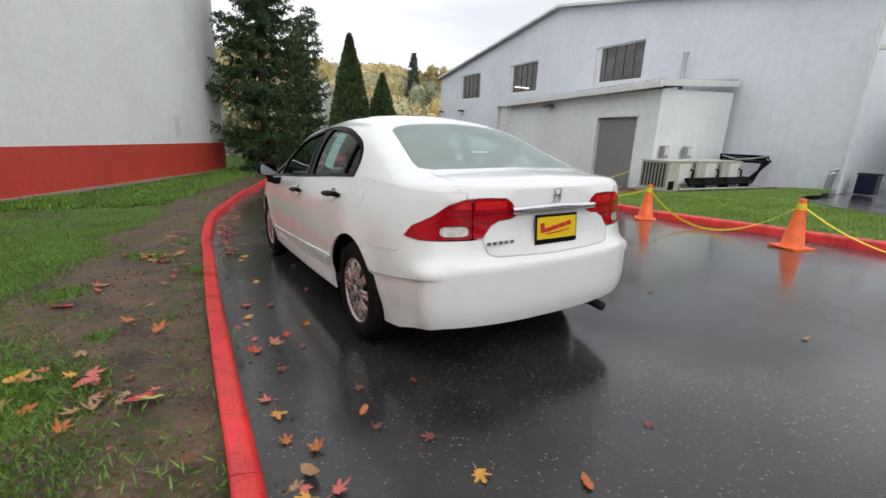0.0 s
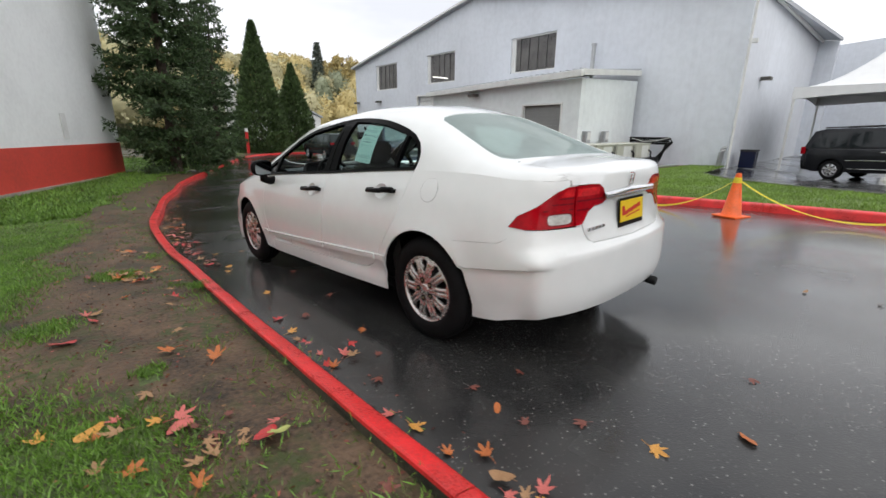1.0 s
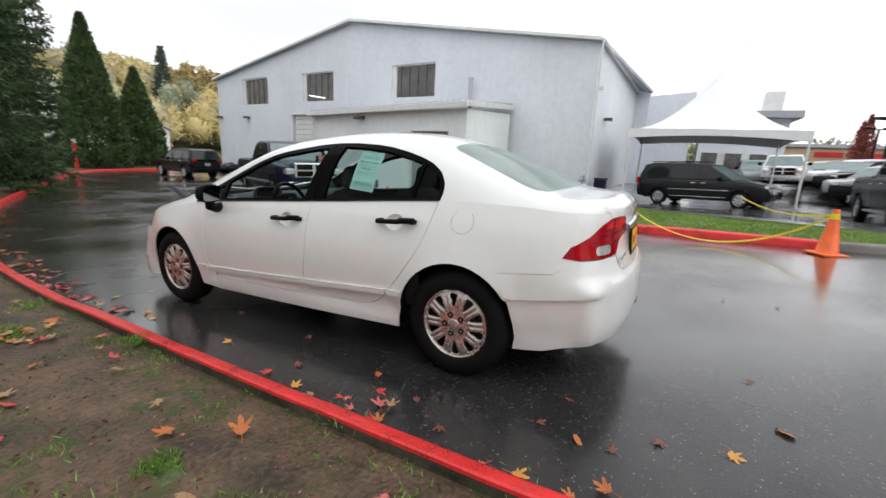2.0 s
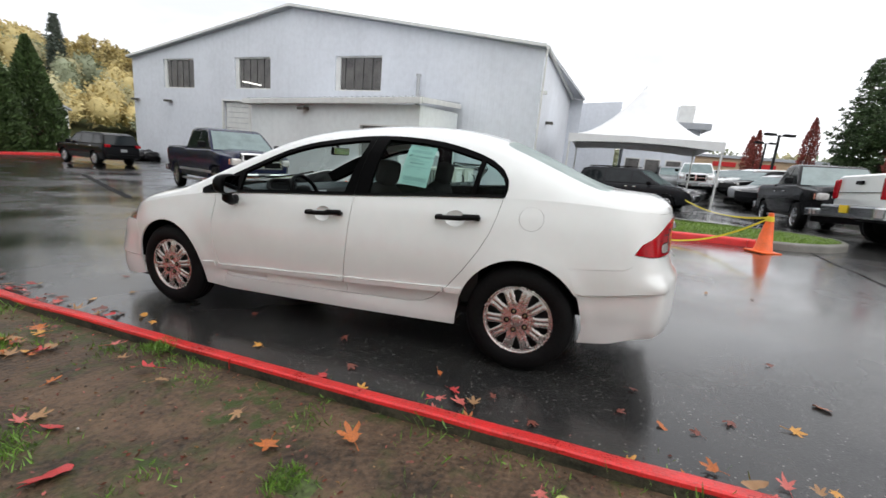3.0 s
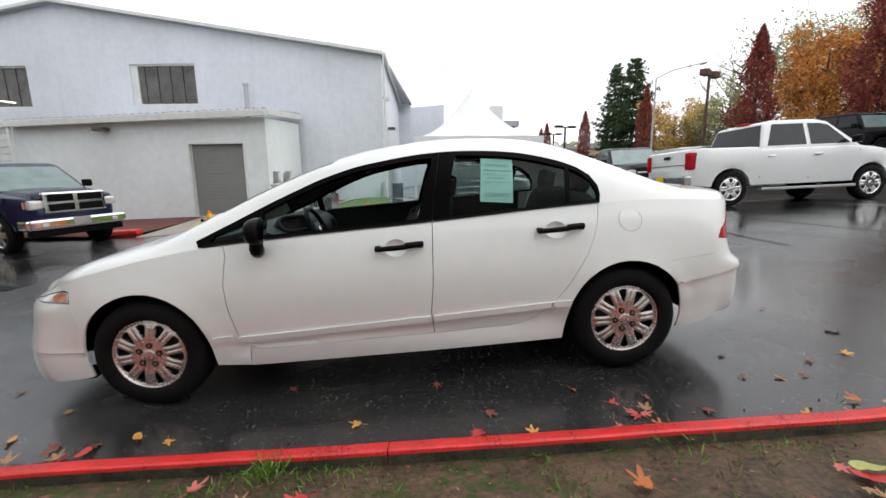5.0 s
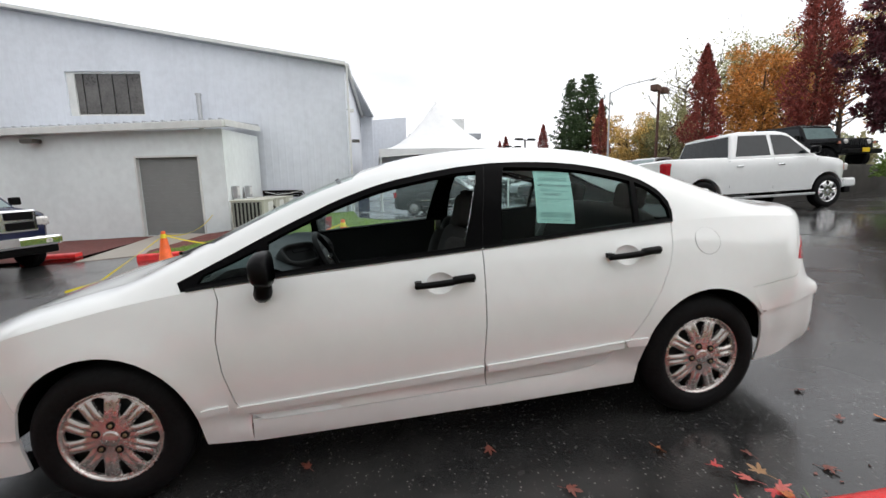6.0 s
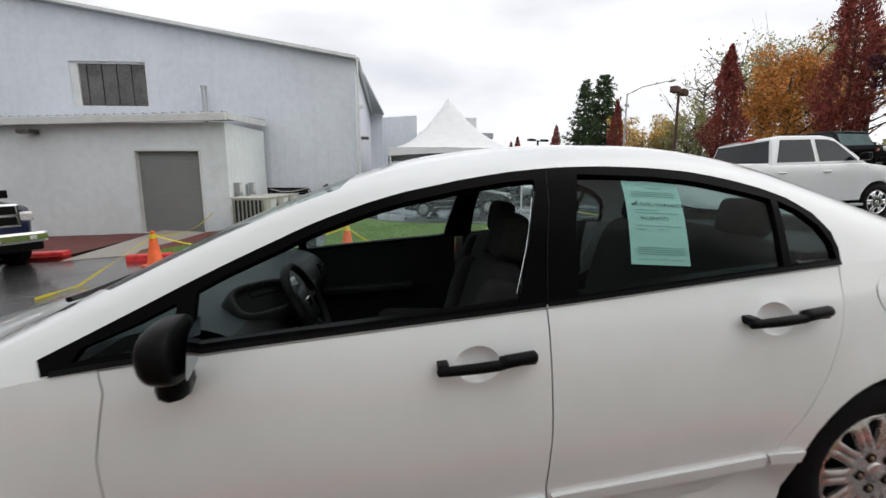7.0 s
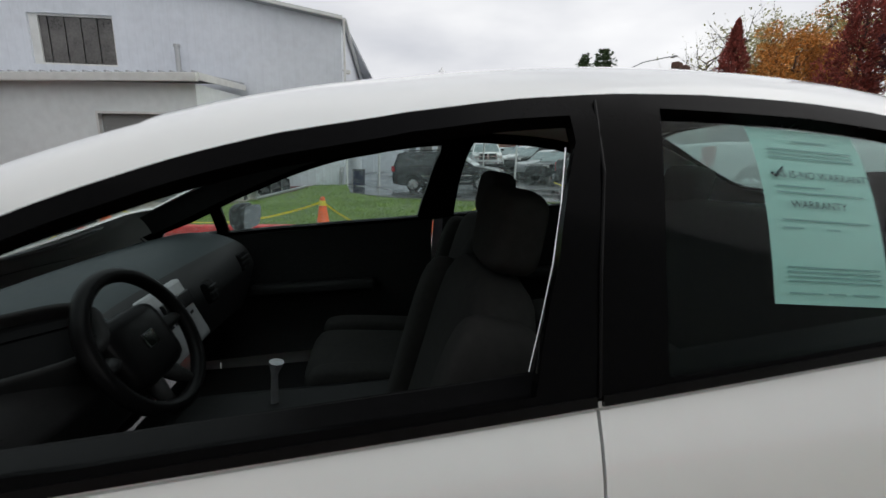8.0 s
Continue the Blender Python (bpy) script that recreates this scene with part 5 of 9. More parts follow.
DLO = [ys(y, z) for y, z in dlo_top] + [(y, SK * S0) for y in np.linspace(-1.222, 1.0, 30)]
win_f = [ys(y, z) for y, z in [(0.66, zb(0.66) + 0.024), (0.66, 1.053), (0.60, 1.082), (0.45, 1.143), (0.285, 1.204), (0.10, 1.252), (-0.065, 1.278), (-0.20, 1.293), (-0.288, 1.297), (-0.284, 1.26), (-0.235, 1.12), (-0.188, zb(-0.19) + 0.024), (0.0, zb(0.0) + 0.024), (0.3, zb(0.3) + 0.024)]]
win_q = [ys(y, z) for y, z in [(0.705, zb(0.705) + 0.03), (0.705, 1.030), (0.80, 0.988), (0.92, 0.945), (0.94, zb(0.94) + 0.025), (0.8, zb(0.8) + 0.028)]]
win_r = [ys(y, z) for y, z in [(-0.360, zb(-0.36) + 0.020), (-0.428, 1.306), (-0.52, 1.300), (-0.667, 1.288), (-0.80, 1.268), (-0.929, 1.236), (-1.052, 1.200), (-1.037, 1.12), (-1.022, zb(-1.01) + 0.020), (-0.7, zb(-0.7) + 0.020)]]
win_c = [ys(y, z) for y, z in [(-1.048, zb(-1.05) + 0.020), (-1.062, 1.12), (-1.076, 1.194), (-1.14, 1.160), (-1.19, 1.112), (-1.213, 1.06), (-1.212, zb(-1.21) + 0.020)]]


def s_dlo(y):
    ax, ay = [p[0] for p in dlo_top][::-1], [p[1] for p in dlo_top][::-1]
    return s_of(y, z=float(np.interp(y, ax, ay)))


def s_pillar(y, wide=0.085):
    return s_of(y, x=abs(up(y, s_dlo(y)).x) - wide)


shield = [(y, SK * s_pillar(y)) for y in (0.29, 0.42, 0.55, 0.68, 0.80, 0.90)] + [(0.965, SK * s_of(0.965, x=0.60)), (1.03, SK * s_of(1.03, x=0.54)), (1.10, SK * s_of(1.10, x=0.44)), (1.16, SK * s_of(1.16, x=0.28)), (1.19, SK * s_of(1.19, x=0.13)), (1.20, SK)] + [(0.225, SK), (0.23, SK * s_of(0.23, x=0.20)), (0.25, SK * s_of(0.25, x=0.40))]
back_w = [(-1.135, SK), (-1.14, SK * s_of(-1.14, x=0.30)), (-1.155, SK * s_of(-1.155, x=0.455)), (-1.20, SK * s_of(-1.20, x=0.495)), (-1.45, SK * s_of(-1.45, x=0.545)), (-1.65, SK * s_of(-1.65, x=0.585)), (-1.72, SK * s_of(-1.72, x=0.585)), (-1.765, SK * s_of(-1.765, x=0.53)), (-1.79, SK * s_of(-1.79, x=0.3)), (-1.80, SK)]
bonnet = [(1.235, SK)] + [(1.225, SK * s_of(1.225, x=0.2)), (1.19, SK * s_of(1.19, x=0.42)), (1.10, SK * s_of(1.10, x=0.60)), (1.08, SK * s_of(1.08, x=0.645)), (1.4, SK * s_of(1.4, x=0.655)), (1.7, SK * s_of(1.7, x=0.60)), (1.9, SK * s_of(1.9, x=0.50)), (2.02, SK * s_of(2.02, x=0.40)), (2.10, SK * s_of(2.10, x=0.2)), (2.12, SK)]
deck = [(-1.835, SK), (-1.83, SK * s_of(-1.83, x=0.35)), (-1.80, SK * s_of(-1.80, x=0.56)), (-1.95, SK * s_of(-1.95, x=0.565)), (-2.04, SK * s_of(-2.04, x=0.555)), (Y_REAR + 0.012, SK * 0.02), (Y_REAR, SK * 0.5), (Y_REAR, SK)]


def grown(poly, k=1.006, mid=None):
    c = mid or (sum(p[0] for p in poly) / len(poly), sum(p[1] for p in poly) / len(poly))
    return [(c[0] + (p[0] - c[0]) * k, min(SK, c[1] + (p[1] - c[1]) * k)) for p in poly]


# the shell between the openings, cut at the centre line by the glass, bonnet and lid
fwd = [(Y_FRONT, 0.0), (Y_FRONT, SK), (2.126, SK)] + [(p[0] + 0.004, p[1] - 0.003) for p in reversed(bonnet[1:-1])] + [(1.232, SK), (1.20, SK)] + [p for p in reversed(shield[6:11])] + [p for p in reversed(shield[:6])] + [shield[-1], shield[-2], (0.235, SK), (-1.135, SK)] + back_w[1:-1] + [(-1.80, SK), (-1.832, SK)] + [(p[0] + 0.0, p[1] - 0.004) for p in deck[1:6]]
fwd += [(y, 0.0) for y in np.linspace(Y_REAR + 0.016, Y_FRONT, 80)[1:-1]]
tail_rows = []
for off in (0.024, 0.034, 0.048, 0.066, 0.090, 0.120, 0.160):
    y = Y_REAR + off
    s1 = s_of(y, x=0.585)
    if s1 > 0.06:
        tail_rows.append([(y, SK * (0.012 + (s1 - 0.012) * k / 8)) for k in range(9)])
centre_panel("roof_panel", fwd, [DLO], up_dom, CAR_WHITE, sedan, step=0.045, rim=0.014, lines=tail_rows)
centre_panel("bonnet", bonnet, [], up_dom, CAR_WHITE, sedan, step=0.05)
bm, grid = bmesh.new(), []
for i in range(31):
    q = 1 - i / 30
    row = []
    for j in range(17):
        x = 0.562 * (1 - j / 16)
        yf = -1.835 + 0.030 * (x / 0.56) ** 2
        y = Y_REAR + (yf - Y_REAR) * q ** 1.8
        s_ = s_of(y, x=x) if j < 16 else 1.0
        row.append(bm.verts.new(up(y, s_)))
    grid.append(row)
for a, b in zip(grid, grid[1:]):
    for j in range(16):
        bm.faces.new((a[j], a[j + 1], b[j + 1], b[j]))
shade(part("boot_top", mirrored(bm), CAR_WHITE, boot), 60)
gutter = [(y, SK * s_of(y, x=0.645)) for y in np.linspace(Y_REAR + 0.05, -1.815, 7)] + [(y, SK * s_of(y, x=0.50)) for y in np.linspace(-1.815, Y_REAR + 0.05, 7)]
both_sides("boot_gutter", gutter, [], up_dom, CAR_WHITE, sedan, "white channel under the boot seam", depth=0.005, rim=0)
trim_ys = np.linspace(0.24, 0.96, 13)
both_sides("pillar_trim", [(y, SK * max(S0, s_dlo(y) - 0.01)) for y in trim_ys] + [(y, SK * s_pillar(y, 0.080)) for y in trim_ys[::-1]], [], up_dom, DASH_DARK, sedan, "dark inner lining of the front pillar", depth=0.020, rim=0)
pane = centre_panel("windscreen", shield, [], up_dom, CAR_GLASS, sedan, "tinted windscreen", step=0.06, rim=0, depth=0.004)
pane.visible_shadow = False
pane = centre_panel("rear_window", back_w, [], up_dom, REAR_GLASS, sedan, "green-tinted rear window with rain drops", step=0.06, rim=0, depth=0.004)
pane.visible_shadow = False
inner_back = [(-1.165, SK), (-1.17, SK * s_of(-1.17, x=0.30)), (-1.185, SK * s_of(-1.185, x=0.43)), (-1.45, SK * s_of(-1.45, x=0.515)), (-1.64, SK * s_of(-1.64, x=0.55)), (-1.70, SK * s_of(-1.70, x=0.54)), (-1.745, SK * s_of(-1.745, x=0.45)), (-1.765, SK * s_of(-1.765, x=0.2)), (-1.77, SK)]
frit = mirrored(skin(back_w + inner_back[::-1], [], up_dom, step=0.06, rim=0, depth=0.0065))
part("window_band", frit, BLACK, sedan, "black edge band of the rear window")
# window surrounds and panes
both_sides("window_surround", DLO, [win_f, win_q, win_r, win_c], up_dom, PILLAR_BLACK, sedan, "satin black window surround and pillar", step=0.05, rim=0.022, depth=-0.002)
for nm, poly in (("front_quarter_pane", win_q), ("rear_door_pane", win_r), ("rear_quarter_pane", win_c)):
    for flip, ob in enumerate(both_sides(nm, grown(poly, 1.02), [], up_dom, SIDE_GLASS, sedan, "tinted side glass", step=0.08, rim=0, depth=0.010)):
        ob.visible_shadow = False
        if flip:
            ob.data.materials[0] = WET_GLASS
bm = skin(grown(win_f, 1.02), [], up_dom, step=0.08, rim=0, depth=0.010)
ob = part("front_door_pane", mirrored(bm, False), WET_GLASS, sedan, "tinted glass with rain drops")
ob.visible_shadow = False
# belt strips, door strips
for nm, y0, y1 in (("belt_strip", -0.262, 0.98), ("belt_strip", -1.22, -0.27)):
    both_sides(nm, [(y, SK * 0.001) for y in np.linspace(y0, y1, 24)] + [(y, SK * s_of(y, z=zb(y) + 0.014)) for y in np.linspace(y1, y0, 24)], [], up_dom, BLACK, sedan, "black rubber belt strip", depth=-0.006, rim=0.010)
for y0, y1, owners in ((-0.222, 0.838, doors_f), (-0.903, -0.242, doors_r)):
    for own, flip in zip(owners, (False, True)):
        poly = sd([(y, strip_line(y) - 0.017) for y in np.linspace(y0, y1, 12)] + [(y, strip_line(y) + 0.017) for y in np.linspace(y1, y0, 12)])
        bm = skin(poly, [], low, depth=-0.012, rim=0.036, step=0.0, edge=0.035)
        if flip:
            mirrored(bm, False)
        shade(part("rubbing_strip", bm, CAR_WHITE, own, "white moulding strip"))
both_sides("sill_strip", sd([(y, 0.446 - (y + 0.9) * 0.042 - 0.017) for y in (-1.012, -0.925)] + [(y, 0.446 - (y + 0.9) * 0.042 + 0.017) for y in (-0.912, -1.024)]), [], low, CAR_WHITE, sedan, depth=-0.009, rim=0.010)
for y0, y1 in ((0.872, 0.975),):
    both_sides("wing_strip", sd([(y, 0.370 - 0.005 - (y - 0.87) * 0.042) for y in np.linspace(y0, y1, 4)] + [(y, 0.400 - (y - 0.87) * 0.042) for y in np.linspace(y1, y0, 4)]), [], low, CAR_WHITE, sedan, depth=-0.009, rim=0.010)

# handles with their hollows
for y0, z0, owners in ((-0.076, 0.837, doors_f), (-0.971, 0.876, doors_r)):
    for own, sgn in zip(owners, (1, -1)):
        bm = bmesh.new()
        pts, rad = [], []
        for k, t in enumerate((0.0, 0.02, 0.06, 0.15, 0.3, 0.45, 0.60, 0.63, 0.65, 0.68, 0.8, 0.93, 0.98, 1.0)):
            y = y0 + 0.133 - 0.266 * t
            p = low(u_side(y), z0 - 0.010 + 0.010 * t + (0.006 if t > 0.63 else 0.0), -0.030 - 0.010 * math.sin(math.pi * t))
            pts.append((p.x * 1.0, p.y, p.z))
            rad.append((0.0165 if t > 0.64 else 0.0128) + 0.002 * math.sin(math.pi * t) - (0.007 if k in (0, 13) else 0))
        add_tube(bm, pts, rad, 10)
        for y in (y0 + 0.115, y0 - 0.115):
            p = low(u_side(y), z0 - 0.004, -0.010)
            add_box(bm, p, (0.05, 0.03, 0.022), None, 0.004)
        if sgn < 0:
            mirrored(bm, False)
        part("door_handle", bm, BLACK, own, "black plastic pull handle", smooth=True)
        v, f = fill(sd(hollow(y0, z0)), (), 0.016)
        cu, cz = u_side(y0 + 0.02), z0 - 0.012
        bm = mesh_of([low(a, b, 0.022 * math.sqrt(max(0.0, 1 - ((a - cu) / 0.062) ** 2 - ((b - cz) / 0.046) ** 2))) for a, b in v], f)
        if sgn < 0:
            mirrored(bm, False)
        part("handle_hollow", bm, CAR_WHITE, own, smooth=True)
# fuel flap
n = 28
ring = [(-1.385 + 0.066 * math.cos(2 * math.pi * k / n), 0.892 + 0.062 * math.sin(2 * math.pi * k / n)) for k in range(n)]
bm = skin(sd(ring), [], low, depth=-0.0012, rim=0.006, edge=0.02, step=0.02)
flap = shade(part("fuel_flap", bm, CAR_WHITE, sedan))
part("flap_seam", tube_bm([low(u_side(-1.385 + 0.0675 * math.cos(a)), 0.892 + 0.0635 * math.sin(a), 0.0002) for a in np.linspace(0, 2 * math.pi, 37)], 0.0009, 5), SEAM_GREY, flap, "thin seam round the flap")
# door mirrors
for sgn in (1, -1):
    arm = bmesh.new()
    p = low(u_side(0.66), 0.90, -0.01)
    add_tube(arm, [(p.x + 0.03, 0.690, 0.868), (p.x - 0.045, 0.672, 0.862), (p.x - 0.095, 0.655, 0.880), (p.x - 0.105, 0.645, 0.945)], [0.034, 0.036, 0.036, 0.030], 10)
    head = bmesh.new()
    made = bmesh.ops.create_uvsphere(head, u_segments=20, v_segments=12, radius=1.0)["verts"]
    for v in made:
        x, y, z = v.co
        q = lambda a, e: math.copysign(abs(a) ** e, a)
        v.co = Vector((q(x, 0.7) * 0.090, (q(y, 0.8) * 0.058 if y > 0 else q(y, 0.35) * 0.027), q(z, 0.72) * 0.067 * (1 + 0.12 * x)))
    bmesh.ops.rotate(head, cent=(0, 0, 0), matrix=Matrix.Rotation(radians(4), 3, "Z"), verts=made)
    bmesh.ops.translate(head, vec=(p.x - 0.118, 0.632, 0.976), verts=made)
    face_ = bmesh.new()
    v2 = [(0.076 * q_[0], -0.030, 0.054 * q_[1]) for q_ in smooth_poly([(-1, -0.6), (-1, 0.6), (-0.6, 1), (0.7, 1), (1, 0.7), (1, -0.7), (0.7, -1), (-0.6, -1)], 3)]
    face_.faces.new([face_.verts.new(w) for w in v2])
    bmesh.ops.rotate(face_, cent=(0, -0.033, 0), matrix=Matrix.Rotation(radians(9), 3, "X"), verts=face_.verts)
    bmesh.ops.rotate(face_, cent=(0, 0, 0), matrix=Matrix.Rotation(radians(13), 3, "Z"), verts=face_.verts)
    bmesh.ops.translate(face_, vec=(p.x - 0.118, 0.622, 0.976), verts=face_.verts)
    if sgn < 0:
        for b_ in (arm, head, face_):
            mirrored(b_, False)
    mir = part("door_mirror", head, BLACK, sedan, "black plastic door mirror", smooth=True)
    part("mirror_arm", arm, BLACK, mir, smooth=True)
    part("mirror_glass", face_, MIRROR, mir, "mirror glass")

# wheels, arch liners, underbody
for x, y, sgn in ((-0.738, -1.35, -1), (-0.738, 1.35, -1), (0.738, -1.35, 1), (0.738, 1.35, 1)):
    wheel(sedan, Matrix.Translation((x, y, 0.312)) @ Matrix.Rotation(sgn * math.pi / 2, 4, "Y") @ Matrix.Rotation(random.uniform(0, 6), 4, "Z"))
    bm = bmesh.new()
    prof = []
    for k in range(19):
        a = radians(4 + 172 * k / 18)
        prof.append((y + 0.366 * math.cos(a), 0.315 + 0.366 * math.sin(a)))
    for a, b in zip(prof, prof[1:]):
        xa, xb, x1 = (math.copysign(-low(u_side(q[0]), q[1], 0.016).x, x) for q in (a, b, a))
        x1 = math.copysign(0.50, x)
        bm.faces.new([bm.verts.new(w) for w in ((xa, a[0], a[1]), (xb, b[0], b[1]), (x1, b[0], b[1]), (x1, a[0], a[1]))])
    bm.faces.new([bm.verts.new((math.copysign(0.50, x), a, b)) for a, b in prof])
    bmesh.ops.remove_doubles(bm, verts=bm.verts, dist=0.0005)
    part("arch_liner", bm, BLACK, sedan, "black wheel arch liner")
bm = bmesh.new()
add_box(bm, (0, 0.0, 0.235), (1.50, 1.90, 0.06), None, 0.02)
add_box(bm, (0, -1.82, 0.36), (1.05, 0.45, 0.12), None, 0.03)
add_box(bm, (0, 1.86, 0.30), (1.10, 0.45, 0.10), None, 0.03)
add_box(bm, (0, -1.35, 0.33), (0.98, 0.74, 0.10), None, 0.02)
add_box(bm, (0, 1.35, 0.33), (0.98, 0.74, 0.10), None, 0.02)
part("underbody", bm, BLACK, sedan, "dark underbody")
bm = bmesh.new()
add_tube(bm, [(0.42, -1.85, 0.262), (0.42, -2.08, 0.258), (0.42, -2.19, 0.245)], 0.028, 12, False)
add_tube(bm, [(0.42, -2.188, 0.245), (0.42, -1.95, 0.259)], 0.024, 12)
part("exhaust_pipe", bm, DASH_DARK, sedan, "dark exhaust tip", smooth=True)
bm = bmesh.new()
for y in (1.72, ):
    add_box(bm, (-0.70, 1.76, 0.19), (0.10, 0.08, 0.05), None, 0.01)
part("splash_guard", bm, BLACK, sedan, "black front splash guard")
# wipers
for x0, x1 in ((-0.55, 0.02), (0.05, 0.56)):
    pts = []
    for k in range(7):
        x = x0 + (x1 - x0) * k / 6
        y = 1.215 - 0.42 * x * x - 0.03 * (k / 6)
        pts.append((x, y, up(y, s_of(y, x=abs(x) + 0.001)).z + 0.018))
    part("wiper", tube_bm(pts, 0.009, 5), BLACK, sedan, "black windscreen wiper")
cowl = [(1.232, SK)] + [(1.222, SK * s_of(1.222, x=0.2)), (1.187, SK * s_of(1.187, x=0.42)), (1.10, SK * s_of(1.10, x=0.595)), (1.02, SK * s_of(1.02, x=0.67)), (0.99, SK * s_of(0.99, x=0.66)), (1.06, SK * s_of(1.06, x=0.56)), (1.15, SK * s_of(1.15, x=0.36)), (1.19, SK * s_of(1.19, x=0.15)), (1.195, SK)]
centre_panel("cowl", cowl, [], up_dom, BLACK, sedan, "black cowl below the windscreen", step=0.05, rim=0, depth=-0.002)

# ---- cabin ----
bm = bmesh.new()
add_box(bm, (0, -0.15, 0.285), (1.42, 2.1, 0.04))
add_box(bm, (0, -1.28, 0.62), (1.36, 0.05, 0.66))
add_box(bm, (0, 1.10, 0.58), (1.36, 0.05, 0.50))
part("cabin_floor", bm, DASH_DARK, sedan, "dark cabin floor and bulkheads")
bm = bmesh.new()
add_box(bm, (0, -1.50, 0.985), (1.20, 0.46, 0.03), None, 0.01)
part("parcel_shelf", bm, DASH_DARK, sedan, "dark rear parcel shelf")
roof_in = skin([(0.20, SK * 0.62), (0.20, SK), (-1.10, SK), (-1.10, SK * 0.62)], [], up_dom, step=0.1, rim=0, depth=0.035)
part("headliner", mirrored(roof_in), material("grey_headliner", (0.12, 0.12, 0.118), 0.9, vary=0.08), sedan, "grey headliner", smooth=True)
for own, flip in [(d, f) for ds in (doors_f, doors_r) for d, f in zip(ds, (False, True))]:
    rear_one = own in doors_r
    y0, y1 = (-1.10, -0.30) if rear_one else (-0.25, 0.86)
    poly = sd([(y0, 0.36), (y1, 0.33)]) + [(u_side(y), z_top(u_side(y)) + 0.012) for y in np.linspace(y1, y0, 10)]
    bm = skin(poly, [], lambda a, b, d: low(a, b, d) + Vector((0.012 * math.exp(-((b - 0.66) / 0.05) ** 2) if True else 0, 0, 0)), depth=0.075, rim=0)
    p = low(u_side((y0 + y1) / 2), 0.66, 0.11)
    add_box(bm, p + Vector((0.01, 0, 0)), (0.07, 0.5 * (y1 - y0), 0.05), None, 0.015)
    if flip:
        mirrored(bm, False)
    part("door_trim", bm, DASH_DARK, own, "dark inner door panel", smooth=True)
    # ledge between skin and trim
    ys_ = np.linspace(y0, y1, 10)
    bm = bmesh.new()
    ra = [bm.verts.new(low(u_side(y), z_top(u_side(y)) - 0.004, 0.006)) for y in ys_]
    rb_ = [bm.verts.new(low(u_side(y), z_top(u_side(y)) + 0.012, 0.078)) for y in ys_]
    for k in range(9):
        bm.faces.new((ra[k], ra[k + 1], rb_[k + 1], rb_[k]))
    if flip:
        mirrored(bm, False)
    part("sill_trim", bm, BLACK, own, smooth=True)


def cushion(bm, size, m, puff=0.35, n=8):
    """A rounded padded block."""
    vs, at = [], {}
    grid = np.linspace(-1, 1, n + 2)
    for ax in range(3):
        for s in (-1, 1):
            quad = {}
            for i, a in enumerate(grid):
                for j, b in enumerate(grid):
                    c = [0, 0, 0]
                    c[ax], c[(ax + 1) % 3], c[(ax + 2) % 3] = s, a, b
                    key = tuple(round(float(q), 4) for q in c)
                    if key not in at:
                        at[key] = bm.verts.new(c)
                        vs.append(at[key])
                    quad[i, j] = at[key]
            for i in range(n + 1):
                for j in range(n + 1):
                    f = (quad[i, j], quad[i + 1, j], quad[i + 1, j + 1], quad[i, j + 1])
                    bm.faces.new(f if s > 0 else f[::-1])
    for v in vs:
        c = v.co
        l4 = (abs(c.x) ** 5 + abs(c.y) ** 5 + abs(c.z) ** 5) ** 0.2
        s = c / l4 if l4 else c
        v.co = Vector((s.x * size[0] / 2, s.y * size[1] / 2, s.z * size[2] / 2 * (1 - puff * 0.15 * (s.x ** 2))))
    bmesh.ops.transform(bm, matrix=m, verts=vs)


def seat(x, y):
    base = empty("seat", Matrix.Translation((x, y, 0.268)))
    base.parent = sedan
    bm = bmesh.new()
    cushion(bm, (0.50, 0.54, 0.17), pose(0, 0.04, 0.16, 6))
    squab = part("seat_base", bm, FABRIC, base, smooth=True)
    for s in (-1, 1):
        bm = bmesh.new()
        cushion(bm, (0.10, 0.50, 0.19), pose(0.225 * s, 0.03, 0.185, 6))
        part("bolster", bm, FABRIC, base, smooth=True)
    bm = bmesh.new()
    cushion(bm, (0.42, 0.14, 0.60), pose(0, -0.310, 0.46, 18))
    rest = part("seat_back", bm, FABRIC, base, smooth=True)
    for s in (-1, 1):
        bm = bmesh.new()
        cushion(bm, (0.10, 0.17, 0.52), pose(0.215 * s, -0.285, 0.46, 18))
        part("bolster", bm, FABRIC, base, smooth=True)
    bm = bmesh.new()
    cushion(bm, (0.235, 0.10, 0.175), pose(0, -0.430, 0.825, 12), 0.9)
    rest = part("headrest", bm, FABRIC, base, smooth=True)
    bm = bmesh.new()
    for s in (-0.06, 0.06):
        part("headrest_post", tube_bm([(s, -0.405, 0.71), (s, -0.43, 0.80)], 0.007, 6), DASH_DARK, base)
    bm = bmesh.new()
    add_box(bm, (0, 0.0, 0.02), (0.40, 0.46, 0.12), None, 0.02)
    part("seat_frame", bm, DASH_DARK, base)


seat(-0.36, 0.15)
seat(0.36, -0.02)
bm = bmesh.new()
cushion(bm, (1.26, 0.50, 0.18), pose(0, -0.86, 0.50, 6))
rear_seat = part("rear_bench", bm, FABRIC, sedan, "dark fabric rear bench", smooth=True)
bm = bmesh.new()
cushion(bm, (1.26, 0.15, 0.58), pose(0, -1.16, 0.78, 20))
part("bench_back", bm, FABRIC, rear_seat, smooth=True)
for x in (-0.36, 0.36):
    bm = bmesh.new()
    cushion(bm, (0.21, 0.10, 0.15), pose(x, -1.25, 1.105, 14))
    part("headrest", bm, FABRIC, rear_seat, smooth=True)

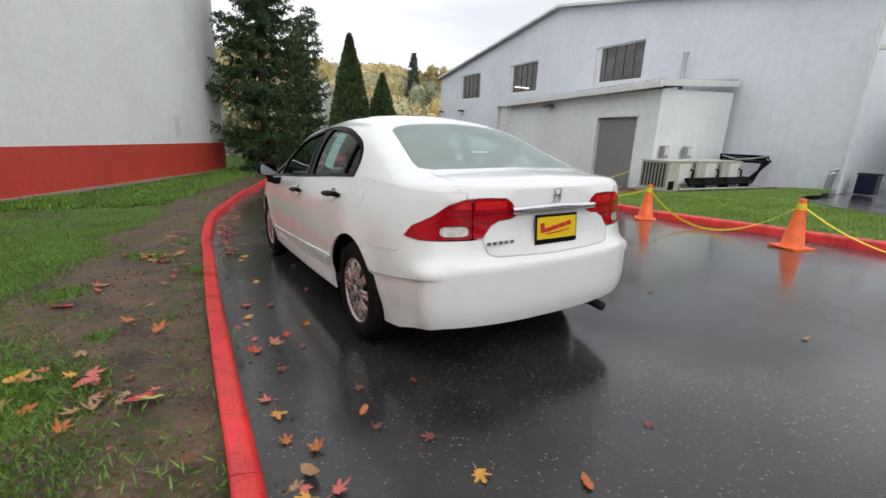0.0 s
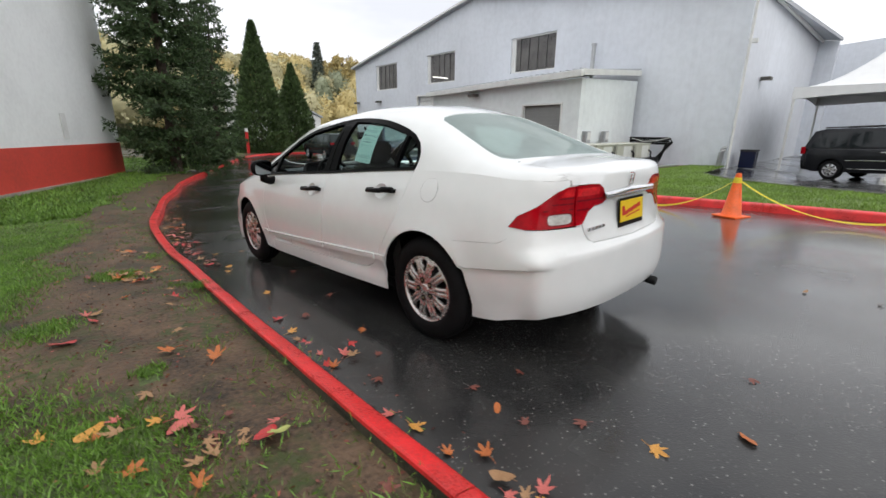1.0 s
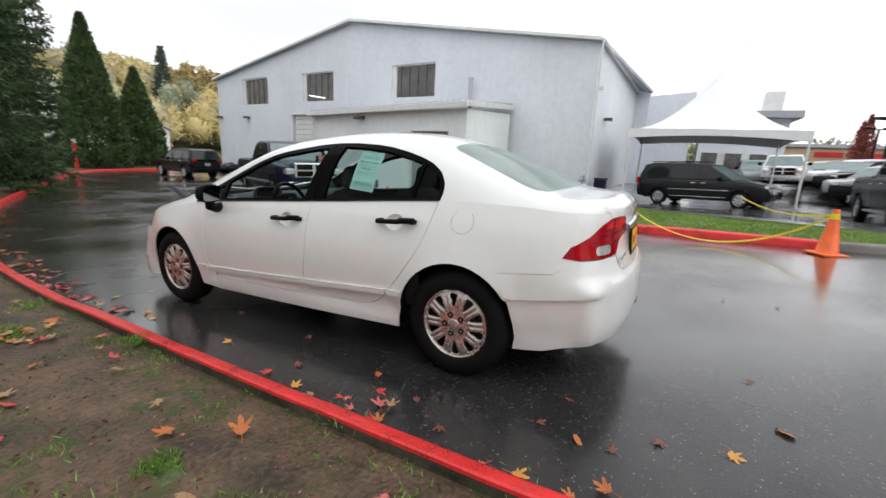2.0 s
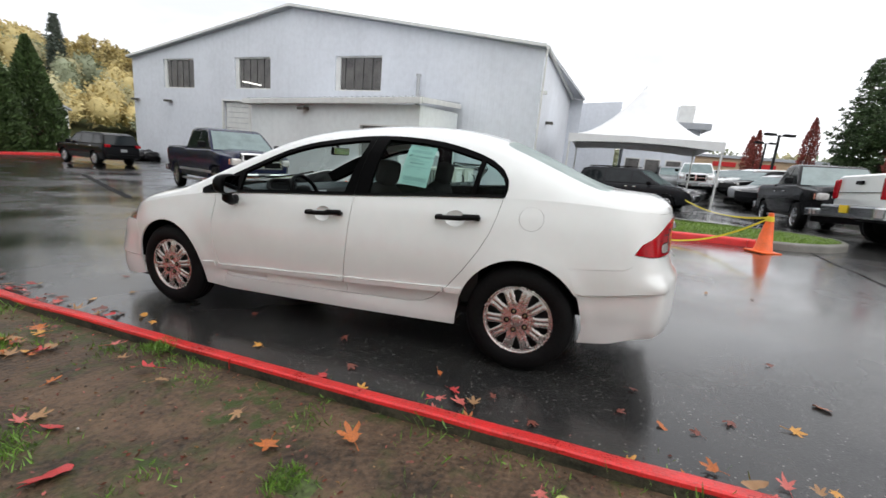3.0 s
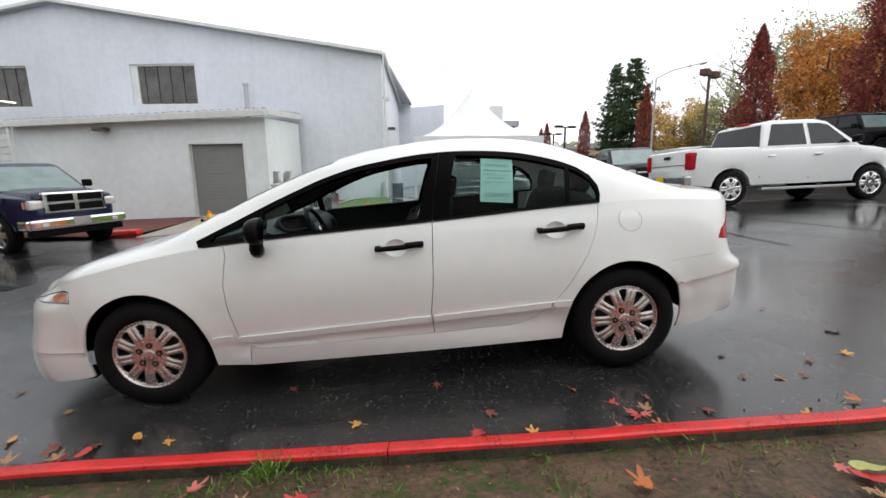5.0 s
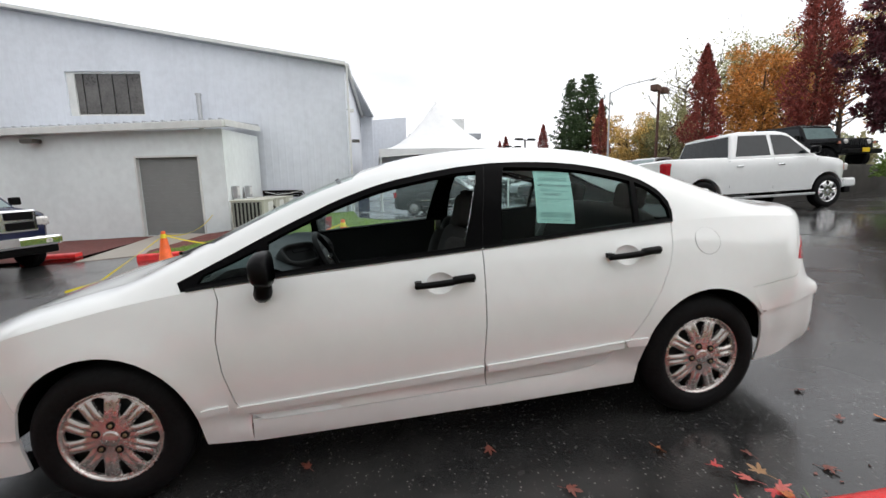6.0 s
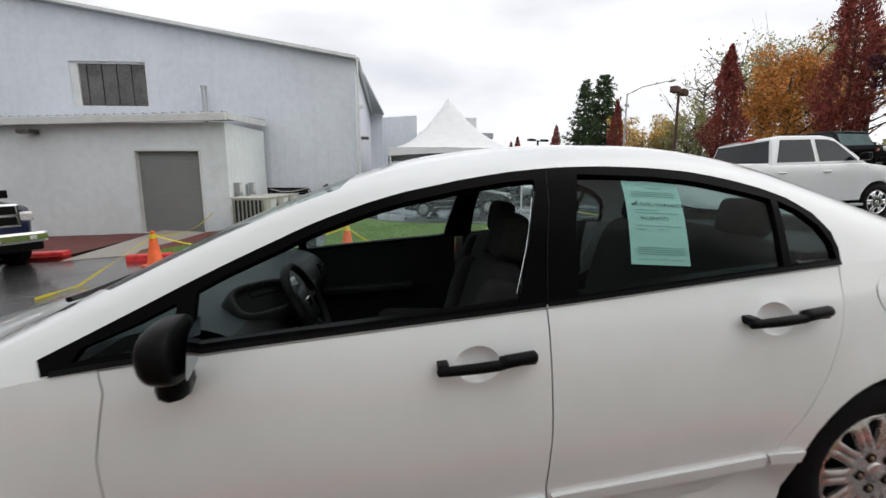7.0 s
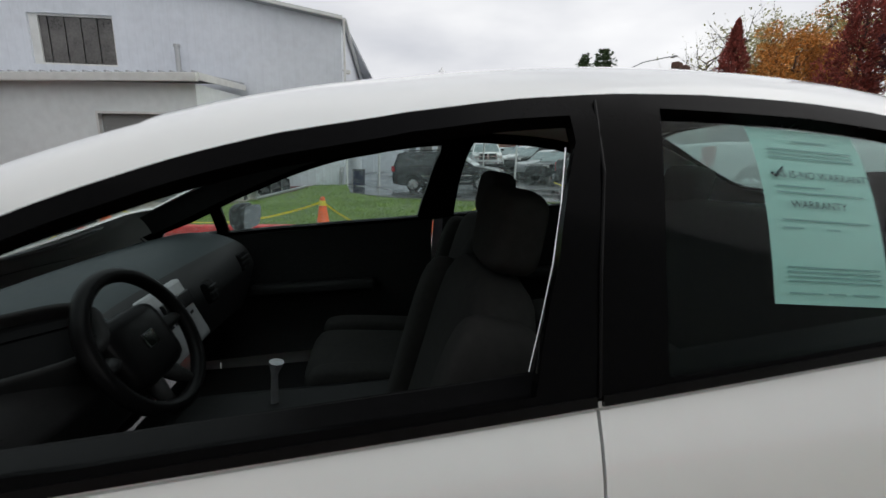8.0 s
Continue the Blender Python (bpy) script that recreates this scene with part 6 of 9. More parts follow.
# dashboard: a deep top with an instrument hood, vents and a centre console
dash_prof = [(1.02, 0.915), (0.86, 0.945), (0.76, 0.945), (0.68, 0.925), (0.61, 0.880), (0.58, 0.81), (0.59, 0.76), (0.62, 0.68), (0.66, 0.60), (0.78, 0.56), (1.00, 0.56)]
sm = smooth_poly(dash_prof, 4, False)
bm = bmesh.new()
rows_ = []
for k in range(21):
    x = -0.69 + 1.38 * k / 20
    bow = -0.035 * (x / 0.69) ** 2
    hood = 0.012 * math.exp(-((x + 0.37) / 0.16) ** 2)
    rows_.append([bm.verts.new((x, y + bow - 0.05 * math.exp(-((x + 0.37) / 0.17) ** 2) * (1 if z > 0.8 and y < 0.8 else 0), z + (hood if z > 0.85 and y < 0.85 else 0))) for y, z in sm])
for a, b in zip(rows_, rows_[1:]):
    for i in range(len(sm) - 1):
        bm.faces.new((a[i], a[i + 1], b[i + 1], b[i]))
dash = part("dashboard", bm, DASH, sedan, "dashboard with a grey top and a dark lower half", smooth=True)
dash.data.materials.append(DASH_DARK)
for f in dash.data.polygons:
    f.material_index = 1 if f.center.z < 0.905 else 0
# instrument pod: a dark hood round a deep black opening that leans to the driver
lean_ = Vector((-0.50, -0.48, 0.72)).to_track_quat("Z", "Y").to_matrix().to_4x4()
pod_at = Matrix.Translation((-0.465, 0.575, 0.955)) @ lean_
bm = bmesh.new()
rings = []
for k_, z_ in ((1.42, -0.10), (1.24, 0.004), (1.16, 0.014), (1.04, 0.012), (1.0, 0.002), (0.94, -0.012)):
    ring = []
    for a in np.linspace(0, 2 * math.pi, 33)[:-1]:
        ring.append(bm.verts.new(pod_at @ Vector((k_ * 0.088 * math.copysign(abs(math.cos(a)) ** 0.6, math.cos(a)), k_ * 0.052 * math.copysign(abs(math.sin(a)) ** 0.6, math.sin(a)), z_))))
    rings.append(ring)
for a, b in zip(rings, rings[1:]):
    for k in range(32):
        bm.faces.new((a[k], a[(k + 1) % 32], b[(k + 1) % 32], b[k]))
bmesh.ops.recalc_face_normals(bm, faces=bm.faces)
pod = part("instrument_hood", bm, DASH_DARK, dash, "dark visor round the instruments", smooth=True)
part("instrument_panel", box_bm((0, 0, -0.016), (0.172, 0.100, 0.010), pod_at, 0.003), HOLE_BLACK, pod, "black instrument panel")
part("speed_display", box_bm((0.02, 0.028, -0.009), (0.10, 0.018, 0.004), pod_at, 0.001), HOLE_BLACK, pod, "black digital display")
bm = box_bm((0, 0, 0), (0.24, 0.03, 0.20), pose(0.03, 0.585, 0.80, -22), 0.012)
radio = part("radio", bm, SILVER, dash, "silver radio panel with buttons")
part("radio_display", box_bm((0, 0, 0), (0.16, 0.01, 0.045), pose(0.03, 0.565, 0.85, -22), 0.004), BLACK_GLOSS, dash)
for k in range(6):
    part("radio_button", box_bm((0, 0, 0), (0.028, 0.01, 0.014), pose(-0.05 + 0.032 * k, 0.572, 0.795, -22), 0.003), DASH_DARK, dash)
for x in (-0.615, 0.615, -0.15, 0.20):
    bm = box_bm((0, 0, 0), (0.10 if abs(x) > 0.5 else 0.06, 0.025, 0.075), pose(x, 0.565 if abs(x) > 0.5 else 0.545, 0.83, -15, 0, 0), 0.015)
    vent = part("air_vent", bm, HOLE_BLACK, dash, "black air vent")
    for j in range(3):
        part("vent_slat", box_bm((0, 0, 0), (0.085 if abs(x) > 0.5 else 0.05, 0.01, 0.006), pose(x, 0.552 if abs(x) > 0.5 else 0.532, 0.81 + 0.02 * j, -15)), DASH_DARK, dash)
bm = bmesh.new()
add_box(bm, (0, 0.15, 0.42), (0.20, 0.95, 0.22), None, 0.04)
add_box(bm, (0, -0.20, 0.56), (0.18, 0.32, 0.10), None, 0.03)
console = part("centre_console", bm, DASH_DARK, sedan, "dark centre console")
bm = tube_bm([(0, 0.33, 0.52), (0, 0.32, 0.62), (0, 0.31, 0.66)], [0.012, 0.010, 0.022], 10)
part("gear_lever", bm, SILVER, console, "silver gear lever")
# steering wheel
sw = empty("steering_wheel", pose(-0.335, 0.462, 0.896, 66, 0, 0))
sw.parent = sedan
bm = bmesh.new()
n = 40
add_tube(bm, [(0.148 * math.cos(2 * math.pi * k / n), 0.146 * math.sin(2 * math.pi * k / n), 0) for k in range(n + 1)], 0.0155, 10, False)
part("wheel_rim", bm, BLACK, sw, smooth=True)
bm = bmesh.new()
cushion(bm, (0.19, 0.15, 0.06), pose(0, -0.005, -0.025), n=5)
part("wheel_hub", bm, BLACK, sw, smooth=True)
for a in (0, 180, 250, 290):
    x, y = math.cos(radians(a)), math.sin(radians(a))
    part("wheel_spoke", tube_bm([(0.06 * x, 0.06 * y, -0.03), (0.143 * x, 0.143 * y, -0.004)], [0.022, 0.012], 8), DASH_DARK, sw, smooth=True)
part("horn_emblem", box_bm((0, 0, 0), (0.04, 0.034, 0.006), pose(0, 0, 0.006), 0.003), CHROME, sw)
bm = tube_bm([(-0.335, 0.48, 0.868), (-0.34, 0.68, 0.80)], 0.045, 12)
part("steering_column", bm, DASH_DARK, sedan, smooth=True)
# inner mirror
bm = box_bm((0, 0, 0), (0.24, 0.025, 0.065), pose(0.0, 0.36, 1.235, 8), 0.012)
im = part("inner_mirror", bm, BLACK, sedan, "black inner mirror")
part("inner_mirror_glass", box_bm((0, 0, 0), (0.225, 0.004, 0.052), pose(0.0, 0.346, 1.235, 8), 0.001), CHROME, im)
part("mirror_stem", tube_bm([(0, 0.37, 1.25), (0, 0.41, 1.31)], 0.012, 6), BLACK, im)
# division of the two doors on the black pillar
for sgn in (1, -1):
    bm = tube_bm([up(y, s_of(y, z=z), -0.005) for y, z in ((-0.266, zb(-0.266) + 0.012), (-0.285, 1.10), (-0.312, 1.22), (-0.332, 1.316))], 0.0022, 6)
    if sgn < 0:
        mirrored(bm, False)
    part("pillar_seam", bm, BLACK, sedan)
# bright channel at the rear edge of the open front window
bm = tube_bm([up(y, s_of(y, z=z), 0.022) for y, z in ((-0.281, 1.27), (-0.258, 1.195), (-0.235, 1.12), (-0.210, 1.05), (-0.190, 0.995))], 0.0016, 6)
part("window_channel", bm, CHROME, sedan, "bright metal window channel")

# dealer paper behind the rear door glass
paper = tagged(empty("window_sticker"), "pale green printed warranty sheet taped inside the rear door glass", "paper sheet")


def on_paper(a, b, d=0.0):
    y = (-0.573 + 0.030 * b) - (0.181 + 0.006 * b) * a
    z = 1.294 - 0.244 * b - 0.020 * a
    return up(y, s_of(y, z=z), 0.018 + d)


CARM = Matrix.Rotation(radians(-2.775), 4, "X")
verts = [CARM @ on_paper(i / 6, j / 8) for j in range(9) for i in range(7)]
faces = [(j * 7 + i, j * 7 + i + 1, j * 7 + i + 8, j * 7 + i + 7) for j in range(8) for i in range(6)]
part("sheet", mesh_of(verts, faces), PAPER, paper, smooth=True)


INK_PALE = material("pale_ink", (0.24, 0.38, 0.37), 0.7, vary=0.1)
bm = bmesh.new()
for a0, a1, b in ((0.38, 0.70, 0.075), (0.12, 0.9, 0.13), (0.12, 0.9, 0.155), (0.12, 0.9, 0.18), (0.12, 0.55, 0.35), (0.12, 0.9, 0.385), (0.12, 0.9, 0.54), (0.12, 0.3, 0.585), (0.5, 0.62, 0.585), (0.12, 0.93, 0.80), (0.12, 0.93, 0.825), (0.12, 0.93, 0.85), (0.12, 0.93, 0.875), (0.12, 0.4, 0.94), (0.45, 0.6, 0.94), (0.66, 0.9, 0.94)):
    n = max(2, int((a1 - a0) * 8))
    h = 0.005
    t_ = [bm.verts.new(CARM @ on_paper(a0 + (a1 - a0) * k / n, b - h, -0.0015)) for k in range(n + 1)]
    q_ = [bm.verts.new(CARM @ on_paper(a0 + (a1 - a0) * k / n, b + h, -0.0015)) for k in range(n + 1)]
    for k in range(n):
        bm.faces.new((t_[k], t_[k + 1], q_[k + 1], q_[k]))
part("small_print", bm, INK_PALE, paper, "lines of small print")


def lettering(name, body, size, m, mat_, parent, label):
    cu = bpy.data.curves.new(name, "FONT")
    cu.body, cu.size, cu.align_x, cu.align_y = body, size, "CENTER", "CENTER"
    tmp = bpy.data.objects.new(name, cu)
    me = bpy.data.meshes.new_from_object(tmp)
    bpy.data.objects.remove(tmp)
    me.transform(m)
    me.materials.append(mat_)
    ob = new(name, me)
    ob.parent = parent
    ob["label"] = label
    return ob


def paper_frame(a, b):
    o = CARM @ on_paper(a, b, -0.003)
    right_ = (CARM @ on_paper(a + 0.05, b) - CARM @ on_paper(a - 0.05, b)).normalized()
    up_ = (CARM @ on_paper(a, b - 0.04) - CARM @ on_paper(a, b + 0.04)).normalized()
    out = right_.cross(up_).normalized()
    up_ = out.cross(right_)
    return Matrix(((right_.x, up_.x, out.x, o.x), (right_.y, up_.y, out.y, o.y), (right_.z, up_.z, out.z, o.z), (0, 0, 0, 1)))


lettering("heading", "AS IS-NO WARRANTY", 0.0165, paper_frame(0.56, 0.285), INK_DARK, paper, "printed words AS IS-NO WARRANTY")
lettering("heading", "WARRANTY", 0.0165, paper_frame(0.46, 0.455), INK_DARK, paper, "printed word WARRANTY")
bm = tube_bm([CARM @ on_paper(0.09, 0.28, -0.003), CARM @ on_paper(0.13, 0.30, -0.003), CARM @ on_paper(0.20, 0.245, -0.003)], 0.0018, 4)
part("tick", bm, INK_DARK, paper)

# ---- other vehicles ----
NAVY = material("navy_car_paint", (0.008, 0.012, 0.040), 0.24, 0.0, vary=0.08, coat=0.15, rough_vary=0.04, spec=0.25)
GRAPHITE = material("graphite_car_paint", (0.014, 0.015, 0.018), 0.25, 0.1, vary=0.08, coat=0.2, rough_vary=0.04, spec=0.3)
JET = material("black_car_paint", (0.006, 0.006, 0.007), 0.2, vary=0.1, coat=0.12, rough_vary=0.04, spec=0.12)
SILVER_PAINT = material("silver_car_paint", (0.42, 0.43, 0.44), 0.3, 0.5, vary=0.06, coat=0.8)
MAROON = material("maroon_car_paint", (0.10, 0.012, 0.016), 0.25, 0.2, vary=0.08, coat=1.0)
DARK_GLASS = material("dark_car_glass", (0.014, 0.018, 0.020), 0.05, vary=0.2, rough_vary=0.02, spec=0.35)
TEAL_GLASS = material("pale_car_glass", (0.16, 0.22, 0.22), 0.06, vary=0.2, rough_vary=0.02, spec=0.8)
DULL_CHROME = material("weathered_chrome", (0.42, 0.43, 0.44), 0.22, 1.0, vary=0.12, rough_vary=0.06)
ALLOY = material("alloy_wheel", (0.55, 0.55, 0.56), 0.25, 0.85, vary=0.1)


def outline_arches(pts, wheels, r, zc, base):
    """A side outline (y, z) from the front bottom round over the top, closed along the sill with two arches."""
    out = list(pts)
    rear, front_ = min(wheels), max(wheels)
    a0 = math.asin(max(-1, min(1, (base - zc) / r)))
    for c in (rear, front_):
        out += [(c + r * math.cos(a), zc + r * math.sin(a)) for a in np.linspace(math.pi - a0, a0, 13)]
    return out


def softened(bm, offset):
    """Rounds the long edges between a vehicle's flanks and its top."""
    bmesh.ops.recalc_face_normals(bm, faces=bm.faces)
    edges = [e for e in bm.edges if len(e.link_faces) == 2 and e.calc_face_angle(0) > radians(50) and min(v.co.z for v in e.verts) > 0.75 and abs(e.verts[0].co.x - e.verts[1].co.x) < 0.1]
    bmesh.ops.bevel(bm, geom=edges, offset=offset, segments=3, profile=0.5, affect="EDGES", clamp_overlap=True)
    return bm


def vehicle(name, label, m, paint, body, cab, wheels, half, wheel_r=0.34, base=0.30, panes=(), cab_in=0.20, wind=None, back=None, lights=(), extras=None, glass_mat=None, rim_mat=None, arch_r=None, body_in=0.04, seams=(), handles=(), category="car", mirror_at=None, taper=(0.16, 0.45), spokes=8):
    """A parked vehicle: side outlines in (y, z) made solid across its width, with panes, lamps, wheels and trim as parts."""
    thing = tagged(empty(name, m), label, category)
    ar = arch_r or wheel_r + 0.06
    ys_b = [p[0] for p in body]
    y_lo, y_hi = min(ys_b), max(ys_b)
    z_hi = max(p[1] for p in body)

    def hw(y, z):
        k = half - body_in * max(0.0, (z - 0.75 * z_hi) / (0.25 * z_hi)) ** 1.6 - 0.05 * max(0.0, (0.5 - z) / 0.3) - 0.055 * (max(0.0, 0.80 * z_hi - z) / (0.5 * z_hi)) ** 1.6
        for end in (y_lo, y_hi):
            t = max(0.0, 1 - abs(y - end) / (taper[1] if end == y_hi else 0.45))
            k -= (taper[0] if end == y_hi else 0.13) * t ** 2.2
        return k

    side = lambda y, z, d: Vector((-hw(y, z) if d == 0 else hw(y, z), y, z))
    out = dense(outline_arches(body, wheels, ar, wheel_r, base), 0.12)
    bm = softened(slab(out, [], side, 1.0, 0.16), 0.035)
    shade(part("body", bm, paint, thing), 38)
    if cab:
        cz0, cz1 = min(p[1] for p in cab), max(p[1] for p in cab)

        def cw(y, z):
            k = half - body_in - 0.01 - cab_in * max(0.0, (z - cz0) / (cz1 - cz0)) ** 1.15
            return k

        cside = lambda y, z, d: Vector((-cw(y, z) if d == 0 else cw(y, z), y, z))
        bm = softened(slab(dense(cab, 0.12), [], cside, 1.0, 0.14), 0.045)
        roof = shade(part("cabin", bm, paint, thing), 38)
        for poly in panes:
            for s in (-1, 1):
                v, f = fill(dense(poly, 0.15), (), 0.0)
                bm = mesh_of([(s * (cw(y, z) + 0.006), y, z) for y, z in v], f)
                part("side_pane", bm, glass_mat or DARK_GLASS, roof)
        for spec_, nm in ((wind, "windscreen"), (back, "rear_pane")):
            if spec_:
                (y0, z0), (y1, z1) = spec_
                n = Vector((0, -(z1 - z0), y1 - y0)).normalized()
                if n.y * (1 if nm == "windscreen" else -1) < 0:
                    n = -n
                q = []
                for t in (0.06, 0.94):
                    y, z = y0 + (y1 - y0) * t, z0 + (z1 - z0) * t
                    w = cw(y, z) - 0.055
                    q.append([(-w, y + n.y * 0.008, z + n.z * 0.008), (w, y + n.y * 0.008, z + n.z * 0.008)])
                bm = mesh_of([q[0][0], q[0][1], q[1][1], q[1][0]], [(0, 1, 2, 3)])
                part(nm, bm, (TEAL_GLASS if nm == "windscreen" else glass_mat or DARK_GLASS), roof)
        if mirror_at:
            for s in (-1, 1):
                y, z = mirror_at
                part("door_mirror", box_bm((s * (half + 0.10), y, z), (0.20, 0.10, 0.17), None, 0.03), JET if paint is not NAVY else BLACK, thing)
    for s in (-1, 1):
        for y in wheels:
            wheel(thing, Matrix.Translation((s * (half - 0.135), y, wheel_r)) @ Matrix.Rotation(s * math.pi / 2, 4, "Y"), wheel_r, 0.24, wheel_r * 0.66, spokes, rim_mat or ALLOY)
        for y0, z0, y1, z1 in seams:
            part("door_seam", tube_bm([(s * (hw(y0, z0) + 0.0), y0, z0), (s * (hw(y1, z1) + 0.0), y1, z1)], 0.006, 4), BLACK, thing)
        for y, z in handles:
            part("door_handle", box_bm((s * (hw(y, z) + 0.012), y, z), (0.03, 0.18, 0.035), None, 0.01), extras.get("handle", CHROME) if extras else CHROME, thing)
    for nm, mt, (x, y, z), size in lights:
        for s in ((-1, 1) if x else (1,)):
            part(nm, box_bm((s * x, y, z), size, None, min(size) * 0.25), mt, thing)
    bm = box_bm((0, (wheels[0] + wheels[1]) / 2, base + 0.06), (2 * half - 0.45, y_hi - y_lo - 0.5, 0.16), None, 0.03)
    part("chassis", bm, BLACK, thing)
    return thing


def stand(x, y, heading, pitch=None):
    """The pose of a vehicle whose middle stands at (x, y) of the ground; heading: degrees of its front from +y, turning left."""
    d = Vector((-math.sin(radians(heading)), math.cos(radians(heading))))
    rise = (gz(y + d.y * 1.5) - gz(y - d.y * 1.5)) / 3.0
    side = Vector((d.y, -d.x))
    lean = (gz(y + side.y) - gz(y - side.y)) / 2.0
    return pose(x, y, ground_at(x, y)) @ Matrix.Rotation(radians(heading), 4, "Z") @ Matrix.Rotation(math.atan(rise), 4, "X") @ Matrix.Rotation(-math.atan(lean), 4, "Y")


# pickup outlines: y from the rear axle, front positive
def pickup(name, label, m, paint, wb, bed, glass_mat, grille, lift=0.0, wheel_r=0.395, trim=DULL_CHROME, nose=0.92, tail=1.20):
    f, r = wb + nose, -tail
    c0, c1 = bed, wb - 0.35
    body = [(f, 0.52), (f + 0.02, 0.80), (f - 0.01, 0.98 + lift), (f - 0.06, 1.05 + lift), (f - 0.20, 1.11 + lift), (wb + 0.35, 1.17 + lift), (wb - 0.15, 1.235 + lift), (wb - 0.32, 1.27 + lift), (c0 + 0.02, 1.27 + lift), (c0, 1.32 + lift), (r + 0.06, 1.34 + lift), (r, 1.30 + lift), (r - 0.02, 0.72), (r, 0.52)]
    cab = [(c1 + 0.12, 1.24 + lift), (c1 - 0.62, 1.85 + lift), (c1 - 0.90, 1.91 + lift), (c0 + 0.45, 1.92 + lift), (c0 + 0.22, 1.85 + lift), (c0 + 0.06, 1.24 + lift)]
    mid = (c0 + c1) / 2 + 0.02
    panes = [[(mid + 0.05, 1.33 + lift), (c1 - 0.16, 1.33 + lift), (c1 - 0.62, 1.76 + lift), (c1 - 0.80, 1.81 + lift), (mid + 0.05, 1.82 + lift)], [(c0 + 0.22, 1.33 + lift), (mid - 0.05, 1.33 + lift), (mid - 0.05, 1.82 + lift), (c0 + 0.40, 1.82 + lift)]]
    lights = [("headlight", LAMP_CLEAR, (0.69, f - 0.10, 0.97 + lift), (0.24, 0.22, 0.19)), ("turn_lamp", LAMP_AMBER, (0.80, f - 0.24, 0.97 + lift), (0.08, 0.20, 0.15)),
              ("tail_lamp", LAMP_RED, (0.83, r + 0.07, 1.06 + lift), (0.19, 0.24, 0.40)), ("fog_lamp", LAMP_CLEAR, (0.66, f + 0.12, 0.57 + 0.6 * lift), (0.11, 0.04, 0.075)),
              ("front_bumper", trim, (0, f + 0.0, 0.58 + 0.6 * lift), (1.80, 0.26, 0.22)), ("bumper_end", trim, (0.86, f - 0.10, 0.58 + 0.6 * lift), (0.18, 0.34, 0.20)), ("lower_valance", BLACK, (0, f - 0.06, 0.40 + 0.6 * lift), (1.74, 0.2, 0.16)), ("rear_bumper", DULL_CHROME, (0, r - 0.10, 0.62), (1.96, 0.18, 0.24)),
              ("front_plate", STEEL, (0, f + 0.14, 0.60 + 0.6 * lift), (0.32, 0.02, 0.16)), ("side_step", STEEL, (0.93, (wb - bed) / 2 + 0.5, 0.36), (0.12, c1 - c0 - 0.1, 0.06))]
    t = vehicle(name, label, m, paint, body, cab, (0.0, wb), 1.0, wheel_r, 0.46, panes, 0.20, (cab[0], cab[1]), (cab[5], cab[4]), lights, {"handle": paint if grille else CHROME}, glass_mat, CHROME, wheel_r + 0.085, 0.05,
                seams=((mid, 0.55, mid, 1.24), (c1 + 0.02, 0.55, c1 + 0.02, 1.18), (c0 + 0.03, 0.62, c0 + 0.03, 1.24)), handles=((c0 + 0.28, 1.10), (mid + 0.18, 1.10)), category="pickup truck", mirror_at=(c1 - 0.18, 1.40 + lift), taper=(0.30, 0.75), spokes=6)
    # domed bonnet between the wings
    bm, rows_ = bmesh.new(), []
    y0, y1 = wb - 0.30, f - 0.02
    for j in range(13):
        y = y0 + (y1 - y0) * j / 12
        k = max(0.0, (y - (y1 - 0.30)) / 0.30)
        zt = 1.245 + lift - 0.05 * (y - y0) / (y1 - y0) - 0.11 * k ** 2.2
        w = 0.74 - 0.10 * j / 12
        row = [bm.verts.new((-w - 0.03, y, zt - 0.18))]
        for i in range(13):
            x = -1 + i / 6
            row.append(bm.verts.new((w * x, y, zt + 0.075 * (1 - abs(x) ** 3.5))))
        row.append(bm.verts.new((w + 0.03, y, zt - 0.18)))
        rows_.append(row)
    for a, b in zip(rows_, rows_[1:]):
        for i in range(14):
            bm.faces.new((a[i], a[i + 1], b[i + 1], b[i]))
    part("bonnet", bm, paint, t, smooth=True)
    for s in (-1, 1):
        for c in (0.0, wb):
            ra = wheel_r + 0.09
            part("arch_lip", tube_bm([(s * (0.965 - (0.05 if c else 0) * max(0, math.cos(a_))), c + ra * math.cos(a_), wheel_r + ra * math.sin(a_)) for a_ in np.linspace(0.15, math.pi - 0.15, 15)], 0.022, 8), paint, t)
    if grille:
        g = part("grille", box_bm((0, f - 0.02, 1.0 + lift), (1.16, 0.12, 0.44), None, 0.04), CHROME, t, "chrome crosshair grille")
        for sx in (-1, 1):
            for sz in (-1, 1):
                part("grille_opening", box_bm((sx * 0.275, f + 0.045, 1.0 + lift + sz * 0.098), (0.46, 0.03, 0.150), None, 0.01), BLACK, g)
    else:
        g = part("grille", box_bm((0, f - 0.03, 0.97), (1.1, 0.1, 0.36), None, 0.03), BLACK_GLOSS, t, "black grille")
        part("grille_bar", box_bm((0, f + 0.03, 0.97), (1.08, 0.03, 0.06), None, 0.01), CHROME, g)
    part("tailgate_handle", box_bm((0, r - 0.03, 1.18), (0.24, 0.03, 0.07), None, 0.01), BLACK, t)
    bm = bmesh.new()
    add_box(bm, (0, (r + c0) / 2 + 0.02, 1.346 + lift), (1.62, c0 - r - 0.22, 0.012))
    part("bed_cover", bm, BLACK, t, "dark open load bed")
    part("third_lamp", box_bm((0, c0 + 0.36, 1.91 + lift), (0.34, 0.10, 0.05), None, 0.015), LAMP_RED, t)
    part("tailgate_seam", box_bm((0, r - 0.022, 0.99), (1.52, 0.012, 0.012)), DASH_DARK, t)
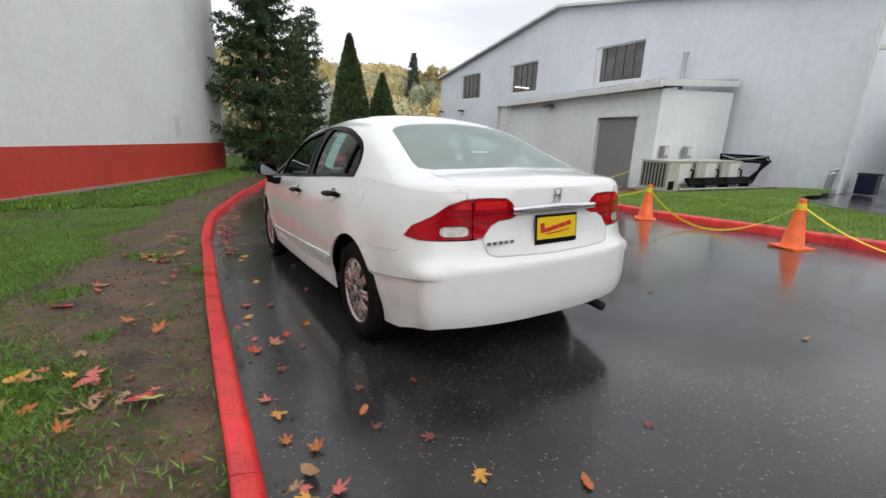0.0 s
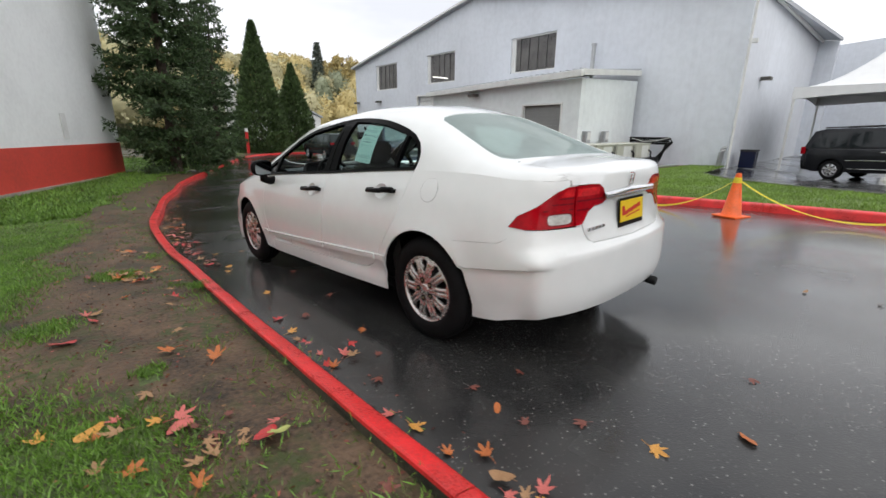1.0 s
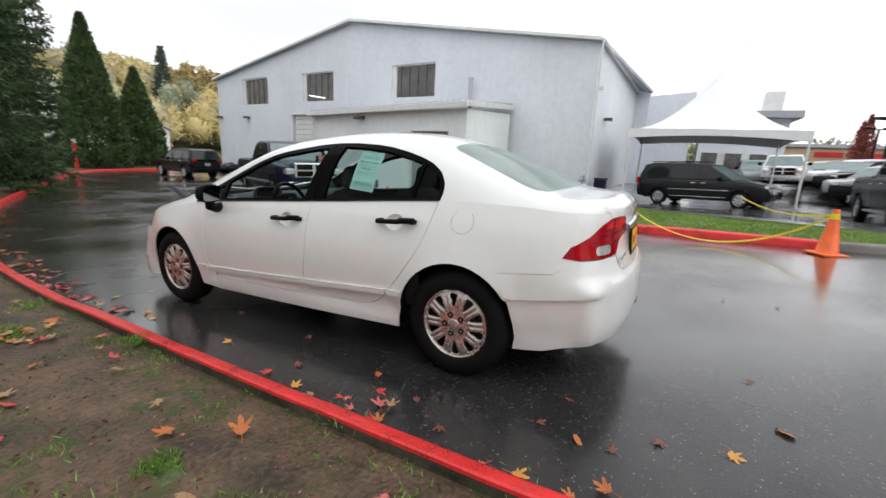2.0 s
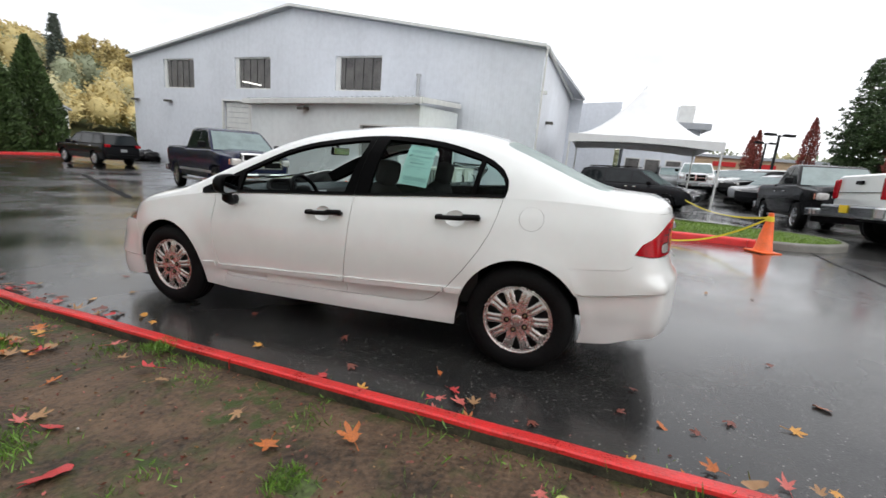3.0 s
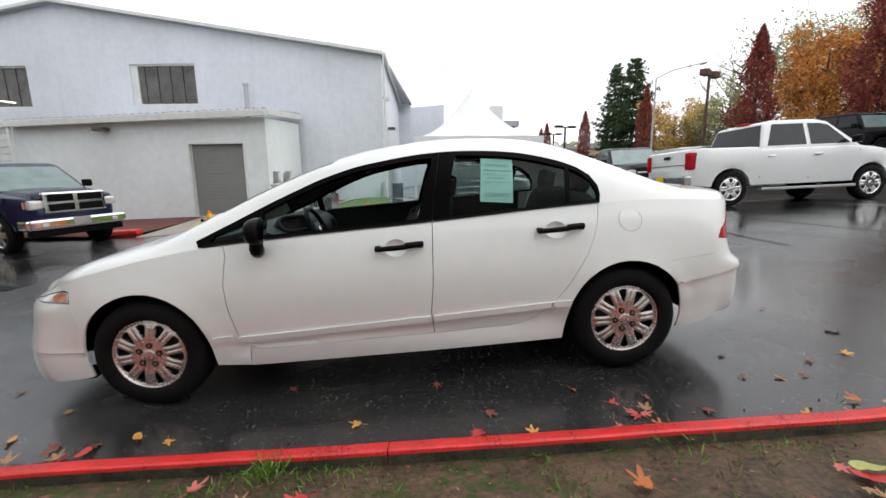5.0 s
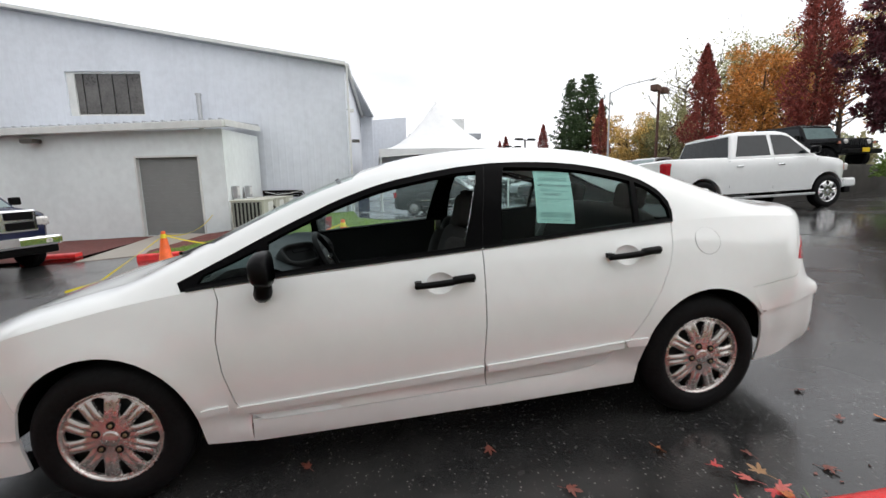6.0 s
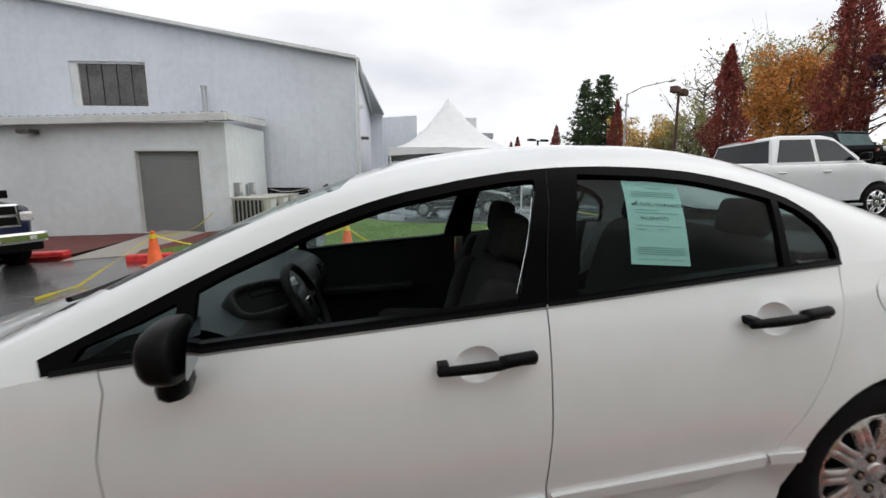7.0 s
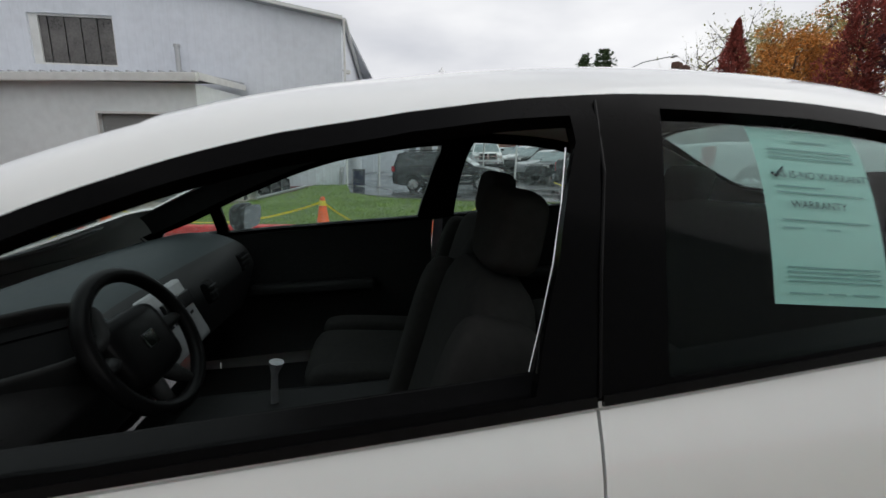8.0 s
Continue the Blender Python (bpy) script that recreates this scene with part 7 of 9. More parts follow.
    part("dealer_plate", box_bm((0, r - 0.20, 0.66), (0.30, 0.012, 0.15), None, 0.002), PLATE_YELLOW, t)
    return t


def from_wheels(rear, front_, half, side=1):
    """The pose of a vehicle with its rear axle at the origin of its outline, from its two right-hand wheels on the ground."""
    r, f = Vector(rear), Vector(front_)
    d = (f - r).normalized()
    right = Vector((d.y, -d.x))
    c = r - right * half * side
    head = math.degrees(math.atan2(-d.x, d.y))
    rise = (ground_at(c.x + d.x * 3, c.y + d.y * 3) - ground_at(c.x, c.y)) / 3.0
    lean = (ground_at(c.x + right.x, c.y + right.y) - ground_at(c.x - right.x, c.y - right.y)) / 2.0
    return pose(c.x, c.y, ground_at(c.x, c.y)) @ Matrix.Rotation(radians(head), 4, "Z") @ Matrix.Rotation(math.atan(rise), 4, "X") @ Matrix.Rotation(-math.atan(lean), 4, "Y")


navy = pickup("pickup_truck", "navy blue pickup with a chrome grille on wet asphalt", from_wheels((7.77, 11.95), (6.17, 8.46), 0.86), NAVY, 3.84, 1.10, DARK_GLASS, True, 0.02, 0.41, CHROME)
for s in (-1, 1):
    part("side_stripe", box_bm((s * 0.985, 2.05, 0.66), (0.03, 3.1, 0.07), None, 0.01), STEEL, navy, "silver lower side stripe")
white = pickup("pickup_truck", "white crew-cab pickup with a dealer plate parked beside the island", from_wheels((6.40, -7.30), (6.39, -10.66), 0.86), CAR_WHITE, 3.36, 0.64, DARK_GLASS, False, trim=CAR_WHITE, nose=0.76, tail=0.92)
pickup("pickup_truck", "glossy black pickup parked facing the drive", from_wheels((14.6, -7.23), (11.4, -7.0), 0.86), JET, 3.25, 0.9, DARK_GLASS, False)

# minivan
van_body = [(3.98, 0.36), (4.02, 0.55), (3.96, 0.74), (3.80, 0.86), (3.2, 1.00), (2.75, 1.06), (-0.85, 1.08), (-0.98, 0.95), (-1.02, 0.60), (-0.98, 0.34)]
van_cab = [(2.85, 1.04), (1.85, 1.66), (1.3, 1.74), (-0.35, 1.76), (-0.72, 1.68), (-0.95, 1.05)]
van_panes = [[(1.62, 1.12), (2.45, 1.12), (1.86, 1.52), (1.62, 1.60)], [(0.42, 1.12), (1.54, 1.12), (1.54, 1.61), (0.42, 1.64)], [(-0.72, 1.12), (0.34, 1.12), (0.34, 1.64), (-0.45, 1.62)]]
vehicle("minivan", "dark grey minivan with a chrome side strip under the tent", from_wheels((18.2, -1.57), (17.0, -4.55), 0.85), GRAPHITE, van_body, van_cab, (0.0, 3.08), 0.99, 0.335, 0.28, van_panes, 0.17, ((2.85, 1.04), (1.85, 1.66)), ((-0.95, 1.05), (-0.72, 1.68)),
              [("headlight", LAMP_CLEAR, (0.74, 3.72, 0.78), (0.34, 0.34, 0.15)), ("tail_lamp", LAMP_RED, (0.90, -0.93, 1.02), (0.14, 0.14, 0.26)), ("grille", CHROME, (0, 3.98, 0.62), (0.9, 0.1, 0.14)), ("chrome_strip", CHROME, (0.995, 1.55, 0.68), (0.02, 2.3, 0.035)), ("sill_strip", CHROME, (0.975, 1.55, 0.40), (0.02, 2.1, 0.022)), ("roof_rail", BLACK, (0.70, 0.5, 1.80), (0.05, 1.9, 0.04))],
              seams=((1.58, 0.34, 1.58, 1.05), (0.38, 0.34, 0.38, 1.05), (2.62, 0.45, 2.62, 1.02)), handles=((1.75, 0.95), (1.40, 0.95)), category="minivan", mirror_at=(2.35, 1.12))

# sport utility vehicles
suv_body = [(3.55, 0.40), (3.60, 0.62), (3.55, 0.86), (3.35, 0.98), (2.55, 1.06), (-0.78, 1.10), (-0.92, 1.0), (-0.97, 0.60), (-0.92, 0.40)]
suv_cab = [(2.45, 1.05), (1.70, 1.60), (1.3, 1.68), (-0.35, 1.68), (-0.66, 1.58), (-0.90, 1.08)]
suv_panes = [[(1.20, 1.12), (2.10, 1.12), (1.66, 1.50), (1.20, 1.58)], [(0.15, 1.12), (1.12, 1.12), (1.12, 1.58), (0.15, 1.58)], [(-0.65, 1.14), (0.07, 1.12), (0.07, 1.57), (-0.42, 1.54)]]


def suv(label, m, paint, plate_mat=STEEL, s=1.0):
    return vehicle("suv", label, m, paint, suv_body, suv_cab, (0.0, 2.72), 0.92, 0.355, 0.34, suv_panes, 0.16, ((2.45, 1.05), (1.70, 1.60)), ((-0.90, 1.08), (-0.66, 1.58)),
                   [("headlight", LAMP_CLEAR, (0.68, 3.42, 0.86), (0.36, 0.2, 0.14)), ("tail_lamp", LAMP_RED, (0.74, -0.93, 1.04), (0.26, 0.10, 0.14)), ("rear_plate", plate_mat, (0, -0.99, 0.82), (0.31, 0.02, 0.15)), ("rear_bumper", BLACK, (0, -0.96, 0.50), (1.6, 0.12, 0.2))],
                   seams=((1.16, 0.4, 1.16, 1.06), (0.11, 0.5, 0.11, 1.08)), handles=((1.32, 0.98), (0.26, 0.98)), category="car", mirror_at=(1.98, 1.14))


suv("black suv parked with its tail to the drive", stand(12.5, 21.8, -4) @ pose(0, 1.0, 0), JET)

# upright off-roader on the raised lot
jeep_body = [(3.45, 0.62), (3.48, 1.00), (3.38, 1.14), (2.25, 1.20), (-0.62, 1.22), (-0.74, 1.1), (-0.76, 0.62)]
jeep_cab = [(2.12, 1.18), (1.80, 1.72), (1.68, 1.82), (-0.60, 1.82), (-0.72, 1.74), (-0.74, 1.2)]
jeep_panes = [[(1.02, 1.28), (1.88, 1.28), (1.70, 1.69), (1.02, 1.71)], [(0.08, 1.28), (0.94, 1.28), (0.94, 1.71), (0.08, 1.71)], [(-0.66, 1.28), (0.0, 1.28), (0.0, 1.71), (-0.62, 1.71)]]
RAISED = 1.50
jeep = vehicle("off_roader", "black upright off-roader with a round-lamp front on the raised lot", pose(15.03, -18.2, RAISED, 0, 0, 89.5), JET, jeep_body, jeep_cab, (0.0, 2.95), 0.86, 0.40, 0.55, jeep_panes, 0.08, ((2.12, 1.18), (1.80, 1.72)), ((-0.74, 1.2), (-0.72, 1.74)),
               [("fender", BLACK, (0.86, 2.95, 0.98), (0.24, 1.0, 0.08)), ("fender", BLACK, (0.86, 0.0, 0.98), (0.20, 0.95, 0.08)), ("front_bumper", BLACK, (0, 3.66, 0.62), (1.6, 0.22, 0.18)), ("front_plate", PLATE_YELLOW, (0.0, 3.80, 0.66), (0.32, 0.02, 0.16)), ("turn_lamp", LAMP_AMBER, (0.80, 3.44, 0.96), (0.10, 0.06, 0.10))],
               seams=((0.98, 0.6, 0.98, 1.2), (0.04, 0.6, 0.04, 1.2)), handles=((1.12, 1.10), (0.18, 1.10)), category="off-roader", mirror_at=(1.86, 1.30), rim_mat=BLACK)
for s in (-1, 1):
    bm = bmesh.new()
    add_lathe(bm, [(0.10, 0.0), (0.10, 0.03), (0.08, 0.045), (0.0005, 0.05)], 20, Matrix.Translation((s * 0.52, 3.44, 1.0)) @ Matrix.Rotation(-math.pi / 2, 4, "X"))
    part("round_headlight", bm, LAMP_CLEAR, jeep, smooth=True)
for k in range(7):
    part("grille_slot", box_bm(((k - 3) * 0.105, 3.49, 0.98), (0.055, 0.02, 0.26), None, 0.008), DASH_DARK, jeep)

# far rows of the lot
far = [(30.5, -7.8, 80, "pickup"), (31.5, -12.5, 20, "white"), (28.5, -12.3, 20, "black"), (25.5, -12.0, 25, "silver"), (35.0, -12.6, 20, "black"), (38.2, -12.8, 20, "silver"), (41.5, -13.0, 20, "maroon"), (45.0, -13.2, 20, "white"), (24.0, -18.5, 30, "silver"), (28.0, -19.5, 30, "maroon"), (32.0, -20.5, 30, "silver"), (36.0, -21.5, 30, "black"), (48.5, -13.5, 20, "silver"), (22.6, -11.6, 25, "black"), (17.5, 40.0, 80, "maroon"), (34.0, -6.5, 90, "silver")]
paints = {"white": CAR_WHITE, "black": JET, "silver": SILVER_PAINT, "maroon": MAROON}
made = {}
for x, y, h, kind in far:
    if kind == "pickup":
        pickup("pickup_truck", "white pickup parked far across the lot", stand(x, y, h), CAR_WHITE, 3.57, 0.98, TEAL_GLASS, True)
    elif kind in made:
        copy_thing(made[kind], stand(x, y, h))
    else:
        made[kind] = suv(kind + " suv parked in the far row of the lot", stand(x, y, h), paints[kind])
        made[kind]["group"] = "far parked cars"

# ---- trees ----
NEEDLE = material("spruce_needles", (0.050, 0.088, 0.030), 0.7, vary=0.35, scale=1.2, fine=10.0, random_hue=0.45, island=True)
THUJA = material("thuja_leaves", (0.060, 0.100, 0.030), 0.7, vary=0.3, scale=1.0, fine=10.0, random_hue=0.45, island=True)
RED_LEAF = material("russet_leaves", (0.26, 0.055, 0.040), 0.65, vary=0.3, scale=1.0, fine=8.0, random_hue=0.5, island=True)
DARK_RED_LEAF = material("dark_red_leaves", (0.105, 0.022, 0.030), 0.65, vary=0.3, scale=1.0, fine=8.0, random_hue=0.5, island=True)
YELLOW_LEAF = material("golden_leaves", (0.66, 0.45, 0.14), 0.65, vary=0.3, scale=0.8, fine=8.0, random_hue=0.4, island=True)
ORANGE_LEAF = material("orange_leaves", (0.58, 0.27, 0.06), 0.65, vary=0.3, scale=0.8, fine=8.0, random_hue=0.4, island=True)
OLIVE_LEAF = material("olive_leaves", (0.38, 0.37, 0.17), 0.65, vary=0.35, scale=0.8, fine=8.0, random_hue=0.4, island=True)


def cloud(name, tips, mat_, parent, rng, size, slim=0.35, kind=True):
    """Many small leaf blades: tips hold (place, direction); each blade is a folded diamond."""
    pos = np.array([t[0] for t in tips])
    way = np.array([t[1] for t in tips])
    n = len(pos)
    way /= np.maximum(1e-6, np.linalg.norm(way, axis=1))[:, None]
    rnd = rng.normal(size=(n, 3))
    side = np.cross(way, rnd)
    side /= np.maximum(1e-6, np.linalg.norm(side, axis=1))[:, None]
    ln = (size * rng.uniform(0.6, 1.4, n))[:, None]
    wd = ln * slim * 0.5
    a = pos - way * ln * 0.15
    b = pos + way * ln * 0.35 + side * wd
    c = pos + way * ln
    d = pos + way * ln * 0.35 - side * wd
    verts = np.stack([a, b, c, d], 1).reshape(-1, 3)
    me = bpy.data.meshes.new(name)
    me.vertices.add(4 * n)
    me.vertices.foreach_set("co", verts.ravel())
    me.loops.add(4 * n)
    me.loops.foreach_set("vertex_index", np.arange(4 * n))
    me.polygons.add(n)
    me.polygons.foreach_set("loop_start", np.arange(n) * 4)
    me.polygons.foreach_set("loop_total", np.full(n, 4))
    me.update(calc_edges=True)
    me.materials.append(mat_)
    ob = new(name, me)
    ob.parent = parent
    if kind:
        ob["kind"] = "stuff"
    return ob


def spruce(name, label, at, height, radius, seed, mat_=None, dense_=1.0, droop=0.25, gap=0.0, blade=0.26, category="tree", power=0.8, first=0.05):
    rng = np.random.default_rng(seed)
    tree = tagged(empty(name, Matrix.Translation(at)), label, category)
    part("trunk", tube_bm([(0, 0, -0.3), (0.02, 0.01, height * 0.5), (0, 0, height * 0.97)], [height * 0.018, height * 0.011, 0.015], 8), BARK, tree)
    tips, limbs = [], bmesh.new()
    z = height * first
    while z < height * 0.985:
        t = z / height
        reach = radius * (1 - t) ** power * rng.uniform(0.85, 1.1) + 0.05
        n = int(rng.integers(6, 9))
        turn = rng.uniform(0, 6.28)
        for k in range(n):
            if rng.uniform() < gap:
                continue
            ang = turn + 6.283 * k / n + rng.normal() * 0.18
            r = reach * rng.uniform(0.68, 1.18)
            out = np.array([math.cos(ang), math.sin(ang), 0.0])
            lift = 0.35 * t - droop * (1 - t)
            end = out * r + np.array([0, 0, z + lift * r])
            base = np.array([0, 0, z])
            if r > 0.5:
                add_tube(limbs, [tuple(base), tuple((base + end) / 2 + np.array([0, 0, 0.06 * r])), tuple(end)], [0.012 + 0.010 * r, 0.012 + 0.004 * r, 0.004], 4, False)
            m = max(5, int(22 * r * dense_))
            for j in range(m):
                q = (j + rng.uniform()) / m
                q = 0.12 + 0.92 * q
                p = base + (end - base) * q + np.array([0, 0, 0.06 * r * 4 * q * (1 - q)])
                wide = 0.30 * r * (1.1 - q) + 0.10
                p = p + np.cross(out, (0, 0, 1)) * rng.normal() * wide * 0.6 + np.array([0, 0, rng.normal() * 0.05])
                d = out * 0.8 + rng.normal(size=3) * 0.45 + np.array([0, 0, -0.12])
                tips.append((p, d))
                d2 = out * 0.4 + rng.normal(size=3) * 0.6 + np.array([0, 0, -0.25])
                tips.append((p, d2))
        z += height * 0.030 * rng.uniform(0.75, 1.25) * (1.0 - 0.35 * t)
    part("branching", limbs, BARK, tree)["kind"] = "stuff"
    cloud("crown", tips, mat_ or NEEDLE, tree, rng, blade, 0.30)
    return tree


def column(name, label, at, height, radius, seed, mat_, count, blade=0.2, bare=0.06, category="tree", slim=0.45, lump=0.22, shape=None):
    """A dense upright crown on a short trunk: thujas and columnar broadleaves."""
    rng = np.random.default_rng(seed)
    tree = tagged(empty(name, Matrix.Translation(at)), label, category)
    part("trunk", tube_bm([(0, 0, -0.3), (0, 0, height * 0.5), (0, 0, height * 0.9)], [0.10, 0.07, 0.02], 8), BARK, tree)
    limbs = bmesh.new()
    for k in range(26):
        z = height * (bare + 0.8 * k / 26)
        a = k * 2.4
        r = radius * 0.7 * (1 - 0.8 * k / 26)
        add_tube(limbs, [(0, 0, z), (r * math.cos(a), r * math.sin(a), z + 0.9 * r + 0.25)], [0.03, 0.008], 4, False)
    part("branching", limbs, BARK, tree)["kind"] = "stuff"
    shape = shape or (lambda t: (0.45 + 0.55 * min(1, t / 0.30)) * (1 - t ** 2.1) ** 0.9 if t > 0 else 0.4)
    tips = []
    while len(tips) < count:
        t = rng.uniform() ** 1.15
        a = rng.uniform(0, 6.283)
        z = height * (bare + (1 - bare) * t)
        n = noise.noise((math.cos(a) * 1.3 + seed, math.sin(a) * 1.3, z * 0.55)) + 0.5 * noise.noise((math.cos(a) * 3 + seed, math.sin(a) * 3, z * 1.6))
        n += 0.55 * noise.noise((math.cos(a) * 6 + seed, math.sin(a) * 6, z * 3.4))
        r = radius * shape(t) * (1 + lump * n)
        if n < -0.52:
            continue
        r *= 1 - 0.55 * rng.uniform() ** 2.2
        p = np.array([r * math.cos(a), r * math.sin(a), z + rng.normal() * 0.05])
        d = np.array([math.cos(a) * 0.55, math.sin(a) * 0.55, 0.75]) + rng.normal(size=3) * 0.45
        tips.append((p, d))
    cloud("crown", tips, mat_, tree, rng, blade, slim)
    return tree


def broadleaf(name, label, at, height, radius, seed, mat_, count, blade=0.28, category="tree", bare=0.25, thin=0.0):
    """An open crown: a forked trunk with limbs, and leaf clumps round the limb ends."""
    rng = np.random.default_rng(seed)
    tree = tagged(empty(name, Matrix.Translation(at)), label, category)
    bm = bmesh.new()
    add_tube(bm, [(0, 0, -0.4), (0.05, 0.02, height * 0.35), (0.0, 0.05, height * 0.75)], [height * 0.020, height * 0.013, height * 0.004], 8)
    part("trunk", bm, BARK, tree)
    limbs, ends = bmesh.new(), []
    for k in range(34):
        z = height * (bare + 0.55 * (k / 34))
        a = k * 2.399 + rng.normal() * 0.3
        t = (z / height - bare) / (1 - bare)
        r = radius * (0.55 + 0.6 * math.sin(math.pi * min(1, t + 0.2))) * rng.uniform(0.6, 1.05)
        e = np.array([r * math.cos(a), r * math.sin(a), z + r * rng.uniform(0.35, 0.9)])
        mid = np.array([0.5 * r * math.cos(a), 0.5 * r * math.sin(a), z + 0.25 * r])
        add_tube(limbs, [(0, 0, z), tuple(mid), tuple(e)], [0.012 * height * 0.6, 0.035, 0.010], 5, False)
        ends += [(e, 1.0), ((e + mid) / 2, 0.8)]
        for j in range(4):
            e2 = e + rng.normal(size=3) * radius * 0.24 + np.array([0, 0, 0.12 * radius])
            add_tube(limbs, [tuple(mid + (e - mid) * rng.uniform(0.3, 0.9)), tuple(e2)], [0.02, 0.006], 4, False)
            ends.append((e2, 0.7))
    part("branching", limbs, BARK, tree)["kind"] = "stuff"
    if count:
        tips = []
        clump = radius * 0.26
        for k in range(count):
            e, w = ends[int(rng.integers(len(ends)))]
            v = rng.normal(size=3)
            v /= np.linalg.norm(v)
            p = e + v * clump * w * rng.uniform(0.2, 1.0) ** 0.6
            if p[2] > height:
                continue
            tips.append((p, v + rng.normal(size=3) * 0.7))
        cloud("crown", tips, mat_, tree, rng, blade, 0.6)
    return tree


def bough_spruce(name, label, at, height, radius, seed, power=0.62, whorl=0.42, first=0.04, droop=0.20, curl=0.34, gap=0.12, blade=0.15, lean=(0.0, 0.0), full_=9.0):
    """A spruce of separate layered boughs: each one droops, turns up at its tip and carries flat sprays on both sides."""
    rng = np.random.default_rng(seed)
    tree = tagged(empty(name, Matrix.Translation(at)), label, "tree")
    top = np.array([lean[0], lean[1], height])
    axis = lambda z: np.array([lean[0], lean[1], 0.0]) * (z / height) ** 1.5 + np.array([0, 0, z])
    part("trunk", tube_bm([(0, 0, -0.3), tuple(axis(height * 0.4)), tuple(axis(height * 0.75)), tuple(top)], [height * 0.017, height * 0.012, height * 0.007, 0.012], 8), BARK, tree)
    tips, limbs = [], bmesh.new()
    z = height * first
    while z < height * 0.98:
        t = z / height
        full = radius * (1 - t) ** power * (0.75 + 0.25 * min(1.0, t / 0.10)) + 0.12
        n = int(rng.integers(5, 8))
        turn = rng.uniform(0, 6.28)
        for k in range(n):
            if rng.uniform() < gap:
                continue
            ang = turn + 6.283 * k / n + rng.normal() * 0.2
            r = float(full * rng.choice([0.6, 0.85, 1.0, 1.12, 1.3], p=[0.18, 0.25, 0.32, 0.17, 0.08]))
            out = np.array([math.cos(ang), math.sin(ang), 0.0])
            side = np.array([-out[1], out[0], 0.0])
            d_, c_ = droop * rng.uniform(0.6, 1.3) * (1 - 0.7 * t), curl * rng.uniform(0.6, 1.4)
            along = lambda q: axis(z) + out * r * q + np.array([0, 0, r * (-d_ * q * 1.6 + c_ * q ** 2.6 + 0.25 * t * q)])
            if r > 0.35:
                add_tube(limbs, [tuple(along(q)) for q in (0.0, 0.35, 0.7, 1.0)], [0.012 + 0.011 * r, 0.010 + 0.007 * r, 0.012, 0.004], 4, False)
            m = max(4, int(r * full_))
            for j in range(m):
                q = 0.10 + 0.92 * (j + rng.uniform()) / m
                p0 = along(min(q, 1.02))
                for s_ in (-1, 1):
                    ln = (0.36 * r * (1.08 - q) + 0.16) * rng.uniform(0.6, 1.2)
                    way = out * 0.62 + side * s_ * 0.75 + np.array([0, 0, -0.22 + 0.30 * rng.normal()])
                    cnt = max(3, int(ln * 17))
                    for i in range(cnt):
                        f = (i + rng.uniform()) / cnt
                        p = p0 + way * ln * f + np.array([0, 0, -0.12 * ln * f * f])
                        tips.append((p, way * 0.8 + rng.normal(size=3) * 0.42))
                        tips.append((p + np.array([0, 0, 0.02]), way * 0.4 + np.array([0, 0, 0.3]) + rng.normal(size=3) * 0.5))
        z += whorl * rng.uniform(0.7, 1.35) * (1.0 - 0.45 * t)
    part("branching", limbs, BARK, tree)["kind"] = "stuff"
    cloud("crown", tips, NEEDLE, tree, rng, blade, 0.34)
    return tree


# by the white wall
bough_spruce("spruce", "tall dark green spruce with layered boughs close to the white wall", (2.0, 17.4, gz(16.9) + 0.05), 13.0, 2.05, 11, gap=0.10, power=0.50, whorl=0.50, full_=12.0, blade=0.140, droop=0.30, curl=0.40)
bough_spruce("spruce", "dark green spruce with a ragged top beside the kerb", (4.97, 21.60, gz(21.3)), 8.4, 1.35, 12, gap=0.22, power=0.55, lean=(0.3, 0.1), whorl=0.50, full_=11.0, blade=0.140, droop=0.28)
bough_spruce("spruce", "dark ragged spruce behind the kerb bend", (5.3, 25.2, gz(25.4)), 8.6, 1.6, 13, gap=0.22, power=0.55, whorl=0.52, full_=8.0, blade=0.17)
cone_shape = lambda t: (0.8 + 0.2 * min(1, t / 0.1)) * (1 - t ** 1.35) ** 0.95 if t > 0 else 0.7
column("thuja", "tall dense green cone-shaped thuja", (11.7, 33.0, gz(33)), 9.7, 2.15, 21, THUJA, 19000, 0.26, 0.0, shape=cone_shape, lump=0.14)
column("thuja", "smaller dense green cone-shaped thuja", (15.7, 35.4, gz(35)), 7.3, 1.95, 22, THUJA, 13000, 0.26, 0.0, shape=cone_shape, lump=0.14)

# along the raised lot and the street
column("columnar_tree", "russet columnar street tree in autumn leaf", (23.2, -21.0, 1.4), 8.1, 1.0, 31, RED_LEAF, 15000, 0.14, 0.06, lump=1.0)
column("columnar_tree", "tall dark russet columnar tree in autumn leaf", (17.2, -22.5, 1.45), 11.5, 1.2, 32, RED_LEAF, 24000, 0.14, 0.08, lump=0.95)
broadleaf("maple", "broad dark purple-red maple", (12.9, -22.6, 1.45), 8.0, 1.65, 33, DARK_RED_LEAF, 36000, 0.15, bare=0.16)
broadleaf("maple", "golden orange maple in autumn leaf", (24.8, -27.0, 1.4), 9.6, 2.5, 34, ORANGE_LEAF, 24000, 0.16, bare=0.10)
broadleaf("maple", "olive-yellow maple in autumn leaf", (35.8, -28.0, 1.3), 7.6, 2.3, 35, OLIVE_LEAF, 14000, 0.16, bare=0.08)
broadleaf("maple", "golden yellow maple in autumn leaf", (39.8, -26.0, 1.2), 6.6, 2.5, 36, YELLOW_LEAF, 14000, 0.16, bare=0.08)
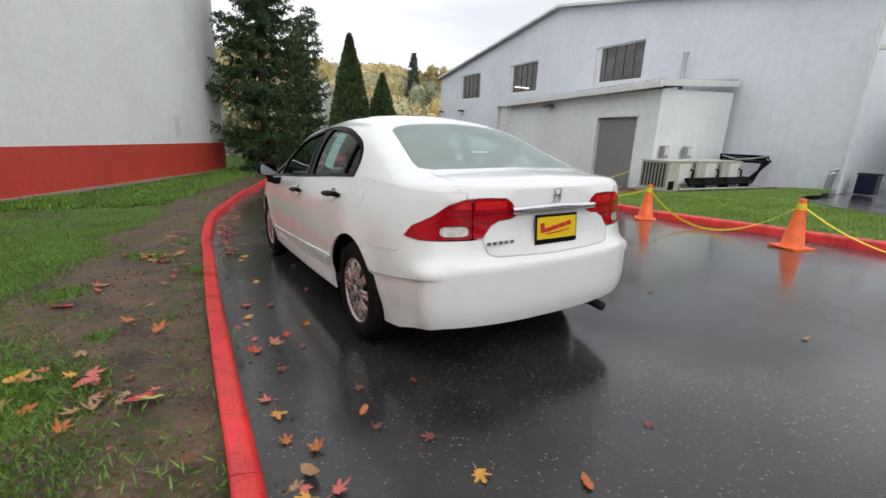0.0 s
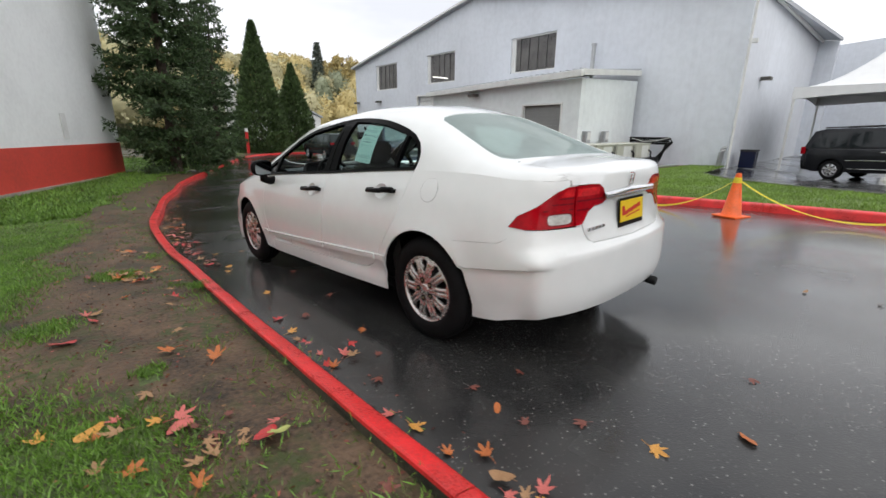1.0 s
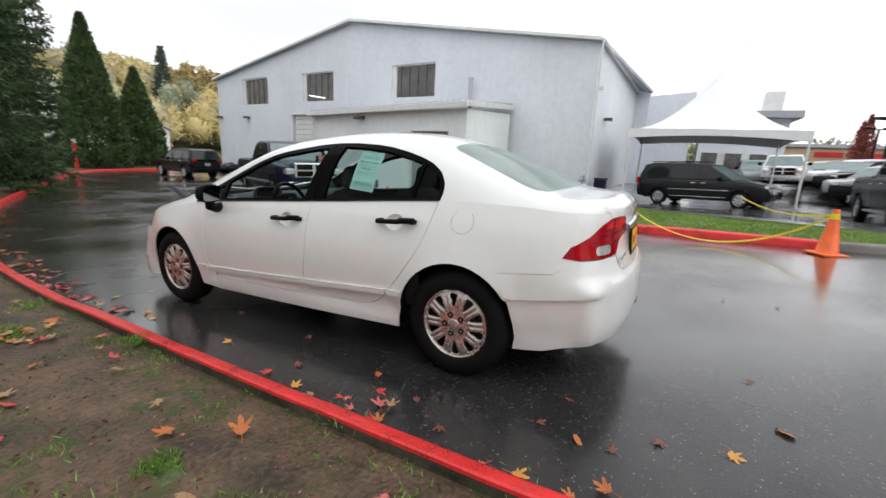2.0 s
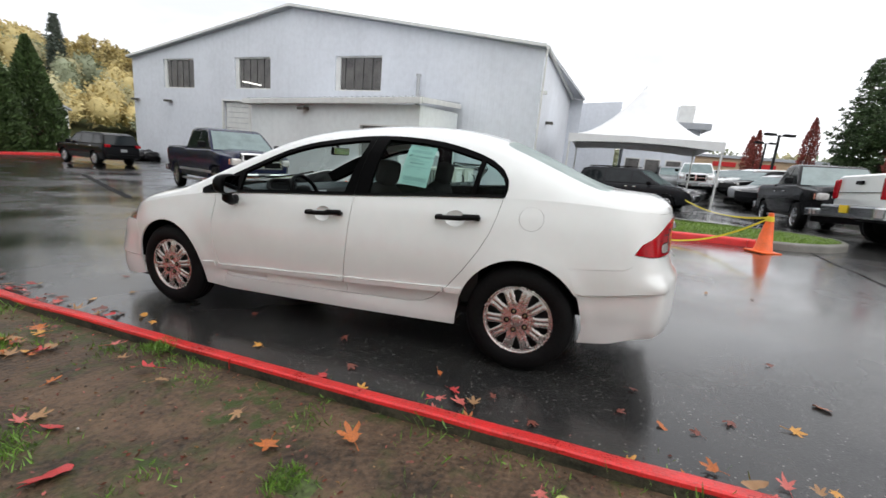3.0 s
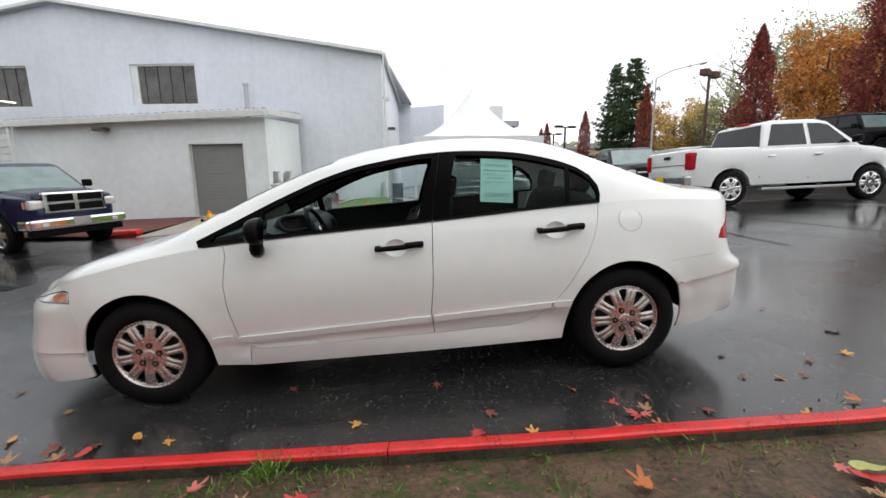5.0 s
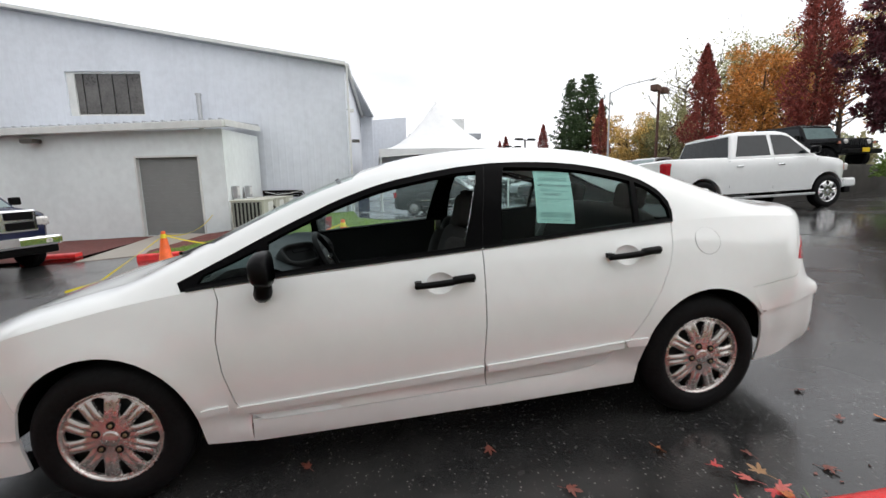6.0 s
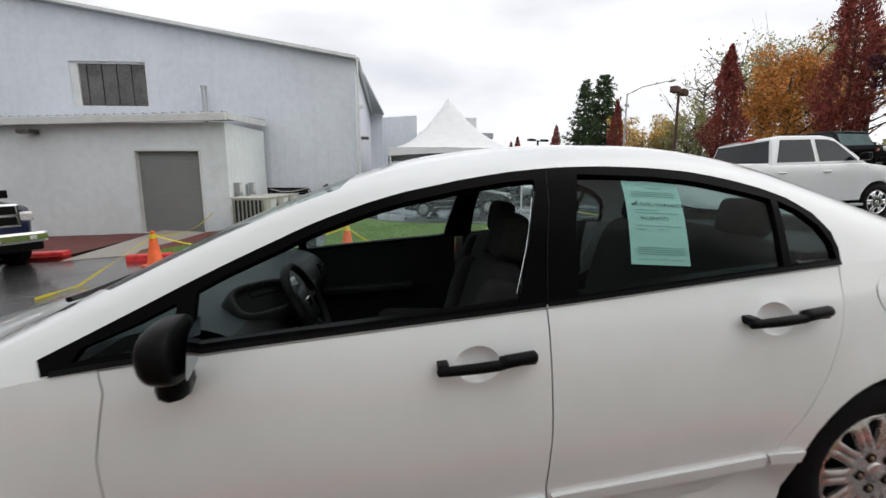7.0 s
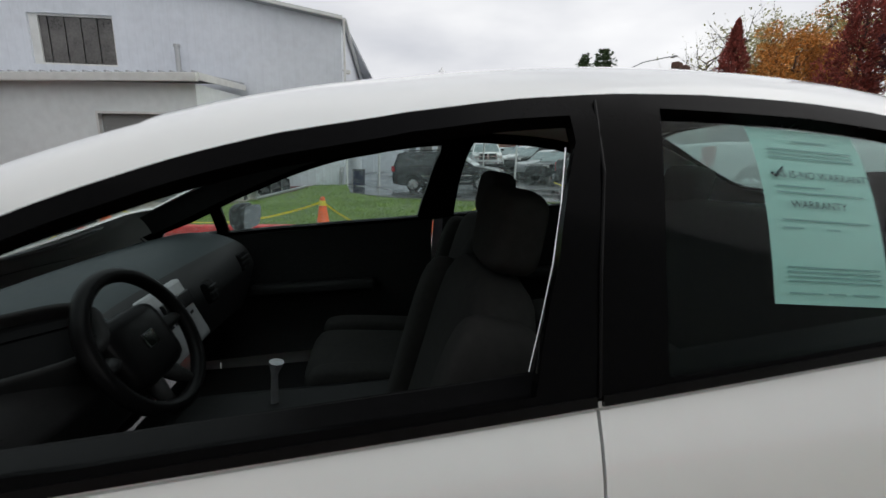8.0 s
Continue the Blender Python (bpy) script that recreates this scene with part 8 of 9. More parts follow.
broadleaf("maple", "olive and yellow broad tree behind the street", (30.0, -33.0, 1.4), 11.5, 3.8, 37, OLIVE_LEAF, 9000, 0.16)
broadleaf("bare_tree", "nearly bare tall grey tree", (33.5, -30.5, 1.4), 12.5, 3.4, 38, OLIVE_LEAF, 700, 0.22)
broadleaf("bare_tree", "nearly bare tall grey tree", (38.5, -31.5, 1.4), 12.0, 3.2, 39, OLIVE_LEAF, 500, 0.22)
column("columnar_tree", "small russet columnar tree at the lot edge", (35.5, -20.6, 1.0), 7.4, 0.75, 40, RED_LEAF, 6000, 0.15, 0.1, lump=0.4)
column("columnar_tree", "small russet columnar tree at the lot edge", (46.0, -19.2, 0.9), 6.6, 0.75, 41, RED_LEAF, 5000, 0.16, 0.1, lump=0.4)
column("columnar_tree", "small russet columnar tree at the lot edge", (58.0, -18.4, 0.8), 6.6, 0.8, 42, RED_LEAF, 4000, 0.18, 0.1, lump=0.4)
column("columnar_tree", "small russet columnar tree at the lot edge", (70.0, -21.0, 0.8), 7.0, 0.9, 43, RED_LEAF, 3000, 0.22, 0.1, lump=0.4)
bough_spruce("spruce", "big dark blue-green spruce with spreading boughs beyond the lot", (44.5, -23.9, 1.0), 12.0, 4.2, 44, power=0.80, whorl=0.62, blade=0.26, gap=0.16, full_=4.0)
bough_spruce("spruce", "dark spruce with a thin ragged top beyond the lot", (48.0, -23.4, 1.0), 12.4, 2.7, 45, power=0.85, whorl=0.62, blade=0.26, gap=0.18, full_=4.0)
for k, (x, y, h, r, mt) in enumerate(((30, -40, 13, 4.5, ORANGE_LEAF), (20, -38, 12, 4.2, OLIVE_LEAF), (11, -36, 12, 4.5, DARK_RED_LEAF), (40, -42, 14, 5, OLIVE_LEAF), (5, -32, 10, 4, OLIVE_LEAF))):
    broadleaf("maple", "broad autumn tree in the belt behind the street", (x, y, 1.5), h, r, 50 + k, mt, 9000, 0.20)

# wooded hill far behind the white sheds
rng = np.random.default_rng(7)
tips_y, tips_o, tips_g = [], [], []
hearts = {"y": bmesh.new(), "o": bmesh.new(), "g": bmesh.new()}


def heart(bm, at, size, ph):
    """A lumpy solid heart inside a far crown."""
    for v in bmesh.ops.create_icosphere(bm, subdivisions=2, radius=1.0)["verts"]:
        c = v.co.copy()
        k = 0.80 + 0.24 * math.sin(4 * c.x + ph[0]) * math.sin(4 * c.y + ph[1]) * math.sin(5 * c.z + ph[2])
        v.co = Vector((at[0] + c.x * size[0] * k, at[1] + c.y * size[1] * k, at[2] + c.z * size[2] * k))


hill_v, hill_f = [], []
for j in range(13):
    for i in range(25):
        x, y = -40 + i * 7.5, 62 + j * 9
        h = 13 * math.exp(-((y - 120) / 45) ** 2) + 2 * noise.noise((x * 0.03, y * 0.03, 3))
        hill_v.append((x, y, gz(y) - 0.1 + max(0.0, h) * min(1.0, j / 4)))
for j in range(12):
    for i in range(24):
        a = j * 25 + i
        hill_f.append((a, a + 1, a + 26, a + 25))
tagged(link_mesh("hill", mesh_of(hill_v, hill_f), material("hill_grass", (0.09, 0.10, 0.035), 0.9, vary=0.4, scale=0.3, fine=2.0), True), "low wooded hill behind the lot", "hill", kind="structure")
for k in range(400):
    x, y = rng.uniform(-10, 90), rng.uniform(66, 125)
    hz = 13 * math.exp(-((y - 120) / 45) ** 2) * min(1.0, (y - 62) / 36)
    h, r = rng.uniform(4.5, 9.0), rng.uniform(2.2, 3.8)
    pick = rng.uniform()
    bag = tips_y if pick < 0.45 else tips_o if pick < 0.75 else tips_g
    core = hearts["y" if pick < 0.45 else "o" if pick < 0.75 else "g"]
    v = rng.normal(size=(680, 3))
    v /= np.linalg.norm(v, axis=1)[:, None]
    ph = rng.uniform(0, 6.283, 3)
    lump = 0.82 + 0.22 * np.sin(4 * v[:, 0] + ph[0]) * np.sin(4 * v[:, 1] + ph[1]) * np.sin(5 * v[:, 2] + ph[2])
    heart(core, (x, y, gz(y) + hz + h * 0.55), (0.86 * r, 0.86 * r, 0.42 * h), ph)
    p = np.array([x, y, gz(y) + hz + h * 0.55]) + v * np.array([r, r, h * 0.48]) * (rng.uniform(0.55, 1.0, 680) * lump)[:, None]
    bag += list(zip(p, v + rng.normal(size=(680, 3)) * 0.6))
# far haze is put into these leaf colours, paler and greyer than near leaves
HAZE_GOLD = material("haze_paled_golden_leaves", (0.52, 0.43, 0.20), 0.9, vary=0.14, scale=0.25, fine=2.0, random_hue=0.16, island=True)
HAZE_OLIVE = material("haze_paled_olive_leaves", (0.41, 0.38, 0.22), 0.9, vary=0.14, scale=0.25, fine=2.0, random_hue=0.16, island=True)
HAZE_DARK = material("haze_paled_spruce_needles", (0.11, 0.135, 0.11), 0.9, vary=0.2, random_hue=0.2, island=True)
HAZE_GREEN = material("haze_paled_green_leaves", (0.27, 0.30, 0.20), 0.9, vary=0.14, scale=0.25, fine=2.0, random_hue=0.16, island=True)
wood = tagged(empty("far_wood"), "distant mixed wood in yellow and olive autumn leaf, colours paled for haze", "woods", kind="stuff")
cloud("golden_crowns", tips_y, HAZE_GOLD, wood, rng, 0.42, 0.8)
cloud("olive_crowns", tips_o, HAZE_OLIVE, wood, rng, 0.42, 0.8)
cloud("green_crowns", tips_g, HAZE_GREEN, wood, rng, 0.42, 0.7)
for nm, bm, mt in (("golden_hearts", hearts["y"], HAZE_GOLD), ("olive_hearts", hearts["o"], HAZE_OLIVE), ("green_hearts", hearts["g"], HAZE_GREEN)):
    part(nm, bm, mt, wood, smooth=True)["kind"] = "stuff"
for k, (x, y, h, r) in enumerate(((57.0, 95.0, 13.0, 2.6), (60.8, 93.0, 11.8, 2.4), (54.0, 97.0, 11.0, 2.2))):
    broadleaf("poplar", "tall golden poplar on the far hill, colour paled for haze", (x, y, 7.0), h, r, 70 + k, HAZE_GOLD, 7000, 0.5, bare=0.08)
spruce("spruce", "lone dark spruce standing above the far wood, colour paled for haze", (50.5, 95.0, 8.0), 12.2, 2.4, 75, HAZE_DARK, dense_=0.5, blade=0.6, power=0.8, gap=0.2)
spruce("spruce", "dark spruce on the far hill, colour paled for haze", (64.5, 97.0, 8.0), 9.5, 2.4, 76, HAZE_DARK, dense_=0.5, blade=0.6, power=0.8, gap=0.1)
# belt that closes the horizon round the lot
tips_a, tips_b = [], []
for k in range(330):
    ang = rng.uniform(-2.6, 0.55)
    dist = rng.uniform(95, 150)
    x, y = dist * math.cos(ang), dist * math.sin(ang)
    h, r = rng.uniform(4, 8.5), rng.uniform(3, 5)
    bag = tips_a if rng.uniform() < 0.5 else tips_b
    v = rng.normal(size=(430, 3))
    v /= np.linalg.norm(v, axis=1)[:, None]
    ph = rng.uniform(0, 6.283, 3)
    lump = 0.85 + 0.22 * np.sin(4 * v[:, 0] + ph[0]) * np.sin(4 * v[:, 1] + ph[1]) * np.sin(5 * v[:, 2] + ph[2])
    p = np.array([x, y, gz(y) + h * 0.45]) + v * np.array([r, r, h * 0.5]) * (rng.uniform(0.5, 1.0, 430) * lump)[:, None]
    bag += list(zip(p, v + rng.normal(size=(430, 3)) * 0.6))
# unseen dark trees, added only to darken what the sedan's side glass reflects
tips_c, dark_hearts = [], bmesh.new()
for k in range(120):
    ang = rng.uniform(-3.5, -1.95)
    dist = rng.uniform(48, 80)
    x, y = dist * math.cos(ang), dist * math.sin(ang)
    h, r = rng.uniform(9, 15), rng.uniform(2.6, 4.2)
    v = rng.normal(size=(420, 3))
    v /= np.linalg.norm(v, axis=1)[:, None]
    taper_ = (1 - 0.42 * (v[:, 2] + 1))[:, None]
    p = np.array([x, y, gz(y) + h * 0.46]) + v * np.hstack([r * taper_, r * taper_, np.full((420, 1), h * 0.52)]) * rng.uniform(0.7, 1.05, 420)[:, None]
    tips_c += list(zip(p, v + np.array([0, 0, -0.4]) + rng.normal(size=(420, 3)) * 0.5))
    heart(dark_hearts, (x, y, gz(y) + h * 0.38), (0.8 * r, 0.8 * r, 0.40 * h), rng.uniform(0, 6.283, 3))
screen_ = tagged(empty("evergreen_belt"), "unseen dark belt of evergreens added to darken reflections in the car", "woods", kind="stuff")
cloud("needle_crowns", tips_c, NEEDLE, screen_, rng, 0.9, 0.6)
part("crown_hearts", dark_hearts, NEEDLE, screen_, smooth=True)["kind"] = "stuff"
belt = tagged(empty("far_tree_belt"), "distant belt of olive and brown trees, colours paled for haze", "woods", kind="stuff")
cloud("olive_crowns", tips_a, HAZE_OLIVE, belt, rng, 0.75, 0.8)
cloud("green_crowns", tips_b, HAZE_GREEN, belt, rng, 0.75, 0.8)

# ---- tent over the minivan ----
tent = tagged(empty("tent"), "white peaked canopy tent on four poles", "tent")
TC, TH = Vector((21.7, -3.2)), 3.25
verts, faces, n = [], [], 28
for j in range(n + 1):
    for i in range(n + 1):
        a, b = -1 + 2 * i / n, -1 + 2 * j / n
        d = max(abs(a), abs(b))
        d = 0.75 * d + 0.25 * math.hypot(a, b) / math.sqrt(2) ** (1 if False else 1)
        d = min(1.0, d)
        z = 2.86 + 2.86 * (1 - d) ** 1.85 + 0.10 * (abs(a * b)) * 0 + 0.02 * noise.noise((a * 3, b * 3, 1))
        verts.append((TC.x + a * TH, TC.y + b * TH, z))
for j in range(n):
    for i in range(n):
        k = j * (n + 1) + i
        faces.append((k, k + 1, k + n + 2, k + n + 1))
part("canopy", mesh_of(verts, faces), TENT_CLOTH, tent, smooth=True)
for k, (ax, s) in enumerate((("x", -1), ("x", 1), ("y", -1), ("y", 1))):
    bm = bmesh.new()
    top_, bot = [], []
    for i in range(25):
        a = -1 + 2 * i / 24
        x, y = (TC.x + a * TH, TC.y + s * TH) if ax == "y" else (TC.x + s * TH, TC.y + a * TH)
        sag = 0.42 - 0.16 * (1 - a * a)
        top_.append(bm.verts.new((x, y, 2.88)))
        bot.append(bm.verts.new((x, y, 2.88 - sag)))
    for i in range(24):
        bm.faces.new((top_[i], top_[i + 1], bot[i + 1], bot[i]))
    part("valance", bm, TENT_CLOTH, tent, smooth=True)
for sx in (-1, 1):
    for sy in (-1, 1):
        x, y = TC.x + sx * (TH - 0.06), TC.y + sy * (TH - 0.06)
        leg = part("leg", tube_bm([(x, y, ground_at(x, y)), (x, y, 2.86)], 0.045, 8), TRIM_WHITE, tent)
        part("foot_plate", box_bm((x, y, ground_at(x, y) + 0.015), (0.22, 0.22, 0.03), None, 0.005), STEEL, leg)

# low building behind the tent
bm = slab([(-2.8, -1), (6.0, -1), (6.0, 6.6), (-2.8, 5.9)], [], lambda u, z, d: Vector((34.0 + d, 1.0 - u + 2.6, z)), 8.0)
tagged(link_mesh("wall_far_grey", bm, GREY_METAL), "grey metal wall of the joined lower building", "wall", kind="structure")
bm = box_bm((38.0, -5.55, 1.9), (8.0, 5.1, 5.8), None, 0.03)
office = tagged(empty("office_building"), "low pale grey office building with dark windows", "building")
part("wall", bm, GREY_METAL_SIDE, office)
part("roof", box_bm((37.8, -5.6, 4.98), (9.4, 6.0, 0.46), None, 0.04), ROOF_METAL, office)
part("roof_unit", box_bm((37.0, -7.3, 6.0), (1.4, 1.1, 1.7), None, 0.05), TRIM_WHITE, office)
for k in range(3):
    win = part("window", box_bm((33.98, -3.8 - 1.45 * k, 1.85), (0.10, 1.15, 1.25), None, 0.01), TRIM_WHITE, office)
    part("pane", box_bm((33.91, -3.8 - 1.45 * k, 1.85), (0.03, 0.98, 1.08)), DARK_PANE, win)
store = tagged(empty("store_building"), "long tan store with an orange-red sign across the street", "building")
part("wall", box_bm((92, -30, 2.6), (10, 34, 5.6), None, 0.03), material("tan_render", (0.52, 0.38, 0.25), 0.8, vary=0.1, scale=0.4), store)
part("roof", box_bm((92, -30, 5.6), (11, 35, 0.5), None, 0.03), ROOF_METAL, store)
for k in range(3):
    part("sign_bar", box_bm((86.9, -22 - 6 * k, 4.3), (0.2, 3.6, 0.8), None, 0.03), INK_RED, store)

# sheds far up the drive
shed = tagged(empty("shed"), "white far shed with a low gable roof", "shed")
bm = slab([(-5, -1.5), (5, -1.5), (5, 2.6), (0, 4.2), (-5, 2.6)], [], lambda u, z, d: Vector((23.5 + u * 0.9, 52.0 + d + u * 0.3, z)), 9.0)
part("wall", bm, TRIM_WHITE, shed)
bm = slab([(-5.3, 2.55), (0, 4.25), (5.3, 2.55), (5.3, 2.75), (0, 4.45), (-5.3, 2.75)], [], lambda u, z, d: Vector((23.5 + u * 0.9, 51.7 + d + u * 0.3, z)), 9.6)
part("roof", bm, ROOF_METAL, shed)
part("door", box_bm((25.0, 52.2, 0.4), (2.6, 0.2, 2.6), pose(0, 0, 0)), DARK_PANE, shed)
post = tagged(empty("sign_panel"), "tall white sign panel on a grey pole behind the spruces", "sign")
part("panel", box_bm((10.12, 34.6, 2.6), (0.9, 0.25, 5.4), None, 0.03), TRIM_WHITE, post)
part("pole", tube_bm([(10.77, 34.5, -1.2), (10.77, 34.5, 5.0)], 0.09, 8), STEEL, post)
post = tagged(empty("warning_post"), "short red and white post at the kerb bend", "post")
part("shaft", tube_bm([(10.0, 31.6, -0.9), (10.0, 31.6, 0.9)], 0.11, 10), INK_RED, post)
part("cap_band", tube_bm([(10.0, 31.6, 0.9), (10.0, 31.6, 1.15)], 0.115, 10), TRIM_WHITE, post)

# raised lot with its retaining wall
lot = [(8.35, -12.7), (9.7, -16.5), (12.5, -24), (12.5, -60), (90, -60), (90, -24), (40, -18.5), (20, -14.2), (13.5, -12.6)]
v, f = fill(dense(lot, 2.5), (), 3.0)
bm = mesh_of([(a, b, RAISED) for a, b in v], f)
tagged(link_mesh("raised_lot", bm, ASPHALT, True), "raised wet asphalt lot behind a dark retaining wall", "lot", kind="structure")
bm = bmesh.new()
for a, b in zip(lot, lot[1:] + lot[:1]):
    if min(a[1], b[1]) < -40:
        continue
    p, q = Vector((a[0], a[1], 0)), Vector((b[0], b[1], 0))
    mid, dif = (p + q) / 2, q - p
    add_box(bm, (0, 0, 0), (dif.length + 0.1, 0.22, 2.0), Matrix.Translation((mid.x, mid.y, RAISED - 0.94)) @ Matrix.Rotation(math.atan2(dif.y, dif.x), 4, "Z"), 0.02)
tagged(link_mesh("retaining_wall", bm, material("dark_block_wall", (0.055, 0.050, 0.045), 0.8, vary=0.3, scale=3.0, bump=0.6, bump_scale=12.0)), "dark stained block retaining wall", "wall", kind="structure")
rng = np.random.default_rng(61)
for k, (x, y) in enumerate(((8.6, -17.0), (9.6, -19.0), (7.9, -15.3))):
    tips = []
    for q in range(2600):
        vv = rng.normal(size=3)
        vv /= np.linalg.norm(vv)
        if vv[2] < -0.3:
            continue
        tips.append((vv * np.array([0.75, 0.75, 0.62]) * rng.uniform(0.6, 1.0) * (1 + 0.3 * noise.noise((vv[0] * 2 + k, vv[1] * 2, vv[2] * 2))), vv + rng.normal(size=3) * 0.5))
    bush = tagged(empty("bush", Matrix.Translation((x, y, 0.95 + 0.2 * k))), "rounded yellow-green shrub above the wall", "bush")
    cloud("leaves", tips, material("shrub_leaves", (0.14, 0.22, 0.04), 0.6, vary=0.3, random_hue=0.4, island=True), bush, rng, 0.09, 0.6)
    part("stem", tube_bm([(0, 0, -0.9), (0, 0, 0.2)], 0.03, 6), BARK, bush)

# street and lot lamps
def lamp_post(label, x, y, base, top, heads, mat_, arm=0.55, size=(0.62, 0.40, 0.28)):
    t = tagged(empty("street_lamp", Matrix.Translation((x, y, 0))), label, "street lamp")
    part("pole", tube_bm([(0, 0, base), (0, 0, (base + top) / 2), (0, 0, top)], [0.13, 0.11, 0.09], 10), mat_, t)
    for a in heads:
        d = Vector((math.cos(a), math.sin(a), 0))
        part("arm", tube_bm([(0, 0, top - 0.1), tuple(d * arm + Vector((0, 0, top - 0.05)))], 0.035, 6), mat_, t)
        part("lamp_head", box_bm((0, 0, 0), size, Matrix.Translation(d * (arm + size[0] * 0.45) + Vector((0, 0, top))) @ Matrix.Rotation(a, 4, "Z"), 0.02), mat_, t)
    return t


lamp_post("brown twin-headed lot lamp post", 28.8, -21.7, 1.0, 8.0, (2.2, 5.3), WOOD_POST, 0.35, (0.9, 0.5, 0.42))
lamp_post("dark twin-headed lot lamp post", 39.5, -14.7, 0.5, 5.3, (1.9, 5.0), DASH_DARK, 0.4, (0.8, 0.4, 0.2))
lamp_post("dark twin-headed lot lamp post", 52.0, -17.5, 0.5, 5.6, (1.9, 5.0), DASH_DARK, 0.4, (0.8, 0.4, 0.2))
t = tagged(empty("street_lamp"), "grey street lamp with a long curved arm", "street lamp")
part("pole", tube_bm([(33.0, -20.0, 1.0), (33.0, -20.0, 8.6)], [0.10, 0.06], 8), STEEL, t)
part("arm", tube_bm([(33.0, -20.0, 8.5), (32.3, -20.9, 9.0), (30.9, -22.2, 9.2)], 0.04, 6), STEEL, t)
part("lamp_head", box_bm((30.7, -22.4, 9.18), (0.55, 0.3, 0.12), None, 0.03), STEEL, t)


def wall_lamp(at, out, label="dark wall pack lamp with a hood"):
    m = Matrix.Translation(at) @ Vector((out.x, out.y, 0)).to_track_quat("Y", "Z").to_matrix().to_4x4()
    t = tagged(empty("wall_lamp", m), label, "wall lamp")
    bm = bmesh.new()
    add_box(bm, (0, 0.20, 0), (0.42, 0.34, 0.13), None, 0.03)
    part("housing", bm, material("bronze_lamp", (0.07, 0.065, 0.055), 0.5, vary=0.2), t)
    part("lens", box_bm((0, 0.22, -0.07), (0.32, 0.22, 0.03), None, 0.01), LAMP_CLEAR, t)
    part("bracket", box_bm((0, 0.03, 0), (0.16, 0.08, 0.16), None, 0.01), STEEL, t)


wall_lamp(on_annex(6.05, 2.76, 0.0), AOUT)
wall_lamp(on_building(24.8, 3.28, 0.0), BOUT)
wall_lamp(Vector((19.6, 1.36, 3.35)), Vector((0, -1, 0)), "dark wall lamp on the side wall")
wall_lamp(on_building(28.3, 3.3, 0.0), BOUT, "small dark wall lamp near the corner")
t = tagged(empty("wall_camera"), "small white camera on the corner of the wall", "camera")
part("body", box_bm((16.70, 1.20, 4.35), (0.16, 0.26, 0.14), None, 0.02), TRIM_WHITE, t)
part("bracket", tube_bm([(16.78, 1.38, 4.42), (16.72, 1.22, 4.40)], 0.02, 6), STEEL, t)
t = tagged(empty("roof_vent"), "grey flue pipe standing before the wall", "vent pipe")
part("pipe", tube_bm([on_building(5.9, 3.4, -0.35), on_building(5.9, 4.95, -0.35)], 0.09, 10), STEEL, t)
part("cap", tube_bm([on_building(5.9, 4.93, -0.35), on_building(5.9, 5.02, -0.35)], 0.12, 10), STEEL, t)

# air conditioners beside the annex
def ac_unit(x, y, turn):
    z = gz(y) + 0.12
    t = tagged(empty("air_conditioner", pose(x, y, z, 0, 0, turn)), "beige outdoor air conditioner with a louvred end", "air conditioner", group="air conditioners by the annex")
    part("base", box_bm((0, 0, -0.03), (1.34, 1.06, 0.16), None, 0.01), CONCRETE, t)
    body_ = part("body", box_bm((0.02, 0, 0.46), (1.22, 0.94, 0.84), None, 0.02), BEIGE, t)
    part("lid", box_bm((0.02, 0, 0.895), (1.27, 0.99, 0.04), None, 0.012), BEIGE, body_)
    part("coil", box_bm((-0.592, 0.02, 0.48), (0.012, 0.82, 0.72)), DASH_DARK, body_, "dark coil behind the louvres")
    for k in range(8):
        part("louvre", box_bm((-0.606, -0.36 + 0.108 * k, 0.48), (0.035, 0.045, 0.74), None, 0.006), LOUVRE, body_)
    part("access_panel", box_bm((0.18, -0.474, 0.52), (0.60, 0.012, 0.62), None, 0.005), TRIM_WHITE, body_)
    part("valve_recess", box_bm((-0.42, -0.472, 0.18), (0.30, 0.012, 0.26), None, 0.004), BLACK, body_, "dark recess with the valves")
    part("refrigerant_pipe", tube_bm([(0.50, -0.47, 0.66), (0.52, -0.56, 0.60), (0.52, -0.58, 0.26), (0.42, -0.60, 0.16)], 0.032, 8), BLACK, t)
    return t


for k in range(3):
    ac_unit(11.35 + 1.46 * k, 4.05 - 0.03 * k, 0)
t = tagged(empty("meter_box"), "grey meter boxes on the annex wall above the units", "meter")
for x in (12.35, 13.75):
    part("box", box_bm((x, 4.82, 1.05), (0.30, 0.16, 0.40), None, 0.01), STEEL, t)
    part("cover", box_bm((x + 0.02, 4.735, 1.08), (0.22, 0.02, 0.26), None, 0.008), TRIM_WHITE, t)
    part("conduit", tube_bm([(x - 0.2, 4.86, 1.25), (x - 0.2, 4.86, -0.1)], 0.025, 6), STEEL, t)
t = tagged(empty("pipe_run"), "bundle of black insulated pipes from the units up the wall", "pipes")
for k in range(3):
    o = 0.10 * k
    part("pipe", tube_bm([(11.4, 3.42 - 0.05 * k, 0.30 - 0.07 * k), (14.9, 3.36 - 0.05 * k, 0.28 - 0.07 * k), (16.2, 3.75 - 0.06 * k, 0.18 - 0.06 * k), (16.5, 3.30 + o, 0.86 - 0.3 * o), (16.5, 3.40 + 0.3 * o, 0.99 - o), (16.52, 5.02, 0.99 - o)], 0.048, 8), BLACK, t)
part("cable", tube_bm([(16.42, 4.9, 0.98), (16.40, 4.4, 0.86), (16.40, 3.9, 0.90), (16.42, 3.4, 1.02)], 0.016, 6), TRIM_WHITE, t)
